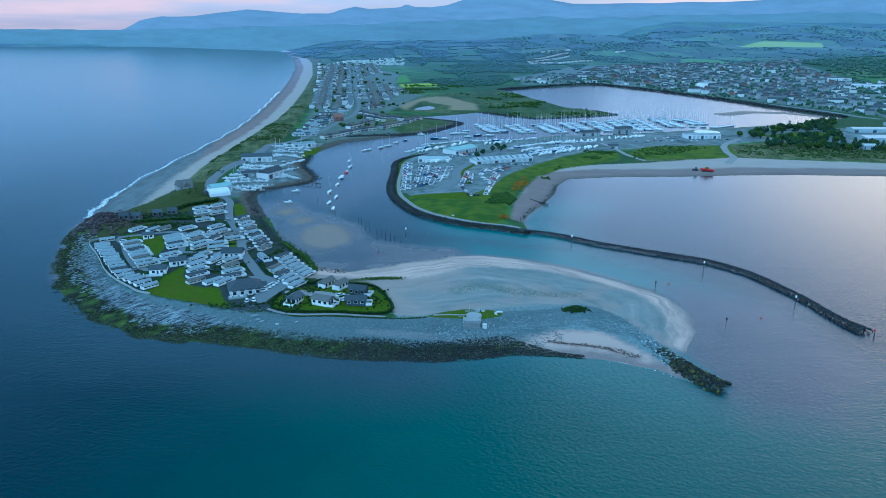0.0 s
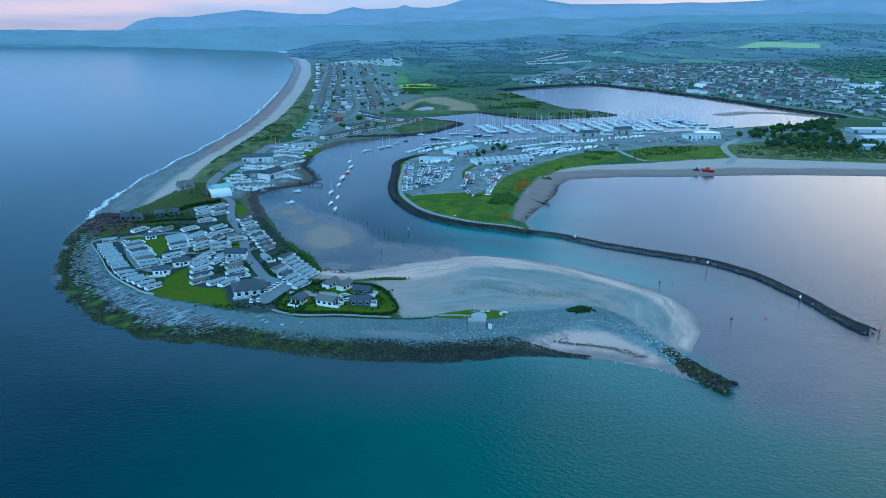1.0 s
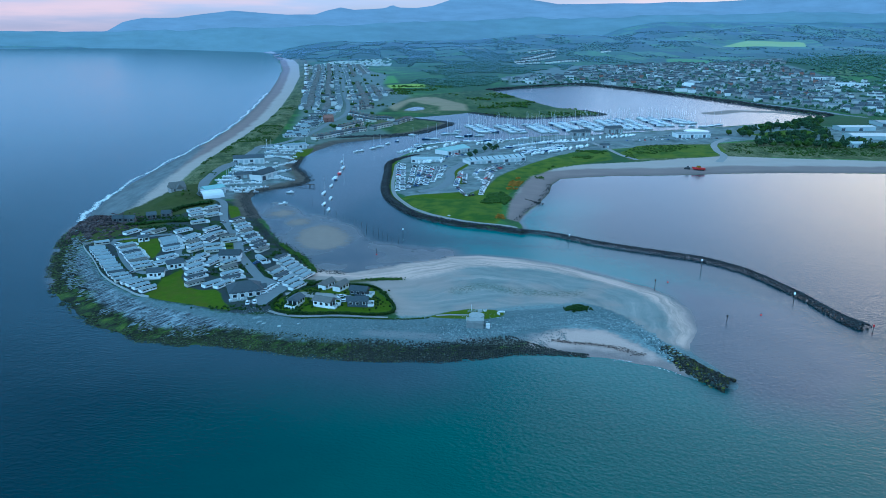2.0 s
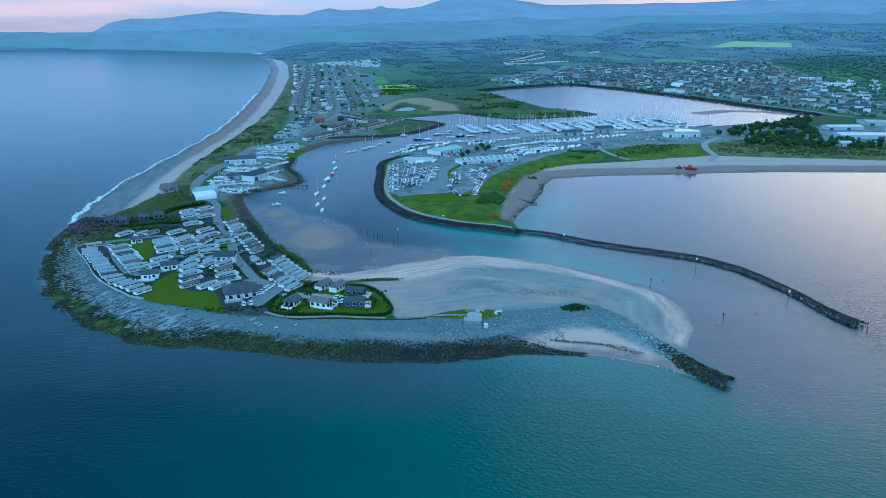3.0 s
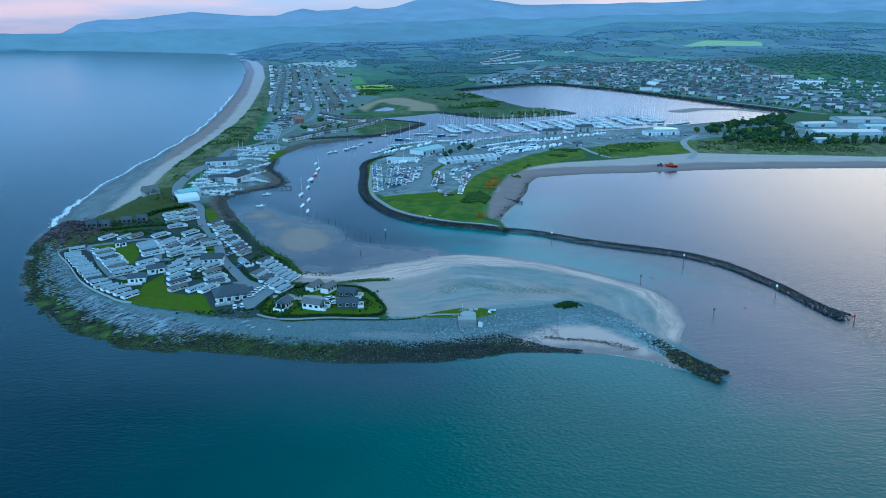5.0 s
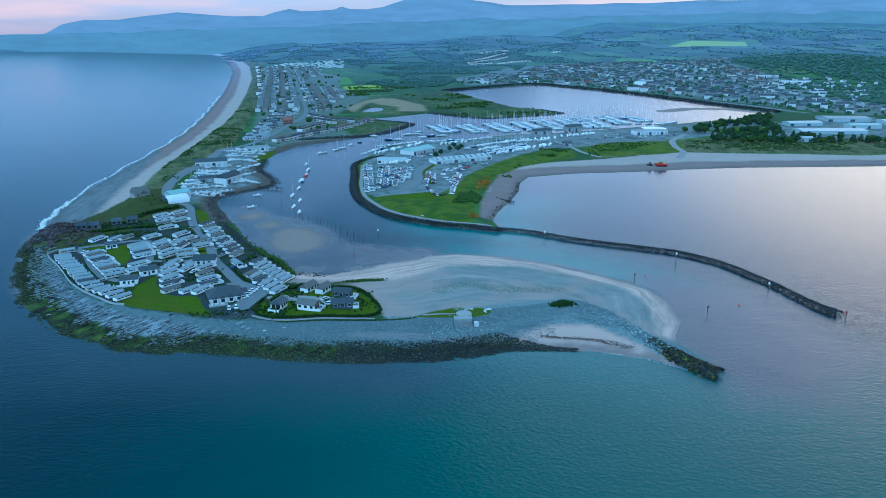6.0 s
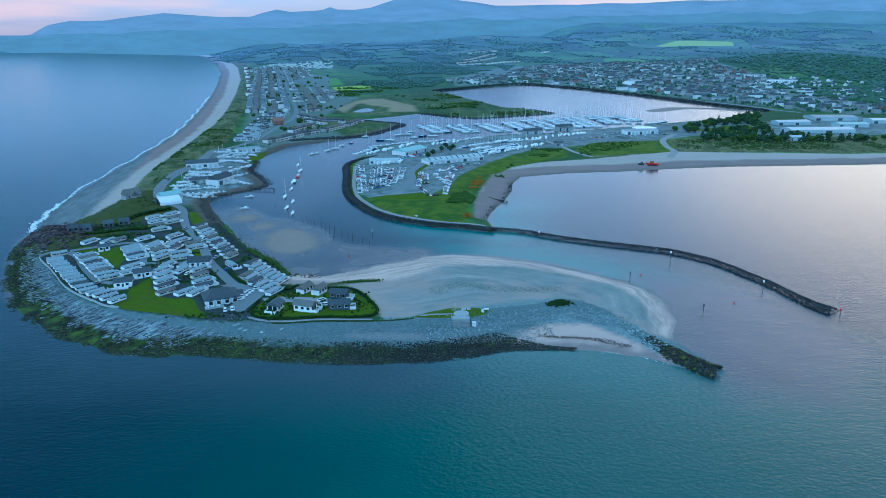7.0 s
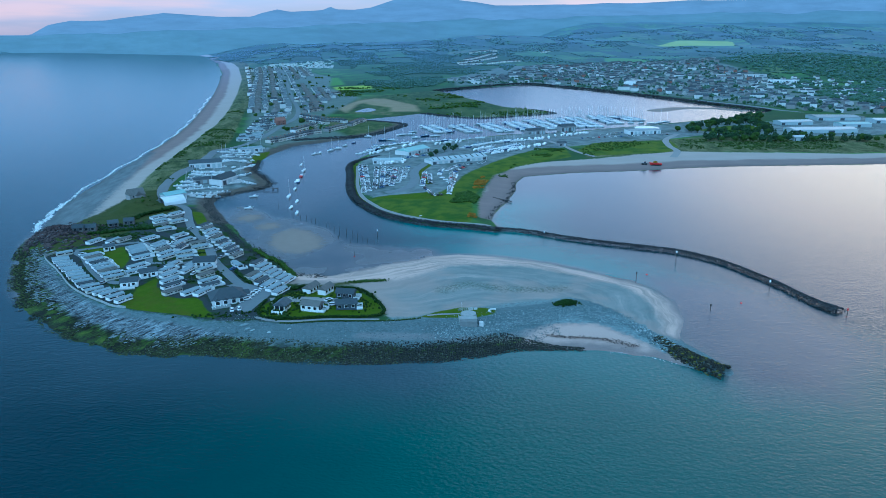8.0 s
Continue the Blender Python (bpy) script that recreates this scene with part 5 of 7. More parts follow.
# ---- lodges, clubhouse and houses of the park ----
def house(name, label, category, wall, roof, l=9.0, w=7.0, h=5.0, rise=2.4, hip=0.0, floors=2, chimney=True, windows=2, group="", both=True, over=0.3):
    bm = boxed(-l / 2, -w / 2, -1.5, l / 2, w / 2, h)
    if not hip:
        gable_ends(bm, l, w, h, rise)
    c = tagged(part(name, bm, wall), label, category, group)
    part("roof", gable(-l / 2, -w / 2, l / 2, w / 2, h + .02, rise, over, hip), roof, c)
    if chimney:
        part("chimney", boxed(-l / 2 + .3, -.45, h + rise * .5, -l / 2 + 1.2, .45, h + rise + 1.0, inset=.05), BRICK_W, c)
    for s in ((-1, 1) if both else (-1,)):
        for f in range(floors):
            for k in range(windows):
                x = (k + 0.5) / windows * l - l / 2
                z = 0.9 + f * 2.6
                part("window", boxed(x - .7, s * w / 2 - .04, z, x + .7, s * w / 2 + .04, z + 1.2), GLASS, c)
    if windows:
        part("door", boxed(-.45, -w / 2 - .05, 0, .45, -w / 2 + .03, 2.05), ROOF_GREY, c)
    return c


def lodge(label, wall, roof, l, w, x, y, head, veranda=True):
    z = ground(x, y)
    c = thing("holiday_lodge", label, "lodge", "lodges in the hedged garden", x, y, z + .1, head)
    part("wall", boxed(-l / 2, -w / 2, -.4, l / 2, w / 2, 2.7, bevel=0.03), wall, c)
    part("roof", gable(-l / 2, -w / 2, l / 2, w / 2, 2.72, 1.7, 0.55), roof, c)
    bm = bmesh.new()
    for x0, x1 in ((-l / 2, -l / 2 + .2), (l / 2 - .2, l / 2)):
        a = [bm.verts.new(p) for p in ((x0, -w / 2, 2.7), (x0, w / 2, 2.7), (x0, 0, 4.25), (x1, -w / 2, 2.7), (x1, w / 2, 2.7), (x1, 0, 4.25))]
        for f in ((0, 2, 1), (3, 4, 5), (0, 1, 4, 3), (1, 2, 5, 4), (2, 0, 3, 5)):
            bm.faces.new([a[i] for i in f])
    part("gable_end", bm, wall, c)
    for k in range(3):
        xx = -l / 2 + l * (k + .5) / 3
        for s in (-1, 1):
            win = part("window", boxed(xx - .7, s * w / 2 - .04, 1.0, xx + .7, s * w / 2 + .03, 2.2), GLASS, c)
            part("window_frame", boxed(xx - .8, s * w / 2 - .03, .9, xx + .8, s * w / 2 + .02, 2.3), WHITE, win)
    for s in (-1, 1):
        part("patio_door", boxed(-l / 2 - .04, s * 1.1 - .9, .2, -l / 2 + .03, s * 1.1 + .9, 2.4), GLASS, c)
    if veranda:
        d = part("veranda", boxed(-l / 2 - 2.8, -w / 2, -.3, -l / 2 - .05, w / 2, .2), DECK, c, "white-railed timber veranda")
        bm = bmesh.new()
        box(bm, -l / 2 - 2.8, -w / 2, .2, -l / 2 - 2.7, w / 2, 1.2)
        box(bm, -l / 2 - 2.7, -w / 2, .2, -l / 2 - .05, -w / 2 + .1, 1.2)
        box(bm, -l / 2 - 2.7, w / 2 - .1, .2, -l / 2 - .05, w / 2, 1.2)
        part("railing", bm, WHITE, d)
    return c


lodge("cream lodge with a grey gabled roof and white veranda", CREAM, SLATE, 6.5, 5.2, -60, 303, 70)
lodge("large white lodge with a brown-grey roof and railed veranda", WHITE, BROWN_ROOF, 8.5, 5.6, -47, 301, -205)
lodge("white lodge with a brown-grey roof beside the hedge", WHITE, BROWN_ROOF, 8, 4.2, -48.5, 325, 240, False)
lodge("white lodge with a brown-grey roof and white gable", WHITE, BROWN_ROOF, 7.5, 4.2, -41.5, 322, 240, False)
lodge("dark blue lodge with a slate roof", SLATE_BLUE, SLATE, 8, 4.8, -32, 314, 162)
lodge("dark timber lodge with a white railed deck", SLATE_BLUE, SLATE, 9, 4.8, -32, 301, 180)

# clubhouse: dark hipped roof, white gabled bays
_z = ground(-86, 317)
club = thing("clubhouse", "low clubhouse with a dark hipped roof and white bays", "clubhouse", "", -86, 318, _z + .1, 18)
club.scale = (.82, .82, .82)
part("wall", boxed(-9, -7, -1, 9, 7, 2.9), RENDER_W, club)
part("roof", gable(-9, -7, 9, 7, 2.95, 4.2, 0.9, 6.5), ROOF_GREY, club, "dark slate hipped roof")
for _x in (-6.4, -2.2, 2.2, 6.4):
    bm = boxed(-.6, -1.3, -.5, .6, 1.3, 2.6)
    gable_ends(bm, 1.2, 2.6, 2.6, 1.5)
    _b = part("bay", bm, WHITE, club)
    _b.matrix_basis = pose(_x, -7.5, 0, 0, 0, 90)
    part("bay_roof", gable(-.55, -1.3, 1.4, 1.3, 2.62, 1.5, 0.12), ROOF_GREY, _b)
    part("bay_window", boxed(-.66, -1.0, .4, -.58, 1.0, 2.3), GLASS, _b)
for _y in (-4, 0, 4):
    part("window", boxed(8.96, _y - 1, .8, 9.05, _y + 1, 2.3), GLASS, club)
_wing = part("wing", boxed(8.9, -3, -1, 12, 4, 2.6), WHITE, club)
part("wing_roof", gable(8.9, -3, 12, 4, 2.62, 1.5, 0.3), SLATE, _wing)
part("terrace", boxed(-10, -12, -1.0, 0, -8.1, .15), CONCRETE, club, "paved terrace before the bays")
for _x, _y in ((-9, -11), (-6, -10), (-3, -11)):
    _t = thing("picnic_table", "white wooden picnic table on the terrace", "table", "picnic tables on the terrace")
    _t.matrix_basis = club.matrix_basis @ pose(_x, _y, .16)
    part("top", boxed(-.9, -.4, .68, .9, .4, .75), WHITE, _t)
    for _s in (-1, 1):
        part("bench", boxed(-.9, _s * .75 - .14, .40, .9, _s * .75 + .14, .45), WHITE, _t)
        part("leg", boxed(_s * .7 - .05, -.85, 0, _s * .7 + .05, .85, .68, inset=.02), WHITE, _t)

for _x, _y, _hd, _l in ((-193, 446, 15, 6), (-187, 449, 5, 7), (-177, 460, 20, 6), (-168, 463, 5, 6)):
    _h = house("bungalow", "low dark house with a slate roof on the headland", "house", DARK_WALL, SLATE, _l, 5, 2.4, 1.9, floors=1, chimney=False, group="dark houses above the headland")
    _h.matrix_basis = pose(_x, _y, ground(_x, _y) + .1, 0, 0, _hd)
_h = house("gabled_house", "broad grey stone house with steep brown-grey gables below the dunes", "house", GRAVEL, BROWN_ROOF, 11, 9, 2.4, 4.2, floors=1, chimney=False)
_h.matrix_basis = pose(-182, 532, ground(-182, 532) + .1, 0, 0, 35)
_x = part("cross_gable", boxed(-2.5, -7, -1.5, 2.5, -4.4, 2.4), GRAVEL, _h)
part("cross_gable_roof", gable(-4.4, -2.5, 7, 2.5, 2.42, 3.2, .2), BROWN_ROOF, _x).matrix_basis = pose(0, 0, 0, 0, 0, -90)
_h = house("park_bungalow", "white bungalow with a slate roof and glazed front beside the lawn", "house", WHITE, SLATE, 8, 6, 2.6, 1.8, floors=1, chimney=False)
_h.matrix_basis = pose(-136, 344.5, ground(-136, 344.5) + .1, 0, 0, 12)
_h = house("park_bungalow", "white bungalow with a slate roof beside the lawn", "house", WHITE, SLATE, 8, 5.5, 2.6, 1.8, floors=1, chimney=False)
_h.matrix_basis = pose(-130, 356, ground(-130, 356) + .1, 0, 0, 25)
_h = house("park_cabin", "small white cabin on the lawn between the caravans", "cabin", WHITE, SLATE, 6, 4, 2.5, 1.4, floors=1, chimney=False)
_h.matrix_basis = pose(-163.5, 406.5, ground(-163.5, 406.5) + .1, 0, 0, 20)
_h = house("park_bungalow", "low white bungalow with a wide slate roof beside the lane", "house", WHITE, SLATE, 11, 7, 2.6, 2.4, floors=1, chimney=False)
_h.matrix_basis = pose(-105.5, 373, ground(-105.5, 373) + .1, 0, 0, 0)
_dk = thing("timber_terrace", "white railed timber terrace before the bungalow on the lawn", "terrace", "", -137, 339.5, ground(-137, 339.5), 12)
part("boards", boxed(-4.6, -1.6, -.4, 4.6, 1.6, .45), DECK, _dk)
for _d in ((-4.6, -1.6, .45, 4.6, -1.5, 1.4), (-4.6, -1.5, .45, -4.5, 1.6, 1.4), (4.5, -1.5, .45, 4.6, 1.6, 1.4)):
    part("railing", boxed(*_d), WHITE, _dk)


# ---- hedges and shrubs of the park ----
def hedge(line, width, height, label, size=1.0, seed=1, mat=None, dens=1.0):
    rng = random.Random(seed)
    pl = []
    for x, y in smooth_line(line, 0.6):
        for _ in range(int(3 * dens)):
            pl.append((x + rng.uniform(-.5, .5) * width, y + rng.uniform(-.5, .5) * width, rng.uniform(0.2, height - .3), size * rng.uniform(.7, 1.3)))
    z = grounds([(p[0], p[1]) for p in pl])
    ob = lumps("hedge", [(x, y, float(h) + u, s) for (x, y, u, s), h in zip(pl, z)], mat or HEDGE, label, "hedge", "thing", 0.9)
    return ob


hedge(LODGE_LOOP[1:] + [(-68, 312)], 1.1, 1.5, "clipped dark green hedge round the lodges", 0.6, 1, dens=2.7)
hedge([(-62, 318), (-64, 303), (-58, 295), (-62, 292)], 1.8, 1.6, "dark green hedge beside the first lodge", 1.2, 2)
hedge([(-66, 335), (-58, 329), (-50, 333)], 1.8, 1.8, "dark hedge between caravans and lodges", 1.2, 3)
hedge([(-88, 361), (-84.5, 353), (-78, 340)], 1.0, 1.3, "low hedge along the park lane beside caravans", 1.2, 5)
hedge([(-150, 506), (-162, 490), (-170, 472)], 2.5, 2.2, "tall dark hedge at the edge of the park", 1.6, 6)
hedge([(-186, 441), (-170, 446), (-150, 450), (-146, 452)], 1.4, 1.6, "dark hedge below the houses on the headland", 1.5, 7)
hedge([(-58, 352), (-64, 372), (-76, 394), (-84, 408)], 3.0, 1.2, "scrubby growth along the harbour bank", 1.3, 8, SCRUB)
hedge([(-134, 441), (-126, 436)], 1.4, 1.4, "dark bushes between caravans", 1.5, 9)
hedge([(-60, 288.6), (-40, 286.6), (-18, 286.2), (0, 287.6)], 0.7, 0.7, "low ragged green edging above the cobble bank", 0.5, 10, SCRUB)
_rng = random.Random(12)
_pl = [(60 + 6 + _rng.gauss(0, 2.3), 292 + _rng.gauss(0, 1.1), _rng.uniform(0.6, 1.3)) for _ in range(420)]
lumps("spit_bush", [(x, y, float(h) + .3 + _rng.random() * 1.7 * max(0, 1 - ((x - 66) / 5.5) ** 2 - ((y - 292) / 3) ** 2), s) for (x, y, s), h in zip(_pl, grounds(_pl))], HEDGE, "low dark green bush on the bare spit", "bush", "thing", 0.9)
_pl = [(-22 + _rng.gauss(0, 4.2), 339 + _rng.gauss(0, .7), _rng.uniform(0.5, 1.2)) for _ in range(240)]
lumps("marram_patch", [(x, y, float(h) + .15, s) for (x, y, s), h in zip(_pl, grounds(_pl))], SCRUB, "patch of dark marram grass on the sand", "grass")
_pl = []
for cx, cy, sx, sy, n in ((-84, 300, 8, 1.2, 50), (-98, 350, 1.6, 4, 70), (-64, 301, 3, 2, 50), (-36, 308, 6, 5, 70), (-52, 306, 7, 3, 70), (-24, 308, 3, 6, 50), (-56, 320, 4, 4, 50), (-112, 396, 1, 1, 12), (-128, 377, 2, 3, 24), (-108, 350, 1.5, 3, 24), (-140, 421, 6, 1, 30), (-119, 441, 2, 4, 30), (-95, 347, 1.2, 5, 36), (-143, 366, 1.5, 4, 24), (-83, 386, 2, 5, 30), (-156, 428, 8, 1.2, 40), (-160, 436, 8, 2, 90), (-178, 458, 14, 4, 160)):
    _pl += [(cx + _rng.gauss(0, sx), cy + _rng.gauss(0, sy), _rng.uniform(0.5, 1.6)) for _ in range(n)]
lumps("garden_shrubs", [(x, y, float(h) + .25, s) for (x, y, s), h in zip(_pl, grounds(_pl))], HEDGE, "small dark shrubs in gardens and between caravans", "shrubs", flat=0.9)

# ---- sea wall, lookout, markers ----
_pts = smooth_line([(-193, 410), (-197, 403.5), (-180.5, 376.5), (-166.5, 352.5), (-154.5, 337), (-138.5, 320.5), (-130, 315.5)], 4)
_wall = thing("sea_wall", "low white concrete sea wall round the caravans", "wall")
for (ax, ay), (bx, by) in zip(_pts[:-1], _pts[1:]):
    _l, _an = math.hypot(bx - ax, by - ay), math.degrees(math.atan2(by - ay, bx - ax))
    _s = part("wall_panel", boxed(-_l / 2, -.2, -1.5, _l / 2 - .03, .2, 1.0, bevel=.03), CONCRETE, _wall)
    _s.matrix_basis = pose((ax + bx) / 2, (ay + by) / 2, ground((ax + bx) / 2, (ay + by) / 2), 0, 0, _an)
_z = ground(19.3, 279)
look_out = thing("shore_lookout", "grey concrete lookout with a sloping front wall and a round terrace", "lookout", "", 19.3, 279, _z, -6)
part("front_wall", boxed(-3.9, -4.0, -2.5, 3.9, -.6, 1.7, inset=.45), STAINED_CONCRETE, look_out)
part("coping", boxed(-3.7, -1.2, 1.55, 3.7, -.4, 1.95, bevel=.05), CONCRETE, look_out)
part("platform", boxed(-3.6, -.6, -1.5, 3.6, 4.8, .9), CONCRETE, look_out)
for d in ((-3.9, -.6, .4, -3.6, 4.6, 1.5), (3.6, -.6, .4, 3.9, 4.6, 1.5)):
    part("parapet", boxed(*d, bevel=.03), CONCRETE, look_out)
bm = bmesh.new()
rod(bm, (.6, 7.6, -1.5), (.6, 7.6, 1.0), 3.5, 3.4, 36)
part("terrace", bm, CONCRETE, look_out)
part("plinth", boxed(4.6, -3.0, -1.8, 6.4, -1.2, 1.0, bevel=.05), RENDER_W, look_out)
_rail = thing("railing", "grey metal railing on the grass behind the lookout", "railing", "", 19.6, 292.6, ground(19.6, 292.6), 4)
for i in range(6):
    bm = bmesh.new()
    rod(bm, (-2.2 + i * .88, 0, -.4), (-2.2 + i * .88, 0, 1.2), .07, .07, 6)
    part("post", bm, CONCRETE, _rail)
for h in (.35, .75, 1.15):
    part("rail", boxed(-2.3, -.05, h - .06, 2.3, .05, h + .06), CONCRETE, _rail)
for x, y, w in ((22.9, 293.2, 1.0), (25.2, 293.6, .7)):
    _b = thing("concrete_block", "pale squared concrete block on the grass by the lookout", "block", "lookout blocks", x, y, ground(x, y), 8)
    part("block", boxed(-w, -.6, -.5, w, .6, .85, bevel=.06), RENDER_W, _b)
    part("cap", boxed(-w - .05, -.65, .85, w + .05, .65, .95, bevel=.02), CONCRETE, _b)
_pole = thing("flagpole", "thin white flagpole behind the shore lookout", "flagpole", "", 19.2, 294.6, ground(19.2, 294.6))
bm = bmesh.new()
rod(bm, (0, 0, -.5), (0, 0, 3.4), .06, .04, 8)
part("pole", bm, WHITE, _pole)
part("footing", boxed(-.3, -.3, -.5, .3, .3, .15, bevel=.04), CONCRETE, _pole)
ribbon("path_lookout", [(3, 290.4), (9.6, 290.8), (14, 289.4), (17.2, 288.2)], 1.5, GRAVEL, "pale trodden path through the grass to the lookout", 0.12, category="path", step=2)
_w = thing("rounded_wall", "pale rounded concrete wall end on the grass", "wall", "", 32, 288.5, ground(32, 288.5), 20)
_w.scale = (.6, .6, .8)
bm = bmesh.new()
for i in range(8):
    a0, a1 = math.radians(20 + i * 25), math.radians(20 + (i + 1) * 25)
    rod(bm, (3.2 * math.cos(a0), 2.4 * math.sin(a0), .6), (3.2 * math.cos(a1), 2.4 * math.sin(a1), .6), .55, .55, 8)
part("wall", bm, RENDER_W, _w)


def marker(x, y, h, top, label):
    z = max(0.0, ground(x, y))
    c = thing("channel_marker", label, "marker", "channel markers", x, y, z - 1.0)
    bm = bmesh.new()
    rod(bm, (0, 0, 0), (0, 0, h + 1), .16, .12, 8)
    part("pole", bm, TIMBER, c)
    bm = bmesh.new()
    rod(bm, (0, 0, h + .4), (0, 0, h + 1.4), .42, .36, 8)
    part("topmark", bm, top, c)
    return c


for x, y, h, t, lb in ((113, 324, 5.5, TIMBER, "tall dark wooden channel post in shallow water"), (132, 284, 3.0, TIMBER, "short dark post standing in the water"), (89, 409, 4.5, WHITE, "slim post with a white top beside the breakwater"),
                       (150, 357, 5.0, WHITE, "slim post with a white top beside the breakwater"), (173, 304, 5.5, WHITE, "slim post with a white top beside the breakwater"), (192, 273, 2.0, RED_PAINT, "short red-topped post at the breakwater head"), (-12, 430, 3.5, WHITE, "slim white-topped post by the channel")):
    marker(x, y, h, t, lb)
for x, y in ((151, 291), (124, 336), (-27, 388), (30, 474)):
    b = thing("mooring_buoy", "small dark round buoy floating in the channel", "buoy", "buoys", x, y, 0)
    bm = bmesh.new()
    bmesh.ops.create_icosphere(bm, subdivisions=2, radius=.55)
    part("float", bm, RED_PAINT, b)
    bm = bmesh.new()
    rod(bm, (0, 0, .4), (0, 0, 1.1), .06, .05)
    part("ring_post", bm, TIMBER, b)
_st = []
for k in range(17):
    u = k / 16
    _st.append((-68 + 53 * u + _rng.uniform(-1, 1), 487 - 80 * u + 6 * math.sin(u * 3), _rng.uniform(2.4, 3.6)))
_st += [(-27, 389, 3.0), (-29, 415, 2.6), (-36, 425, 2.6), (-80, 520, 3.0)]


def stake():
    c = thing("mooring_post", "dark weathered wooden post standing in the harbour", "post", "row of mooring posts")
    bm = bmesh.new()
    rod(bm, (0, 0, -1.5), (0, 0, 3.0), .13, .11, 7)
    part("post", bm, TIMBER, c)
    bm = bmesh.new()
    rod(bm, (0, 0, 3.0), (0, 0, 3.15), .15, .12, 7)
    part("cap", bm, TIMBER, c)
    return c


spread([stake()], [(x, y, h - 3.0, 0) for x, y, h in _st])


# ---- boats ----
def hull(l, beam, h, sheer=0.25):
    bm = bmesh.new()
    st = []
    for i in range(8):
        u = i / 7
        hw = beam / 2 * (0.72 + 0.5 * u - 1.22 * u ** 2.6) if u < 1 else 0.04
        zt = h * (1 + sheer * u * u)
        x = -l / 2 + l * u
        kx = x - (0.10 * l * u * u)
        st.append([bm.verts.new(p) for p in ((x, -hw, zt), (kx, -hw * .78, h * .30), (kx, 0, -h * .25), (kx, hw * .78, h * .30), (x, hw, zt))])
    for a, b in zip(st[:-1], st[1:]):
        for j in range(4):
            bm.faces.new((a[j], b[j], b[j + 1], a[j + 1]))
        bm.faces.new((a[0], a[4], b[4], b[0]))
    bm.faces.new(st[0])
    bmesh.ops.recalc_face_normals(bm, faces=bm.faces)
    return bm


def yacht(label, hullmat, l=10.0, cover=None, mast=True):
    l *= 1.12
    c = tagged(part("sailing_yacht", hull(l, l * .33, 1.3), hullmat), label, "yacht", "yachts in the harbour")
    part("cabin", boxed(-l * .20, -l * .10, 1.15, l * .22, l * .10, 1.8, inset=.25), GEL, c)
    bm = bmesh.new()
    rod(bm, (l * .08, 0, 1.6), (l * .08, 0, 1.6 + l * 1.25), .14, .10, 6)
    for s in (-1, 1):
        rod(bm, (l * .08, 0, 1.6 + l * .7), (l * .08, s * l * .09, 1.6 + l * .7), .03, .03, 4)
    part("mast", bm, ALLOY, c)
    bm = bmesh.new()
    rod(bm, (l * .06, 0, 2.6), (-l * .34, 0, 2.5), .17, .13, 6)
    part("boom", bm, cover or TEAL_PAINT, c, "boom with a folded sail under its cover")
    return c


def motorboat(label, hullmat, l=6.5):
    c = tagged(part("motor_boat", hull(l, l * .38, 1.0), hullmat), label, "boat", "small motor boats")
    cb = part("cabin", boxed(-l * .05, -l * .12, .9, l * .26, l * .12, 1.9, inset=.28), GEL, c)
    part("windscreen", boxed(l * .19, -l * .10, 1.3, l * .235, l * .10, 1.75), GLASS, cb)
    return c


yachts = [yacht("white sailing yacht with a blue sail cover", GEL, 10), yacht("white sailing yacht with a folded pale sail", GEL, 8.5, WHITE), yacht("navy-hulled sailing yacht with a white deck", NAVY, 11), yacht("large white sailing yacht", GEL, 12.5, TEAL_PAINT)]
PONTOONS = [(80, 962, 97, 886), (119, 960, 133, 884), (160, 969, 173, 884), (199, 985, 209, 896), (233, 1009, 246, 904), (271, 1015, 275, 912), (303, 1026, 301, 912), (342, 1045, 342, 945), (374, 1030, 386, 974)]
_rng = random.Random(41)
_berth = []
for x0, y0, x1, y1 in PONTOONS:
    l = math.hypot(x1 - x0, y1 - y0)
    an = math.degrees(math.atan2(y1 - y0, x1 - x0))
    p = thing("pontoon", "long grey floating pontoon between moored yachts", "pontoon", "marina pontoons", (x0 + x1) / 2, (y0 + y1) / 2, 0, an)
    part("walkway", boxed(-l / 2, -1.2, .1, l / 2, 1.2, .55), CONCRETE, p)
    nx, ny = -(y1 - y0) / l, (x1 - x0) / l
    k = int(l / 9)
    for i in range(k + 1):
        u = i / k
        part("finger", boxed(-l / 2 + u * l - .3, -9, .1, -l / 2 + u * l + .3, 9, .45), CONCRETE, p)
    for i in range(int(l / 4.6)):
        for s in (-1, 1):
            if _rng.random() < .9:
                u = (i + .5) * 4.6 / l
                _berth.append((x0 + (x1 - x0) * u + nx * s * 7.2, y0 + (y1 - y0) * u + ny * s * 7.2, 0.02, an + 90 * s + (180 if _rng.random() < .5 else 0)))
for x, y in ((15, 836), (25, 835), (40, 877), (51, 880), (56, 901), (55, 851), (67, 864), (80, 862), (-2, 868), (365, 952), (378, 948), (392, 944), (406, 950), (420, 960)):
    _berth.append((x, y, 0.02, _rng.uniform(-25, 25)))
spread(yachts, _berth, (4, 3, 1.2, 2), 42)
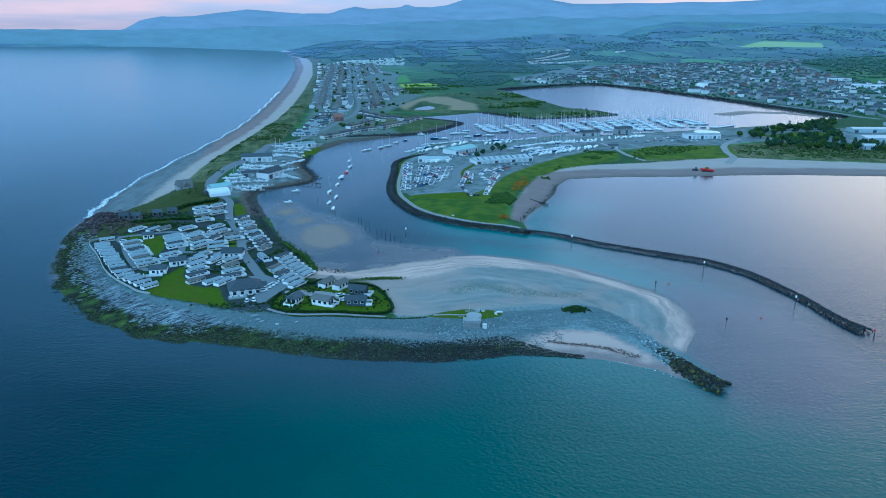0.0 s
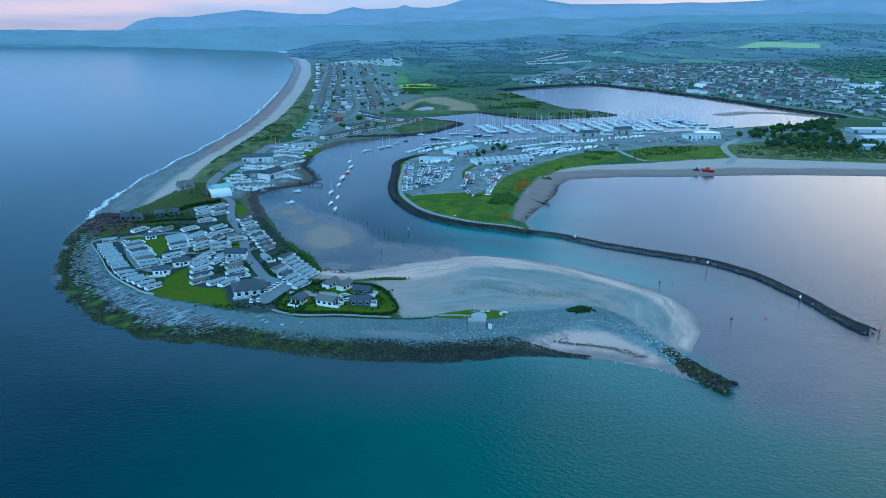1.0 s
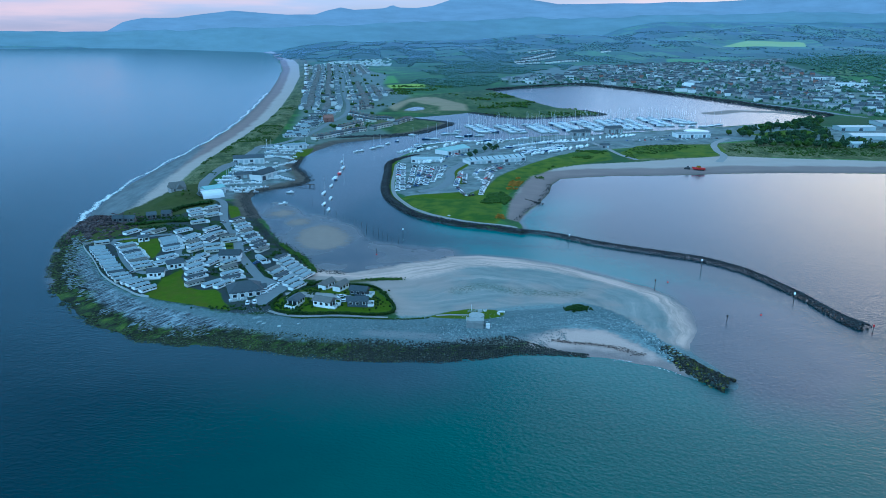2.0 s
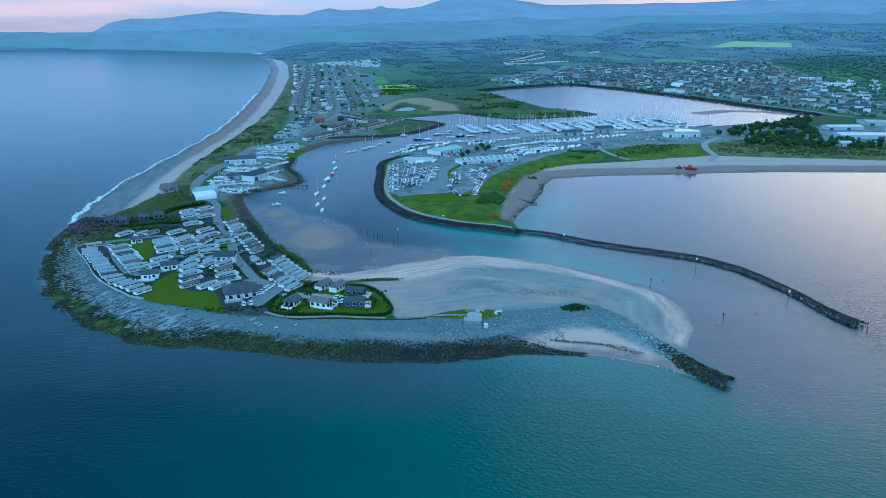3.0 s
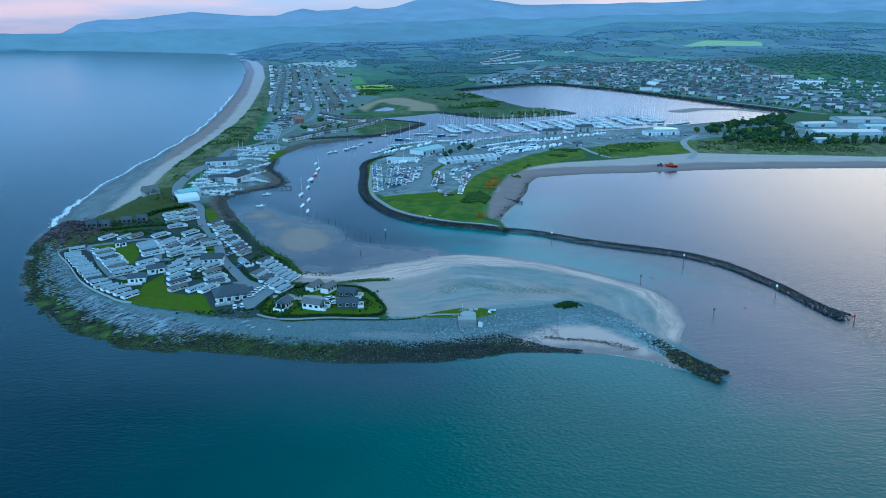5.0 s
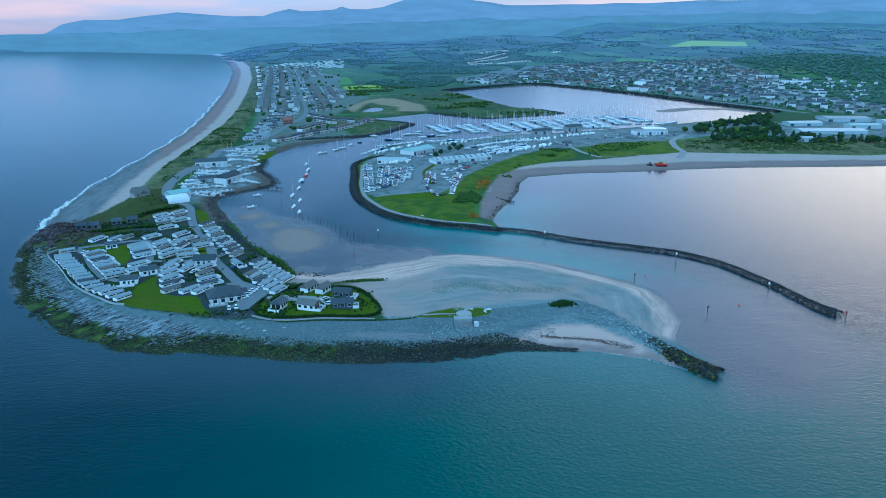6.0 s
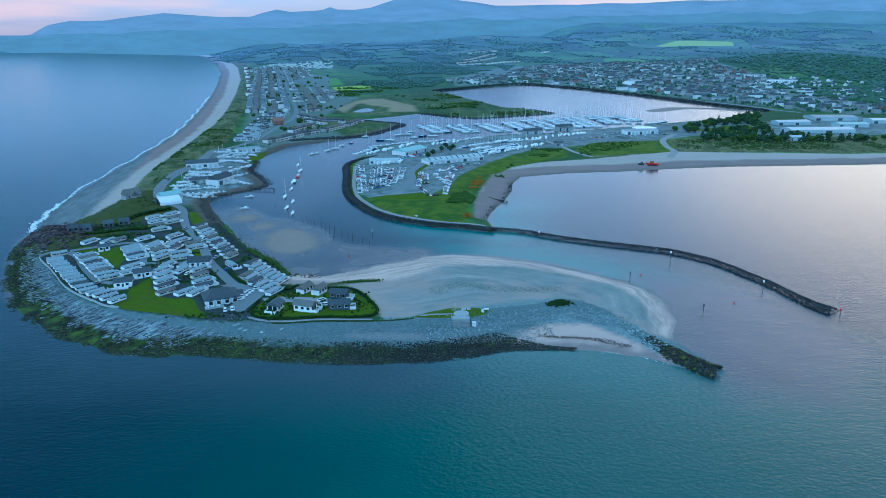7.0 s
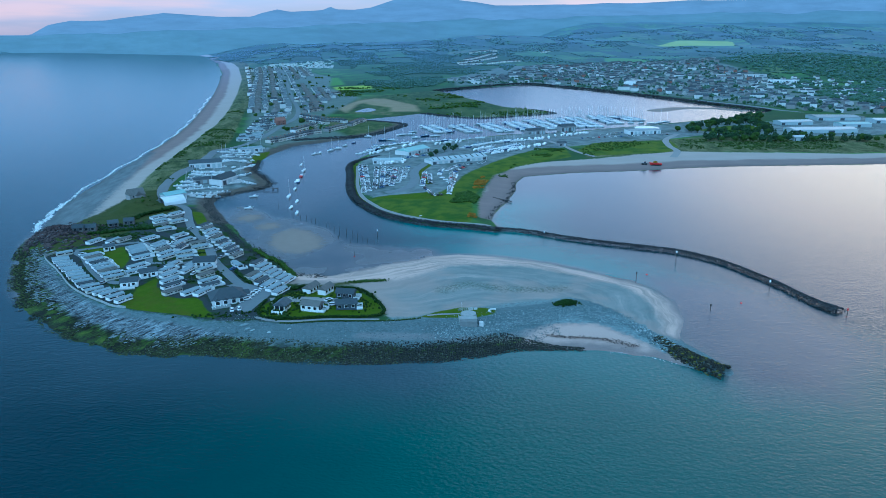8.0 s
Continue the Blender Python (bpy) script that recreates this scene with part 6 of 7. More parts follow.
# yachts ashore on the hard
_hard = []
for x0, y0, x1, y1, n in ((100, 692, 156, 738, 12), (108, 706, 157, 752, 11), (92, 736, 128, 770, 7), (130, 770, 190, 785, 10), (-16, 742, 6, 776, 6), (4, 790, 40, 800, 6), (60, 800, 130, 828, 10)):
    for i in range(n):
        u = i / (n - 1)
        _hard.append((x0 + (x1 - x0) * u, y0 + (y1 - y0) * u, _rng.uniform(-20, 40)))
_gz = grounds(_hard)
spread([yacht("white yacht standing ashore on the hard", GEL, 9), yacht("blue-hulled yacht standing ashore on the hard", NAVY, 9.5, WHITE), motorboat("white motor boat ashore on the hard", GEL, 7.5)],
       [(x, y, float(z) + .35, h) for (x, y, h), z in zip(_hard, _gz)], (3, 1, 3), 43)
# boats on moorings and in the yard
_moor = [(-70, 511, 75), (-74, 548, 80), (-70, 602, 70), (-72, 684, 80), (-65, 494, 85), (-100, 513, 20), (-101, 551, 10), (-62, 746, 40), (-57, 751, 30), (-45, 767, 40), (-20, 819, 35), (-38, 779, 20), (-67, 530, 80), (-71, 575, 75), (-68, 655, 75), (20, 470, 200), (-30, 800, 30)]
spread([motorboat("white motor boat on a mooring in the channel", GEL, 7), yacht("white yacht on a mooring in the channel", GEL, 8.5), motorboat("blue motor boat on a mooring", NAVY, 6)], [(x, y, 0.0, h) for x, y, h in _moor], (3, 2, 1), 44)
_f = motorboat("large teal-decked work boat moored in the channel", GEL, 12)
_f.matrix_basis = pose(-71, 606, 0.05, 0, 0, 80)
_f = motorboat("red-hulled fishing boat moored in the channel", RED_PAINT, 9)
_f.matrix_basis = pose(-69, 629, 0.05, 0, 0, 80)
_yard = []
for x0, y0, x1, y1, n in ((-161, 638, -132, 630, 9), (-160, 610, -132, 607, 9), (-164, 580, -146, 580, 6), (-152, 553, -122, 566, 8), (-122, 618, -114, 636, 4), (-158, 742, -118, 776, 11), (-158, 655, -150, 690, 5), (-157, 560, -152, 572, 3), (-140, 545, -128, 552, 3), (-160, 624, -136, 620, 8), (-162, 594, -150, 592, 4), (-152, 568, -130, 576, 6), (-120, 600, -106, 590, 5), (-150, 700, -122, 696, 8), (-150, 720, -124, 722, 7), (-146, 740, -122, 752, 7)):
    for i in range(n):
        u = i / (n - 1)
        _yard.append((x0 + (x1 - x0) * u + _rng.uniform(-.5, .5), y0 + (y1 - y0) * u + _rng.uniform(-.5, .5), _rng.choice((20, 200)) + _rng.uniform(-25, 25)))
_gz = grounds(_yard)
spread([motorboat("white motor boat on the boatyard hardstanding", GEL, 5.2), yacht("small white yacht on the boatyard hardstanding", GEL, 6), motorboat("grey motor boat under cover in the boatyard", SILVER, 4.8)], [(x, y, float(z) + .3, h) for (x, y, h), z in zip(_yard, _gz)], (4, 1, 2), 45)


# ---- cars ----
def car(label, paint, wheels=True):
    bm = bmesh.new()
    prof = ((-2.1, .35), (-2.1, .85), (-1.2, .95), (1.0, .95), (2.05, .75), (2.15, .35))
    for s in (-.86, .86):
        for x, z in prof:
            bm.verts.new((x, s, z))
    bm.verts.ensure_lookup_table()
    n = len(prof)
    bm.faces.new([bm.verts[i] for i in range(n)])
    bm.faces.new([bm.verts[n + i] for i in range(n - 1, -1, -1)])
    for i in range(n):
        bm.faces.new((bm.verts[i], bm.verts[n + i], bm.verts[n + (i + 1) % n], bm.verts[(i + 1) % n]))
    bmesh.ops.recalc_face_normals(bm, faces=bm.faces)
    box(bm, -1.45, -.5, 1.37, .6, .5, 1.44)
    c = tagged(part("car", bm, paint), label, "car", "parked cars")
    part("glasshouse", boxed(-1.75, -.78, .92, .9, .78, 1.38, inset=.28), GLASS, c)
    for x in ((-1.3, 1.3) if wheels else ()):
        for s in (-1, 1):
            bm = bmesh.new()
            rod(bm, (x, s * .70, .32), (x, s * .90, .32), .32, .32, 8)
            part("wheel", bm, RUBBER, c)
    return c


_cars = []
for x0, y0, x1, y1, n, hd in ((-16.5, 670, -16.5, 550, 40, 0), (-12, 660, -12.5, 552, 22, 0), (-2, 648, -8, 556, 26, 10), (4, 647, -2, 557, 26, 10), (14, 637, 6, 563, 22, 10), (20, 635, 12, 574, 18, 10), (38, 610, 30, 556, 20, 0), (30, 552, 34, 522, 10, 60), (35, 520, 46, 523, 5, 90), (47, 524, 61, 603, 26, -20), (48, 592, 55, 622, 7, 0), (62, 606, 79, 635, 8, -40), (54, 560, 50, 585, 7, 0), (9, 640, 2, 560, 22, 10), (26, 640, 18, 590, 10, 10), (41, 600, 37, 560, 12, 0), (50, 540, 64, 600, 18, -20), (58, 615, 72, 640, 8, -40), (20, 684, 50, 700, 9, 0), (70, 640, 100, 652, 9, 90), (210, 850, 260, 866, 10, 90), (130, 790, 190, 800, 12, 90), (270, 815, 320, 836, 10, 60), (300, 800, 350, 806, 9, 90), (240, 790, 290, 798, 8, 90), (30, 690, 45, 712, 5, 0)):
    for i in range(n):
        u = i / (n - 1)
        if _rng.random() < .86:
            _cars.append((x0 + (x1 - x0) * u + _rng.uniform(-.3, .3), y0 + (y1 - y0) * u, hd + _rng.uniform(-4, 4)))
_near = [(-74, 325, 30), (-75, 322, 30), (-76, 319, 30), (-77, 315.5, 30), (-71, 331, 40), (-69, 333, 40), (-79, 305, 100), (-82, 304, 100), (-49, 307, 20), (-40, 310, 40), (-38, 304, 10), (-107, 378, 30), (-133, 414, 60), (-150, 350, 60), (-170, 398, 50), (-90, 365, 60), (-122, 372, 20), (-131, 420, 60), (-143, 398, 50), (-153, 366, 55), (-161, 381, 55), (-176, 401, 50), (-113, 425, 60), (-104, 402, 62), (-99, 386, 60), (-128, 449, 60), (-111, 345, 30), (-108, 356, 70), (-72, 336, 30), (-81, 322, 30), (-138, 351, 15), (-118, 397, 40)]
for _set, _wh, _where, _sd in ((_cars, False, "on the marina hardstanding", 46), (_near, True, "in the caravan park", 47)):
    _gz = grounds(_set)
    spread([car("white car parked " + _where, WHITE, _wh), car("silver car parked " + _where, SILVER, _wh), car("dark car parked " + _where, BLACK_PAINT, _wh), car("blue car parked " + _where, BLUE_PAINT, _wh), car("red car parked " + _where, RED_PAINT, _wh)],
           [(x, y, float(z) + .12, h) for (x, y, h), z in zip(_set, _gz)], (8, 3.5, 2, 1.2, .4), _sd)



def boats_ashore(name, rows, label, seed, small=1.0):
    """Close-packed small boats on the quays in one mesh: pointed hull, deckhouse and a bare mast."""
    rng = random.Random(seed)
    vs, fs = [], []
    for x0, y0, x1, y1, n, hd in rows:
        for i in range(n):
            u = (i + rng.uniform(.2, .8)) / n
            x, y, an, l = x0 + (x1 - x0) * u + rng.uniform(-2, 2), y0 + (y1 - y0) * u + rng.uniform(-3, 3), radians(hd + rng.uniform(-25, 25)), rng.uniform(6, 10) * small
            z, c, q, w = ground(x, y) + .1, math.cos(an), math.sin(an), l * .16
            b = len(vs)
            pts = [(-l / 2, -w * .6, .2), (-l / 2, w * .6, .2), (l * .3, w * .5, .2), (l * .3, -w * .5, .2), (-l / 2, -w, 1.9), (-l / 2, w, 1.9), (l * .2, w, 1.9), (l * .2, -w, 1.9), (l * .55, 0, 2.2),
                   (-l * .2, -w * .6, 1.9), (-l * .2, w * .6, 1.9), (l * .15, w * .5, 1.9), (l * .15, -w * .5, 1.9), (-l * .15, -w * .5, 2.8), (-l * .15, w * .5, 2.8), (l * .08, w * .4, 2.7), (l * .08, -w * .4, 2.7)]
            faces = [(0, 3, 7, 4), (1, 5, 6, 2), (0, 4, 5, 1), (3, 8, 7), (2, 6, 8), (3, 2, 8), (4, 7, 8, 6, 5), (9, 12, 16, 13), (10, 14, 15, 11), (13, 16, 15, 14), (12, 11, 15, 16), (9, 13, 14, 10), (0, 1, 2, 3)]
            if rng.random() < .5:
                k, h = len(pts), l * 1.15
                pts += [(-.07, -.07, 2), (.07, -.07, 2), (0, .08, 2), (-.05, -.05, h), (.05, -.05, h), (0, .06, h)]
                faces += [(k, k + 1, k + 4, k + 3), (k + 1, k + 2, k + 5, k + 4), (k + 2, k, k + 3, k + 5)]
            vs += [(x + px * c - py * q, y + px * q + py * c, z + pz * small) for px, py, pz in pts]
            fs += [tuple(b + j for j in f) for f in faces]
    me = sheet_mesh(name, vs, fs)
    me.materials.append(GEL)
    return tagged(new(name, me), label, "boats", kind="stuff")


boats_ashore("boats_ashore", [(-6, 738, 22, 754, 8, 60), (28, 761, 52, 786, 7, 60), (1, 664, 26, 666, 7, 80), (100, 716, 122, 738, 7, 40), (116, 694, 186, 752, 18, 60), (140, 776, 204, 798, 12, 70), (215, 812, 262, 836, 9, 60), (66, 770, 100, 790, 7, 60)], "white boats laid up close together on the quays", 77)
boats_ashore("boats_in_yard", [(-160, 546, -128, 556, 9, 20), (-161, 566, -148, 600, 8, 200), (-146, 590, -116, 596, 7, 15), (-160, 632, -134, 640, 7, 20), (-130, 640, -116, 690, 8, 30), (-156, 664, -132, 668, 6, 20), (-152, 690, -118, 706, 9, 200), (-150, 730, -114, 742, 8, 20), (-150, 760, -120, 776, 8, 15)], "white boats laid up close together in the boatyard", 78, 0.62)


# ---- sheds and marina buildings ----
def shed(name, label, x, y, l, w, h, head, wall, roof, rise=1.6, bays=5, skylights=0):
    c = thing(name, label, "building", "", x, y, ground(x, y), head)
    bm = boxed(-l / 2, -w / 2, -1, l / 2, w / 2, h)
    gable_ends(bm, l, w, h, rise)
    part("wall", bm, wall, c)
    r = part("roof", gable(-l / 2, -w / 2, l / 2, w / 2, h + .02, rise, .35), roof, c)
    for i in range(bays):
        xx = -l / 2 + l * (i + .5) / bays
        part("door", boxed(xx - l / bays * .3, -w / 2 - .06, 0, xx + l / bays * .3, -w / 2 + .02, h * .72), METAL_ROOF if i % 3 else ROOF_GREY, c)
    for i in range(skylights):
        xx = -l / 2 + l * (i + .5) / skylights
        bm = bmesh.new()
        k = rise / (w / 2 + .35)
        v = [bm.verts.new(p) for p in ((xx - .5, -w * .42, h + .1 + rise - k * w * .42), (xx + .5, -w * .42, h + .1 + rise - k * w * .42), (xx + .5, -w * .06, h + .1 + rise - k * w * .06), (xx - .5, -w * .06, h + .1 + rise - k * w * .06))]
        f = bm.faces.new(v)
        bmesh.ops.solidify(bm, geom=[f], thickness=.06)
        part("skylight", bm, GLASS, r)
    return c


shed("boat_shed", "long low white shed with a pale ribbed roof", 74, 664, 60, 15, 3.2, 21, RENDER_W, METAL_ROOF, 2.2, 10, 10)
shed("workshop", "low pale workshop with a metal roof", 9, 672, 27, 12, 3, -4, RENDER_W, METAL_ROOF, 1.4, 6)
shed("marina_hall", "large marina hall with a pale green roof", 38, 722, 34, 18, 4.2, 45, RENDER_W, GREEN_ROOF, 2.4, 7)
shed("marina_office", "dark two-storey marina office by the pontoons", 252, 888, 22, 10, 7, 20, RENDER_G, SLATE, 2.6, 6)
shed("harbour_office", "grey harbour office with a slate roof", 202, 856, 24, 9, 5, 15, RENDER_G, SLATE, 2.4, 6)
shed("gatehouse", "small dark-doored building beside the dune track", 201, 742, 9, 7, 3.2, 10, RENDER_G, ROOF_GREY, 1.6, 2)
shed("sailing_academy", "low white sailing centre with a flat pale roof", 326, 822, 40, 16, 5, 4, RENDER_W, ROOF_PALE, 0.8, 8)
_c = thing("events_hall", "low round hall with a shallow white domed roof", "building", "", 340, 842, ground(340, 842), 0)
bm = bmesh.new()
rod(bm, (0, 0, -1), (0, 0, 4.5), 14, 14, 28)
part("wall", bm, RENDER_W, _c)
bm = bmesh.new()
rod(bm, (0, 0, 4.52), (0, 0, 5.2), 15, 11, 28)
rod(bm, (0, 0, 5.2), (0, 0, 5.9), 11, 2, 28)
part("roof", bm, GEL, _c)
# marquee and sheds in the boatyard
_c = thing("marquee", "white tented boat shelter with a rounded roof", "tent", "", -156, 527, ground(-156, 527), 35)
bm = bmesh.new()
for i in range(9):
    a0, a1 = math.pi * i / 9, math.pi * (i + 1) / 9
    v = [bm.verts.new(p) for p in ((-8, -6.5 * math.cos(a0), 5.2 * math.sin(a0) ** .8), (8, -6.5 * math.cos(a0), 5.2 * math.sin(a0) ** .8), (8, -6.5 * math.cos(a1), 5.2 * abs(math.sin(a1)) ** .8), (-8, -6.5 * math.cos(a1), 5.2 * abs(math.sin(a1)) ** .8))]
    bm.faces.new(v)
bmesh.ops.remove_doubles(bm, verts=bm.verts, dist=.01)
bmesh.ops.holes_fill(bm, edges=bm.edges)
bmesh.ops.recalc_face_normals(bm, faces=bm.faces)
part("canopy", bm, GEL, _c)
part("door", boxed(-8.1, -2, 0, -7.95, 2, 3.4), ROOF_GREY, _c)
shed("yard_shed", "blue-green roofed shed behind the tented shelter", -158, 541, 16, 10, 4.5, 40, RENDER_W, GREEN_ROOF, 1.8, 3)
shed("yard_shed", "dark-roofed boatbuilding shed with a white gable", -130, 596, 22, 12, 5, 65, RENDER_W, SLATE, 3.0, 3)
shed("yard_shed", "long dark-roofed store in the boatyard", -157, 668, 28, 14, 5, 12, RENDER_W, SLATE, 2.4, 6)
shed("yard_shed", "low grey store in the boatyard", -146, 596, 16, 8, 3.5, 25, RENDER_G, ROOF_GREY, 1.4, 3)
shed("yard_shed", "pale low workshop in the boatyard", -128, 760, 24, 9, 4, 30, RENDER_W, ROOF_PALE, 1.4, 5)
# jetty
_c = thing("jetty", "narrow timber jetty on dark piles", "jetty", "", -98, 578, 0, -20)
part("walkway", boxed(-8, -.9, 1.6, 14, .9, 1.85), TIMBER, _c)
for i in range(6):
    for s in (-1, 1):
        bm = bmesh.new()
        rod(bm, (-6 + i * 4, s * .9, -1.5), (-6 + i * 4, s * .9, 2.3), .18, .16, 6)
        part("pile", bm, TIMBER, _c)
# lifeboat and tractor on the beach
_c = thing("lifeboat", "orange-red lifeboat on a launching carriage", "boat", "", 258, 630, ground(258, 630) + .9, 160)
part("hull", hull(12, 4.0, 1.7), RED_PAINT, _c)
part("wheelhouse", boxed(-2, -1.2, 1.6, 2, 1.2, 3.2, inset=.3), BLOOM, _c)
part("carriage", boxed(-5, -1.3, -.9, 4, 1.3, -.3), BLACK_PAINT, _c)
_c = thing("tractor", "dark launching tractor on the beach", "tractor", "", 249, 634, ground(249, 634), 160)
part("body", boxed(-2.4, -1.2, .5, 2.4, 1.2, 1.9, bevel=.1), BLACK_PAINT, _c)
part("cab", boxed(-1.6, -1, 1.9, .6, 1, 3.1, inset=.15), GLASS, _c)
for s in (-1, 1):
    part("track", boxed(-2.6, s * 1.3 - .3, 0, 2.6, s * 1.3 + .3, 1.0, bevel=.15), RUBBER, _c)


# ---- South Beach houses ----
def along(x0, y0, x1, y1, gap):
    l = math.hypot(x1 - x0, y1 - y0)
    n = max(1, round(l / gap))
    an = math.degrees(math.atan2(y1 - y0, x1 - x0))
    return [(x0 + (x1 - x0) * (i + .5) / n, y0 + (y1 - y0) * (i + .5) / n, an) for i in range(n)]


T = dict(group="houses behind the beach")
terrace = [house("terraced_house", "white terraced house with a slate roof", "house", RENDER_W, SLATE, 6.6, 7.5, 3.6, 2.0, both=False, **T), house("terraced_house", "grey rendered terraced house with a slate roof", "house", RENDER_G, SLATE, 6.6, 7.5, 3.6, 2.0, both=False, **T), house("terraced_house", "cream terraced house with a grey roof", "house", CREAM, BROWN_ROOF, 6.6, 7.5, 3.5, 2.0, both=False, **T)]
chalet = [house("chalet", "low white holiday chalet with a grey roof in a terrace", "house", RENDER_W, ROOF_PALE, 6.6, 7, 2.6, 1.3, floors=1, chimney=False, both=False, **T), house("chalet", "low white holiday chalet with a slate roof in a terrace", "house", RENDER_W, SLATE, 6.6, 7, 2.6, 1.4, floors=1, chimney=False, both=False, **T)]
_pl = []
for x0, y0, x1, y1 in ((-151, 827, -126, 838), (-151, 858, -127, 870), (-148.5, 894, -124, 908.5), (-149, 939.5, -121, 960), (-149, 994, -119, 1011), (-147, 1032.5, -113, 1053), (-144.5, 1075, -110, 1097), (-150, 842, -127, 853), (-149, 916, -122, 933), (-149, 966, -120, 985)):
    _pl += along(x0, y0, x1, y1, 7.2)
_gz = grounds(_pl)
spread(chalet, [(x, y, float(z), h) for (x, y, h), z in zip(_pl, _gz)], (3, 2), 50)
_pl = []
for x0, y0, x1, y1 in ((-91.5, 1059, -66, 1030), (-66, 1030, -28, 976.5), (-115.5, 813.6, -74, 871), (-93, 889, -68, 939), (-53, 895.5, -30, 931), (-24, 942.5, -3, 1003), (-88, 1010, -52, 962), (-74, 871, -60, 884), (-112, 1288, -73, 1398), (-71, 1424, -37, 1474), (-90, 1120, -64, 1165), (-96, 1190, -70, 1250)):
    _pl += along(x0, y0, x1, y1, 7.2)
_gz = grounds(_pl)
spread(terrace, [(x, y, float(z), h) for (x, y, h), z in zip(_pl, _gz)], (3, 3, 2), 51)
villa = [house("guest_house", "tall white seafront guest house with a slate roof", "house", RENDER_W, SLATE, 11, 9, 7, 3.0, floors=2, windows=3, both=False, **T), house("detached_house", "white detached house with a slate roof", "house", RENDER_W, SLATE, 8, 6.5, 4.2, 2.2, both=False, **T), house("detached_house", "grey detached house with a slate roof", "house", RENDER_G, SLATE, 8, 6.5, 4.2, 2.2, both=False, **T)]
_pl = [(-164, 1270, 8), (-150, 1275, 8), (-139, 1290, 8), (-183, 1421, 8), (-160, 1432, 8), (-148, 1425, 8), (-195, 1343, 75), (-203, 1400, 75), (-211, 1465, 75), (-220, 1550, 75), (-231, 1638, 75), (-243, 1730, 75), (-257, 1832, 75), (-272, 1950, 75), (-291, 2098, 75), (-310, 2230, 75), (-329, 2373, 75)]
# streets of small houses that run with the long road
for _k in range(-5, 6):
    for _i in range(110):
        y = 1130 + _i * 13.5
        x = float(np.interp(y, [1050, 1174, 1379, 1676, 2121, 2500], [-99, -103, -126, -154, -197, -241])) + _k * 21 + (7 if _k >= 0 else -3) + _rng.uniform(-1.5, 1.5)
        west_lim = np.interp(y, [1130, 1500, 2000, 2650], [-165, -215, -270, -350])
        if west_lim < x < np.interp(y, [1130, 1400, 1500, 1650, 1900, 2300, 2650], [-115, -60, -60, -150, -165, -60, -120]) and _rng.random() < .62 and all((x - p[0]) ** 2 + (y - p[1]) ** 2 > 80 for p in _pl):
            _pl.append((x, y, 96 + _rng.uniform(-3, 3)))
_front, _pl = _pl[:17], _pl[17:]
_rng.shuffle(_pl)
_pl = _front + _pl
_pl = _pl[:56]
_gz = grounds(_pl)
spread(villa, [(x, y, float(z), h) for (x, y, h), z in zip(_pl, _gz)], (1.6, 4, 1), 52)
_h = house("brick_house", "large red brick house with a tiled roof among chalets", "house", BRICK_W, BRICK_W, 12, 12, 6, 3.5, windows=2)
_h.matrix_basis = pose(-114, 968, ground(-114, 968), 0, 0, 20)

# ---- the town ----
T = dict(group="houses of the town")
town = [house("town_house", "white rendered town house with a slate roof", "house", RENDER_W, SLATE, 9, 8, 6, 2.8, windows=0, chimney=False, **T), house("town_house", "grey town house with a slate roof", "house", RENDER_G, SLATE, 12, 9, 6.5, 3, windows=0, chimney=False, **T), house("town_house", "brick town house with a slate roof", "house", BRICK_W, SLATE, 10, 8, 6, 2.8, windows=0, **T),
        house("town_house", "long pale terrace with a slate roof", "house", RENDER_W, SLATE, 24, 8, 6, 2.8, windows=0, **T), house("shop_block", "pale flat-roofed block in the town", "building", RENDER_W, ROOF_PALE, 22, 14, 6, .8, windows=0, chimney=False, **T)]
TOWN = [(215, 1730), (300, 1680), (420, 1740), (500, 1625), (530, 1550), (590, 1400), (625, 1250), (665, 1120), (700, 990), (790, 960), (860, 1080), (800, 1250), (860, 1500), (1000, 1640), (1010, 1900), (1120, 2150), (1080, 2420), (800, 2480), (600, 2380), (420, 2000), (240, 1850)]
_cand = np.array([(_rng.uniform(200, 1150), _rng.uniform(950, 2500)) for _ in range(9000)])
_in = sdf(TOWN, _cand[:, 0], _cand[:, 1]) > 6
_pl = []
for x, y in _cand[_in]:
    if all((x - p[0]) ** 2 + (y - p[1]) ** 2 > 430 for p in _pl) and len(_pl) < 290 and vnoise(np.array([x]), np.array([y]), 90, 4)[0] > .22:
        _pl.append((float(x), float(y), 65 * float(vnoise(np.array([x]), np.array([y]), 300, 5)[0]) + _rng.choice((0, 0, 90)) - 40))
_gz = grounds(_pl)
spread(town, [(x, y, float(z), h) for (x, y, h), z in zip(_pl, _gz)], (2.4, 4.5, 1.8, 1.0, .6), 53)
T = dict(group="houses on the hill road")
_pl = []
for x0, y0, x1, y1 in ((383, 2627, 575, 2842), (430, 2760, 590, 2950), (480, 2560, 620, 2640), (809, 3050, 860, 3080), (380, 2560, 470, 2600), (500, 3050, 640, 3150)):
    _pl += along(x0, y0, x1, y1, 17)
_gz = grounds(_pl)
spread([house("hill_house", "white house with a slate roof on the far hill road", "house", RENDER_W, SLATE, 12, 8, 5.5, 2.6, windows=0, **T)], [(x, y, float(z), h + _rng.uniform(-15, 15)) for (x, y, h), z in zip(_pl, _gz)], None, 54)
shed("supermarket", "large white flat-roofed store by the inner harbour", 640, 1614, 55, 24, 9, 50, GEL, ROOF_PALE, 1.0, 6)
shed("school", "long white school block on the wooded slope", 965, 1545, 60, 14, 9, -25, GEL, ROOF_PALE, 1.0, 10)
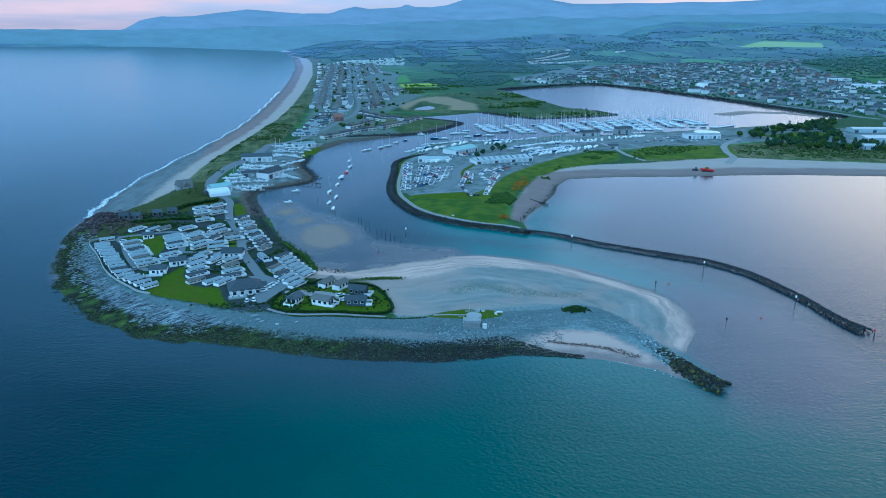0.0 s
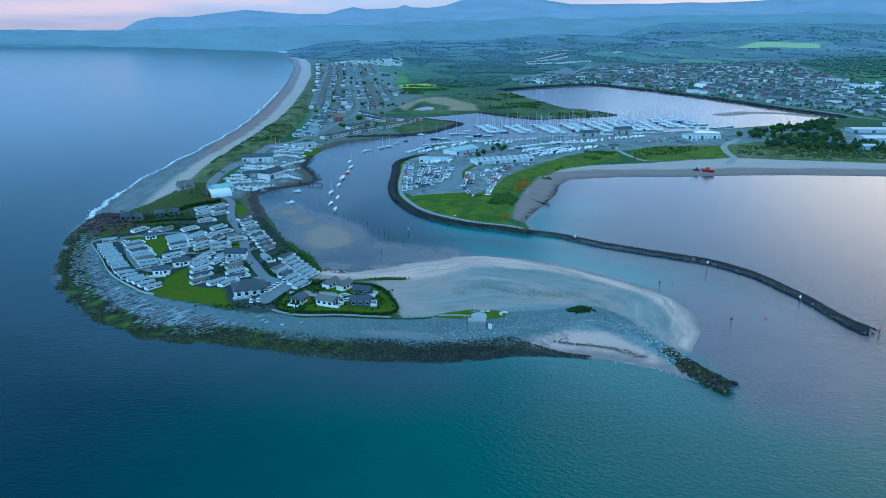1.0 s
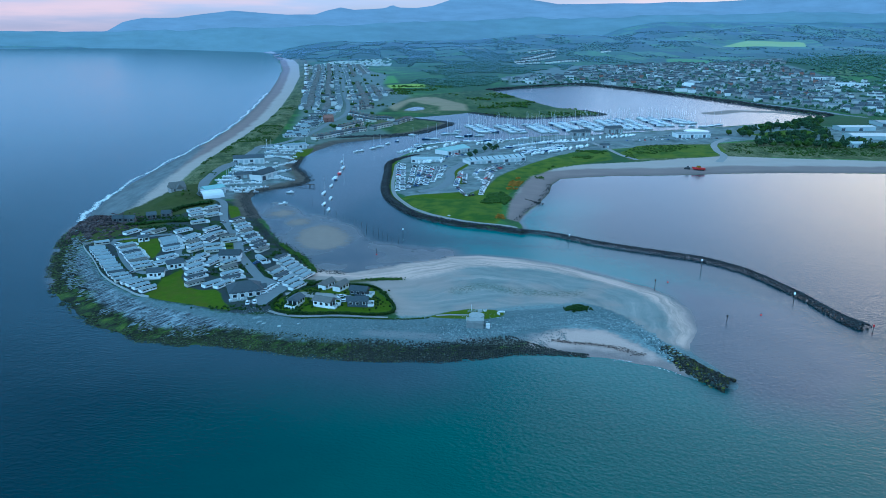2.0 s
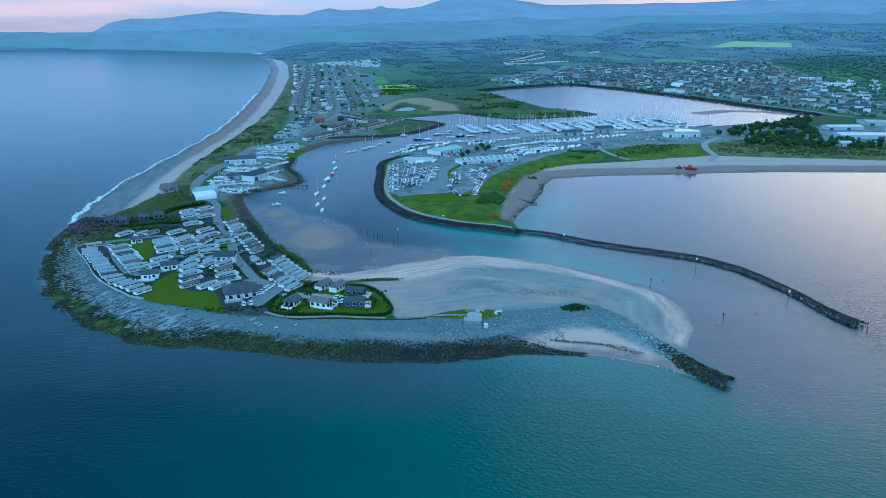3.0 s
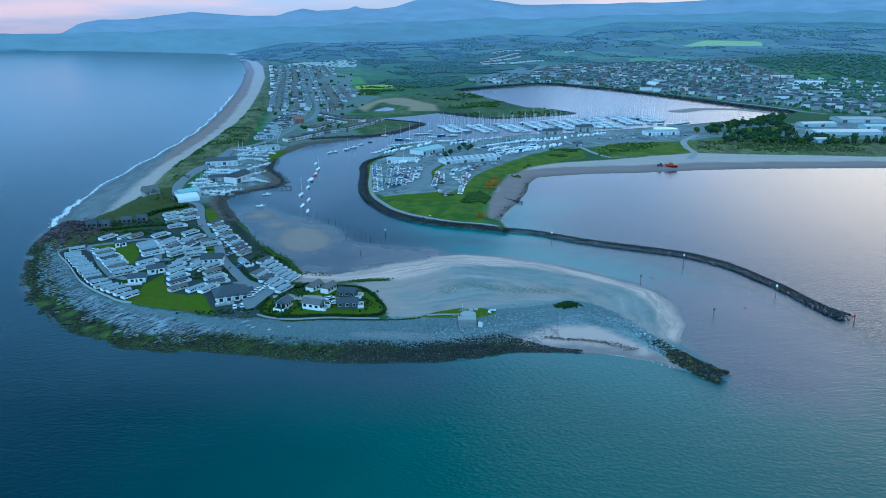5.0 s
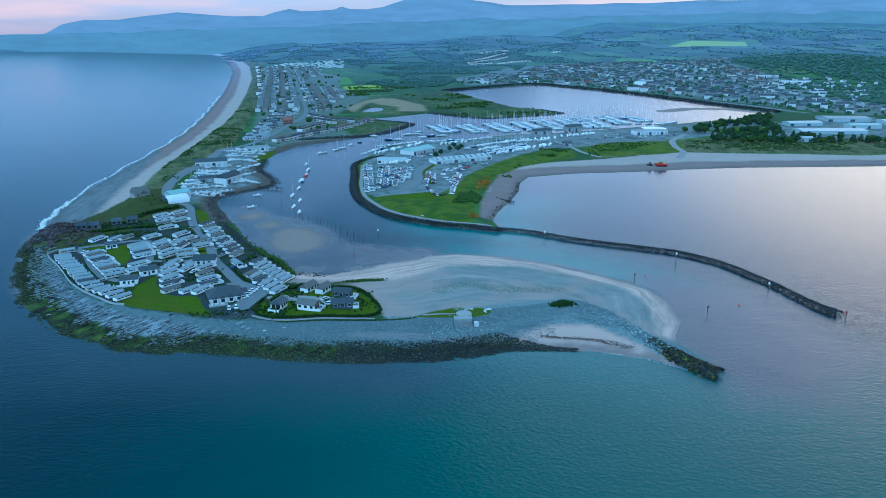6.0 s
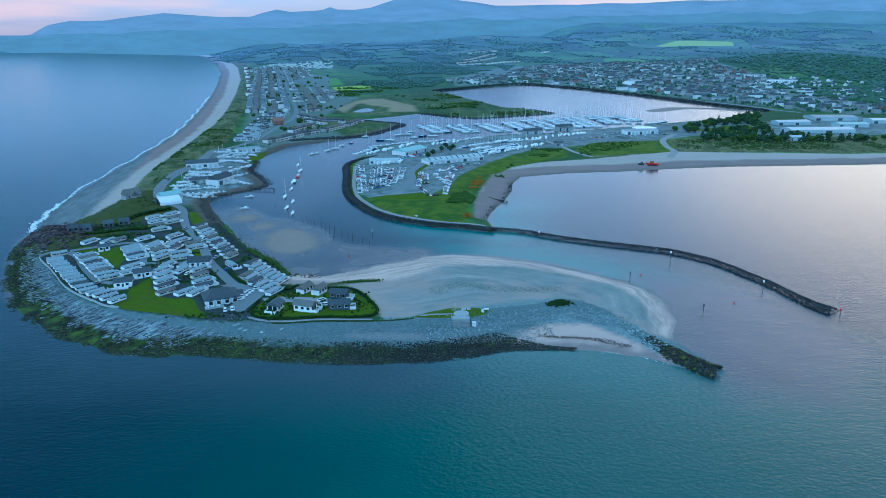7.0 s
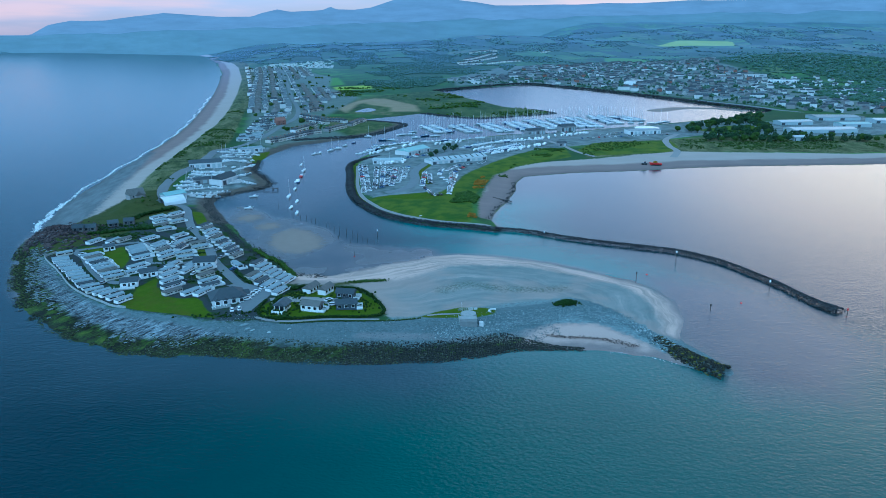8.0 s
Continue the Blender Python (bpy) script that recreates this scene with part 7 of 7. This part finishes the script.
shed("long_block", "long grey two-storey block below the woods", 905, 1662, 62, 14, 8, -15, RENDER_G, ROOF_GREY, 1.2, 10)
shed("long_block", "long pale block below the woods", 975, 1672, 50, 14, 8, -10, RENDER_W, ROOF_GREY, 1.2, 9)
for x, y, l, w, hd, lb, rf in ((560, 880, 46, 18, 0, "long white industrial unit with a metal roof", METAL_ROOF), (548, 806, 80, 26, -4, "wide industrial hall with a pale roof", METAL_ROOF), (650, 926, 60, 34, -8, "large pale industrial hall", ROOF_PALE), (476, 742, 14, 9, 0, "small white building among the trees", METAL_ROOF), (700, 880, 50, 24, -8, "grey industrial unit with a metal roof", METAL_ROOF), (620, 845, 40, 18, -4, "low industrial unit with a green roof", GREEN_ROOF)):
    shed("industrial_unit", lb, x, y, l, w, 4.5, hd, METAL_ROOF, rf, 1.6, 6)


def cottages(name, places, wall, roof, label, category, low=False):
    """Many small far buildings in one mesh: walls and pitched roofs."""
    vs, fs, mi = [], [], []
    for x, y, z, l, w, h, rise, an in places:
        c, s = math.cos(radians(an)), math.sin(radians(an))
        b = len(vs)
        for px, py, pz in ((-l, -w, -1.5), (l, -w, -1.5), (l, w, -1.5), (-l, w, -1.5), (-l, -w, h), (l, -w, h), (l, w, h), (-l, w, h), (-l, 0, h + rise), (l, 0, h + rise), (-l - .3, -w - .3, h - .1), (l + .3, -w - .3, h - .1), (l + .3, w + .3, h - .1), (-l - .3, w + .3, h - .1), (-l - .3, 0, h + rise + .15), (l + .3, 0, h + rise + .15)):
            vs.append((x + px * c - py * s, y + px * s + py * c, z + pz))
        for f, m in (((0, 1, 5, 4), 0), ((1, 2, 6, 9, 5), 0), ((2, 3, 7, 6), 0), ((3, 0, 4, 8, 7), 0), ((10, 11, 15, 14), 1), ((12, 13, 14, 15), 1)):
            fs.append(tuple(b + i for i in f))
            mi.append(m)
    me = sheet_mesh(name, vs, fs)
    me.materials.append(wall)
    me.materials.append(roof)
    me.polygons.foreach_set("material_index", mi)
    return tagged(new(name, me), label, category, kind="stuff")


def infill(n, poly, seed, sizes, gap, head=None):
    rng = np.random.default_rng(seed)
    p = np.asarray(poly, float)
    c = np.stack([rng.uniform(p[:, 0].min(), p[:, 0].max(), n * 6), rng.uniform(p[:, 1].min(), p[:, 1].max(), n * 6)], 1)
    c = c[sdf(poly, c[:, 0], c[:, 1]) > 4]
    keep = []
    for q in c:
        if len(keep) >= n:
            break
        if not keep or np.min(np.sum((np.array(keep) - q) ** 2, 1)) > gap * gap:
            keep.append(q)
    z = grounds(keep)
    an = np.full(len(keep), float(head)) if head is not None else 60 * vnoise(np.array([k[0] for k in keep]), np.array([k[1] for k in keep]), 250, 5) - 30
    return [(float(k[0]), float(k[1]), float(h), float(rng.uniform(*sizes)), float(rng.uniform(3.2, 4.4)), float(rng.uniform(3.4, 5.4)), 2.3, float(a) + (90 if rng.random() < .3 else 0)) for k, h, a in zip(keep, z, an)]


cottages("town_rows", infill(300, TOWN, 101, (4, 8), 11), RENDER_T, FAR_SLATE, "crowded pale houses with slate roofs in the town", "houses")
cottages("town_grey_rows", infill(330, TOWN, 102, (4, 10), 11), RENDER_G, SLATE, "crowded grey houses with slate roofs in the town", "houses")


def street_rows(offsets, seed, wild):
    """Terraces that run with the long road behind the beach, five or so houses to a block."""
    rng = random.Random(seed)
    out = []
    for k in offsets:
        y = 1125.0
        while y < 2420:
            for _ in range(rng.randint(3, 7)):
                x = float(np.interp(y, [1050, 1174, 1379, 1676, 2121, 2500], [-99, -103, -126, -154, -197, -241])) + k + rng.uniform(-wild, wild)
                if np.interp(y, [1130, 1500, 2000, 2650], [-178, -222, -275, -350]) < x < np.interp(y, [1130, 1290, 1480, 1560, 1640, 1900, 2300, 2650], [-85, -62, -30, -50, -115, -150, -70, -120]):
                    out.append((x, y, ground(x, y), rng.uniform(3.2, 4.2), rng.uniform(3.2, 4.2), rng.uniform(3.2, 5.0), 1.9, (8 if rng.random() < .65 else 96) + rng.uniform(-3, 3)))
                y += 8.2
            y += rng.uniform(6, 22)
    return out


cottages("shore_rows", street_rows((-72, -50, -13, 14, 52, 78), 103, 1.5), RENDER_W, FAR_SLATE, "pale houses in streets behind the beach", "houses")
cottages("shore_grey_rows", street_rows((-32, 33, 64, -62), 106, 2.5), RENDER_G, BROWN_ROOF, "grey houses in streets behind the beach", "houses")
cottages("slope_rows", infill(46, [(770, 1330), (900, 1560), (1060, 1640), (1200, 1560), (1060, 1300), (900, 1130)], 105, (5, 9), 24), RENDER_W, SLATE, "white houses among the trees on the slope", "houses")
cottages("far_caravan_site", [(x, y, z, 5, 1.8, 2.4, .4, 20) for x, y, z, *_ in infill(150, [(-320, 2430), (-260, 2750), (-60, 2800), (-60, 2450)], 104, (4, 8), 11)], WHITE, ROOF_PALE, "distant rows of white holiday caravans", "caravans")


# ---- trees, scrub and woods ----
# lighter leaves with sheen growing inland, imitating aerial haze over the woods
FAR_LEAF = leafy("hazed_wood_leaves", (0.058, 0.105, 0.045), (0.092, 0.148, 0.06))
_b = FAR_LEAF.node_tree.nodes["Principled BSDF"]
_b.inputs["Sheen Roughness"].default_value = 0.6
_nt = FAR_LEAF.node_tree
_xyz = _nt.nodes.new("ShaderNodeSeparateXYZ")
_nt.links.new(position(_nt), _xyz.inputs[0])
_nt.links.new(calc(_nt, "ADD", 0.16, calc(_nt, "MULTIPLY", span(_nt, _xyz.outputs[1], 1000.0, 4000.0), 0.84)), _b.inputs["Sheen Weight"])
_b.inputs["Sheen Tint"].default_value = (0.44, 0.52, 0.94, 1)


def clump(n, rx, rz, zc, size, seed, cone=False):
    rng = random.Random(seed)
    out = []
    for _ in range(n):
        a, u = rng.uniform(0, 6.283), rng.uniform(-1, 1)
        if cone:
            k = (u + 1) / 2
            r = rx * (1 - k) ** .8 * rng.uniform(.55, 1.05) + .2
            out.append((r * math.cos(a), r * math.sin(a), zc - rz + 2 * rz * k, size * rng.uniform(.6, 1.2) * (1.15 - .5 * k)))
        else:
            q = math.sqrt(1 - u * u) * rng.uniform(.6, 1.08)
            out.append((rx * q * math.cos(a), rx * q * math.sin(a), zc + rz * u * rng.uniform(.7, 1.05), size * rng.uniform(.6, 1.3)))
    return out


def tree(label, leaves, h, r, seed, cone=False):
    c = thing("tree", label, "tree", "trees")
    bm = bmesh.new()
    rod(bm, (0, 0, -.6), (.15, 0, h * .5), h * .03 + .12, h * .016 + .05, 7)
    for i in range(5):
        a = i * 1.26
        rod(bm, (.1, 0, h * (.28 + .04 * i)), (r * .6 * math.cos(a), r * .6 * math.sin(a), h * (.5 + .05 * i)), .12, .05, 5)
    part("trunk", bm, BARK, c)
    cr = rubble("crown", clump(70, r, h * (.42 if cone else .34), h * (.55 if cone else .64), r * .55, seed, cone), leaves, "", "", .85)
    for k in ("kind",):
        del cr[k]
    cr.parent = c
    return c


trees = [tree("broad-leaved tree with an uneven green crown", LEAF, 7.5, 3.8, 1), tree("smaller broad-leaved tree with a green crown", LEAF, 5.5, 3.0, 2), tree("dark pine with a ragged crown", PINE, 9, 3.0, 3, True), tree("dark broad pine with an uneven crown", PINE, 8, 4.0, 4)]
_pl = []
WOOD_E = [(372, 835), (419, 872), (489, 932), (547, 976), (596, 1016), (520, 890), (500, 836), (470, 780), (540, 740), (720, 720), (720, 700), (400, 735), (360, 755), (400, 795)]
FIELD_E = [(405, 842), (470, 878), (500, 872), (480, 832), (420, 818)]
_cand = np.array([(_rng.uniform(350, 720), _rng.uniform(690, 1020)) for _ in range(3000)])
_in = (sdf(WOOD_E, _cand[:, 0], _cand[:, 1]) > 0) & (sdf(FIELD_E, _cand[:, 0], _cand[:, 1]) < 0)
for x, y in _cand[_in]:
    if len(_pl) < 160 and all((x - p[0]) ** 2 + (y - p[1]) ** 2 > 46 for p in _pl):
        _pl.append((float(x), float(y)))
_gz = grounds(_pl)
spread(trees, [(x, y, float(z), _rng.uniform(0, 360)) for (x, y), z in zip(_pl, _gz)], (2, 2, 3, 2), 61)
_pl = [(71, 722), (79, 719), (78, 742), (52, 682), (59, 697), (84, 730)]
spread([tree("small dark tree beside the boat shed", PINE, 6, 2.4, 5)], [(x, y, float(z), 40 * i) for i, ((x, y), z) in enumerate(zip(_pl, grounds(_pl)))])
_rng = random.Random(71)


def wooded(n, poly, size, seed, thresh=0.0, scale=120.0, up=.3, fields=0.0):
    rng = np.random.default_rng(seed)
    p = np.asarray(poly, float)
    c = np.stack([rng.uniform(p[:, 0].min(), p[:, 0].max(), n), rng.uniform(p[:, 1].min(), p[:, 1].max(), n)], 1)
    ok = (sdf(poly, c[:, 0], c[:, 1]) > 0) & (vnoise(c[:, 0], c[:, 1], scale, seed) + .35 * vnoise(c[:, 0], c[:, 1], scale / 4, seed + 1) > thresh)
    if fields:
        tone, edge = field_cells(c[:, 0], c[:, 1])
        ok &= (((tone * 13.7) % 1.0 < fields) | ((edge < 3 + 5 * vnoise(c[:, 0], c[:, 1], 60, 3)) & (vnoise(c[:, 0], c[:, 1], 35, 6) > .38))) & ((c[:, 0] < 1480) | (c[:, 0] > 2020) | (c[:, 1] < 3460) | (c[:, 1] > 3680))
    c = c[ok]
    z, d = heights(c[:, 0], c[:, 1])
    s = size * rng.uniform(.35, 1.7, len(c))
    keep = d > 4
    return np.stack([c[:, 0], c[:, 1], z + s * up, s], 1)[keep]


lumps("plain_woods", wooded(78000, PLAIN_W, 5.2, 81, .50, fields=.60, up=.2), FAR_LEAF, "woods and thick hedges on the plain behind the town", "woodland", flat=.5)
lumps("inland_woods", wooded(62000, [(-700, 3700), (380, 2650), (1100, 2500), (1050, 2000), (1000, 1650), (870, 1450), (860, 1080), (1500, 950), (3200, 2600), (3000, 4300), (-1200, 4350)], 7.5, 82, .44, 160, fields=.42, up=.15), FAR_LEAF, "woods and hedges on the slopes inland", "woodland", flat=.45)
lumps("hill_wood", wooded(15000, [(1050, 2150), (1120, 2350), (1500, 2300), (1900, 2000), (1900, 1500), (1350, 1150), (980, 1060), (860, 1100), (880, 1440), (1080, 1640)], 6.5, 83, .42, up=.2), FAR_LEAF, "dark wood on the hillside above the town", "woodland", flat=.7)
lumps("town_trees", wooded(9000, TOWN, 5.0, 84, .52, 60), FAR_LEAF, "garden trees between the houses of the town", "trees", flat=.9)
lumps("marsh_scrub", wooded(5200, MARSH + [(60, 1640), (-40, 1640), (-40, 1420), (60, 1350), (110, 1290), (110, 1180)], 3.2, 85, .66, 50), SCRUB, "scrub on the green marsh island", "scrub", flat=.6)
lumps("gorse_scrub", wooded(2600, [(44, 500), (54, 530), (64, 535), (69, 516), (62, 499)], 1.2, 86, .46, 9), SCRUB, "dark gorse scrub below the car park", "scrub", flat=.8)
lumps("bank_scrub", wooded(9000, [(80, 556), (96, 592), (130, 650), (170, 730), (200, 716), (160, 664), (122, 634), (106, 588), (92, 562)], 1.1, 89, .74, 18), SCRUB, "dark scrub along the grassy bank behind the beach", "scrub", flat=.8)
lumps("gorse_bloom", wooded(1300, [(69, 546), (74, 570), (86, 594), (91, 586), (84, 566), (78, 548)], 0.9, 87, .66, 7), BLOOM, "orange gorse in bloom on the bank", "gorse", flat=.8)
lumps("gorse_bloom_low", wooded(150, [(50, 461), (53, 471), (59, 469), (57, 460)], 0.8, 88, .60, 5), BLOOM, "orange gorse in bloom beside the breakwater root", "gorse", flat=.8)
lumps("dune_scrub", wooded(4200, DUNE_OUT[4:] + DUNE_IN[::-1][:7], 1.5, 89, .84, 30), SCRUB, "marram and scrub on the dunes behind the beach", "scrub", flat=.5)
lumps("dune_scrub_east", wooded(5500, [(205, 672), (212, 712), (241, 756), (333, 762), (322, 712), (345, 690), (700, 668), (700, 720), (380, 760), (330, 764)], 1.4, 90, .60, 30), SCRUB, "marram and scrub behind the eastern beach", "scrub", flat=.5)
lumps("south_gardens", wooded(1800, [(-330, 2400), (-200, 2500), (-60, 2000), (-60, 1640), (0, 1390), (-75, 985), (-20, 870), (-105, 800), (-145, 835), (-165, 1060), (-200, 1500)], 5, 91, .85, 40), LEAF, "garden shrubs and trees between the beach houses", "trees", flat=.8)
lumps("channel_bank", scatter(1600, [(-91, 835), (-20, 868), (10, 895), (50, 975), (45, 1000), (0, 1040)], -4, 4, 1.6, 93, wet=True), DARK_STONE, "dark stony bank along the upper channel", "bank")
lumps("marsh_bank", scatter(1600, MARSH[:6], -3, 4, 1.6, 94, wet=True), DARK_STONE, "dark stony edge of the marsh island", "bank")
lumps("tide_wrack", [(x + _rng.gauss(0, 1.5), y + _rng.gauss(0, .5), 0.5 + float(ground(x, y)) * .9, _rng.uniform(.25, .75)) for x, y in smooth_line([(50, 265), (57, 262.5), (65, 260.5), (74, 257), (83, 250)], .11)], BARK, "brown line of seaweed on the small beach", "seaweed", flat=.2)
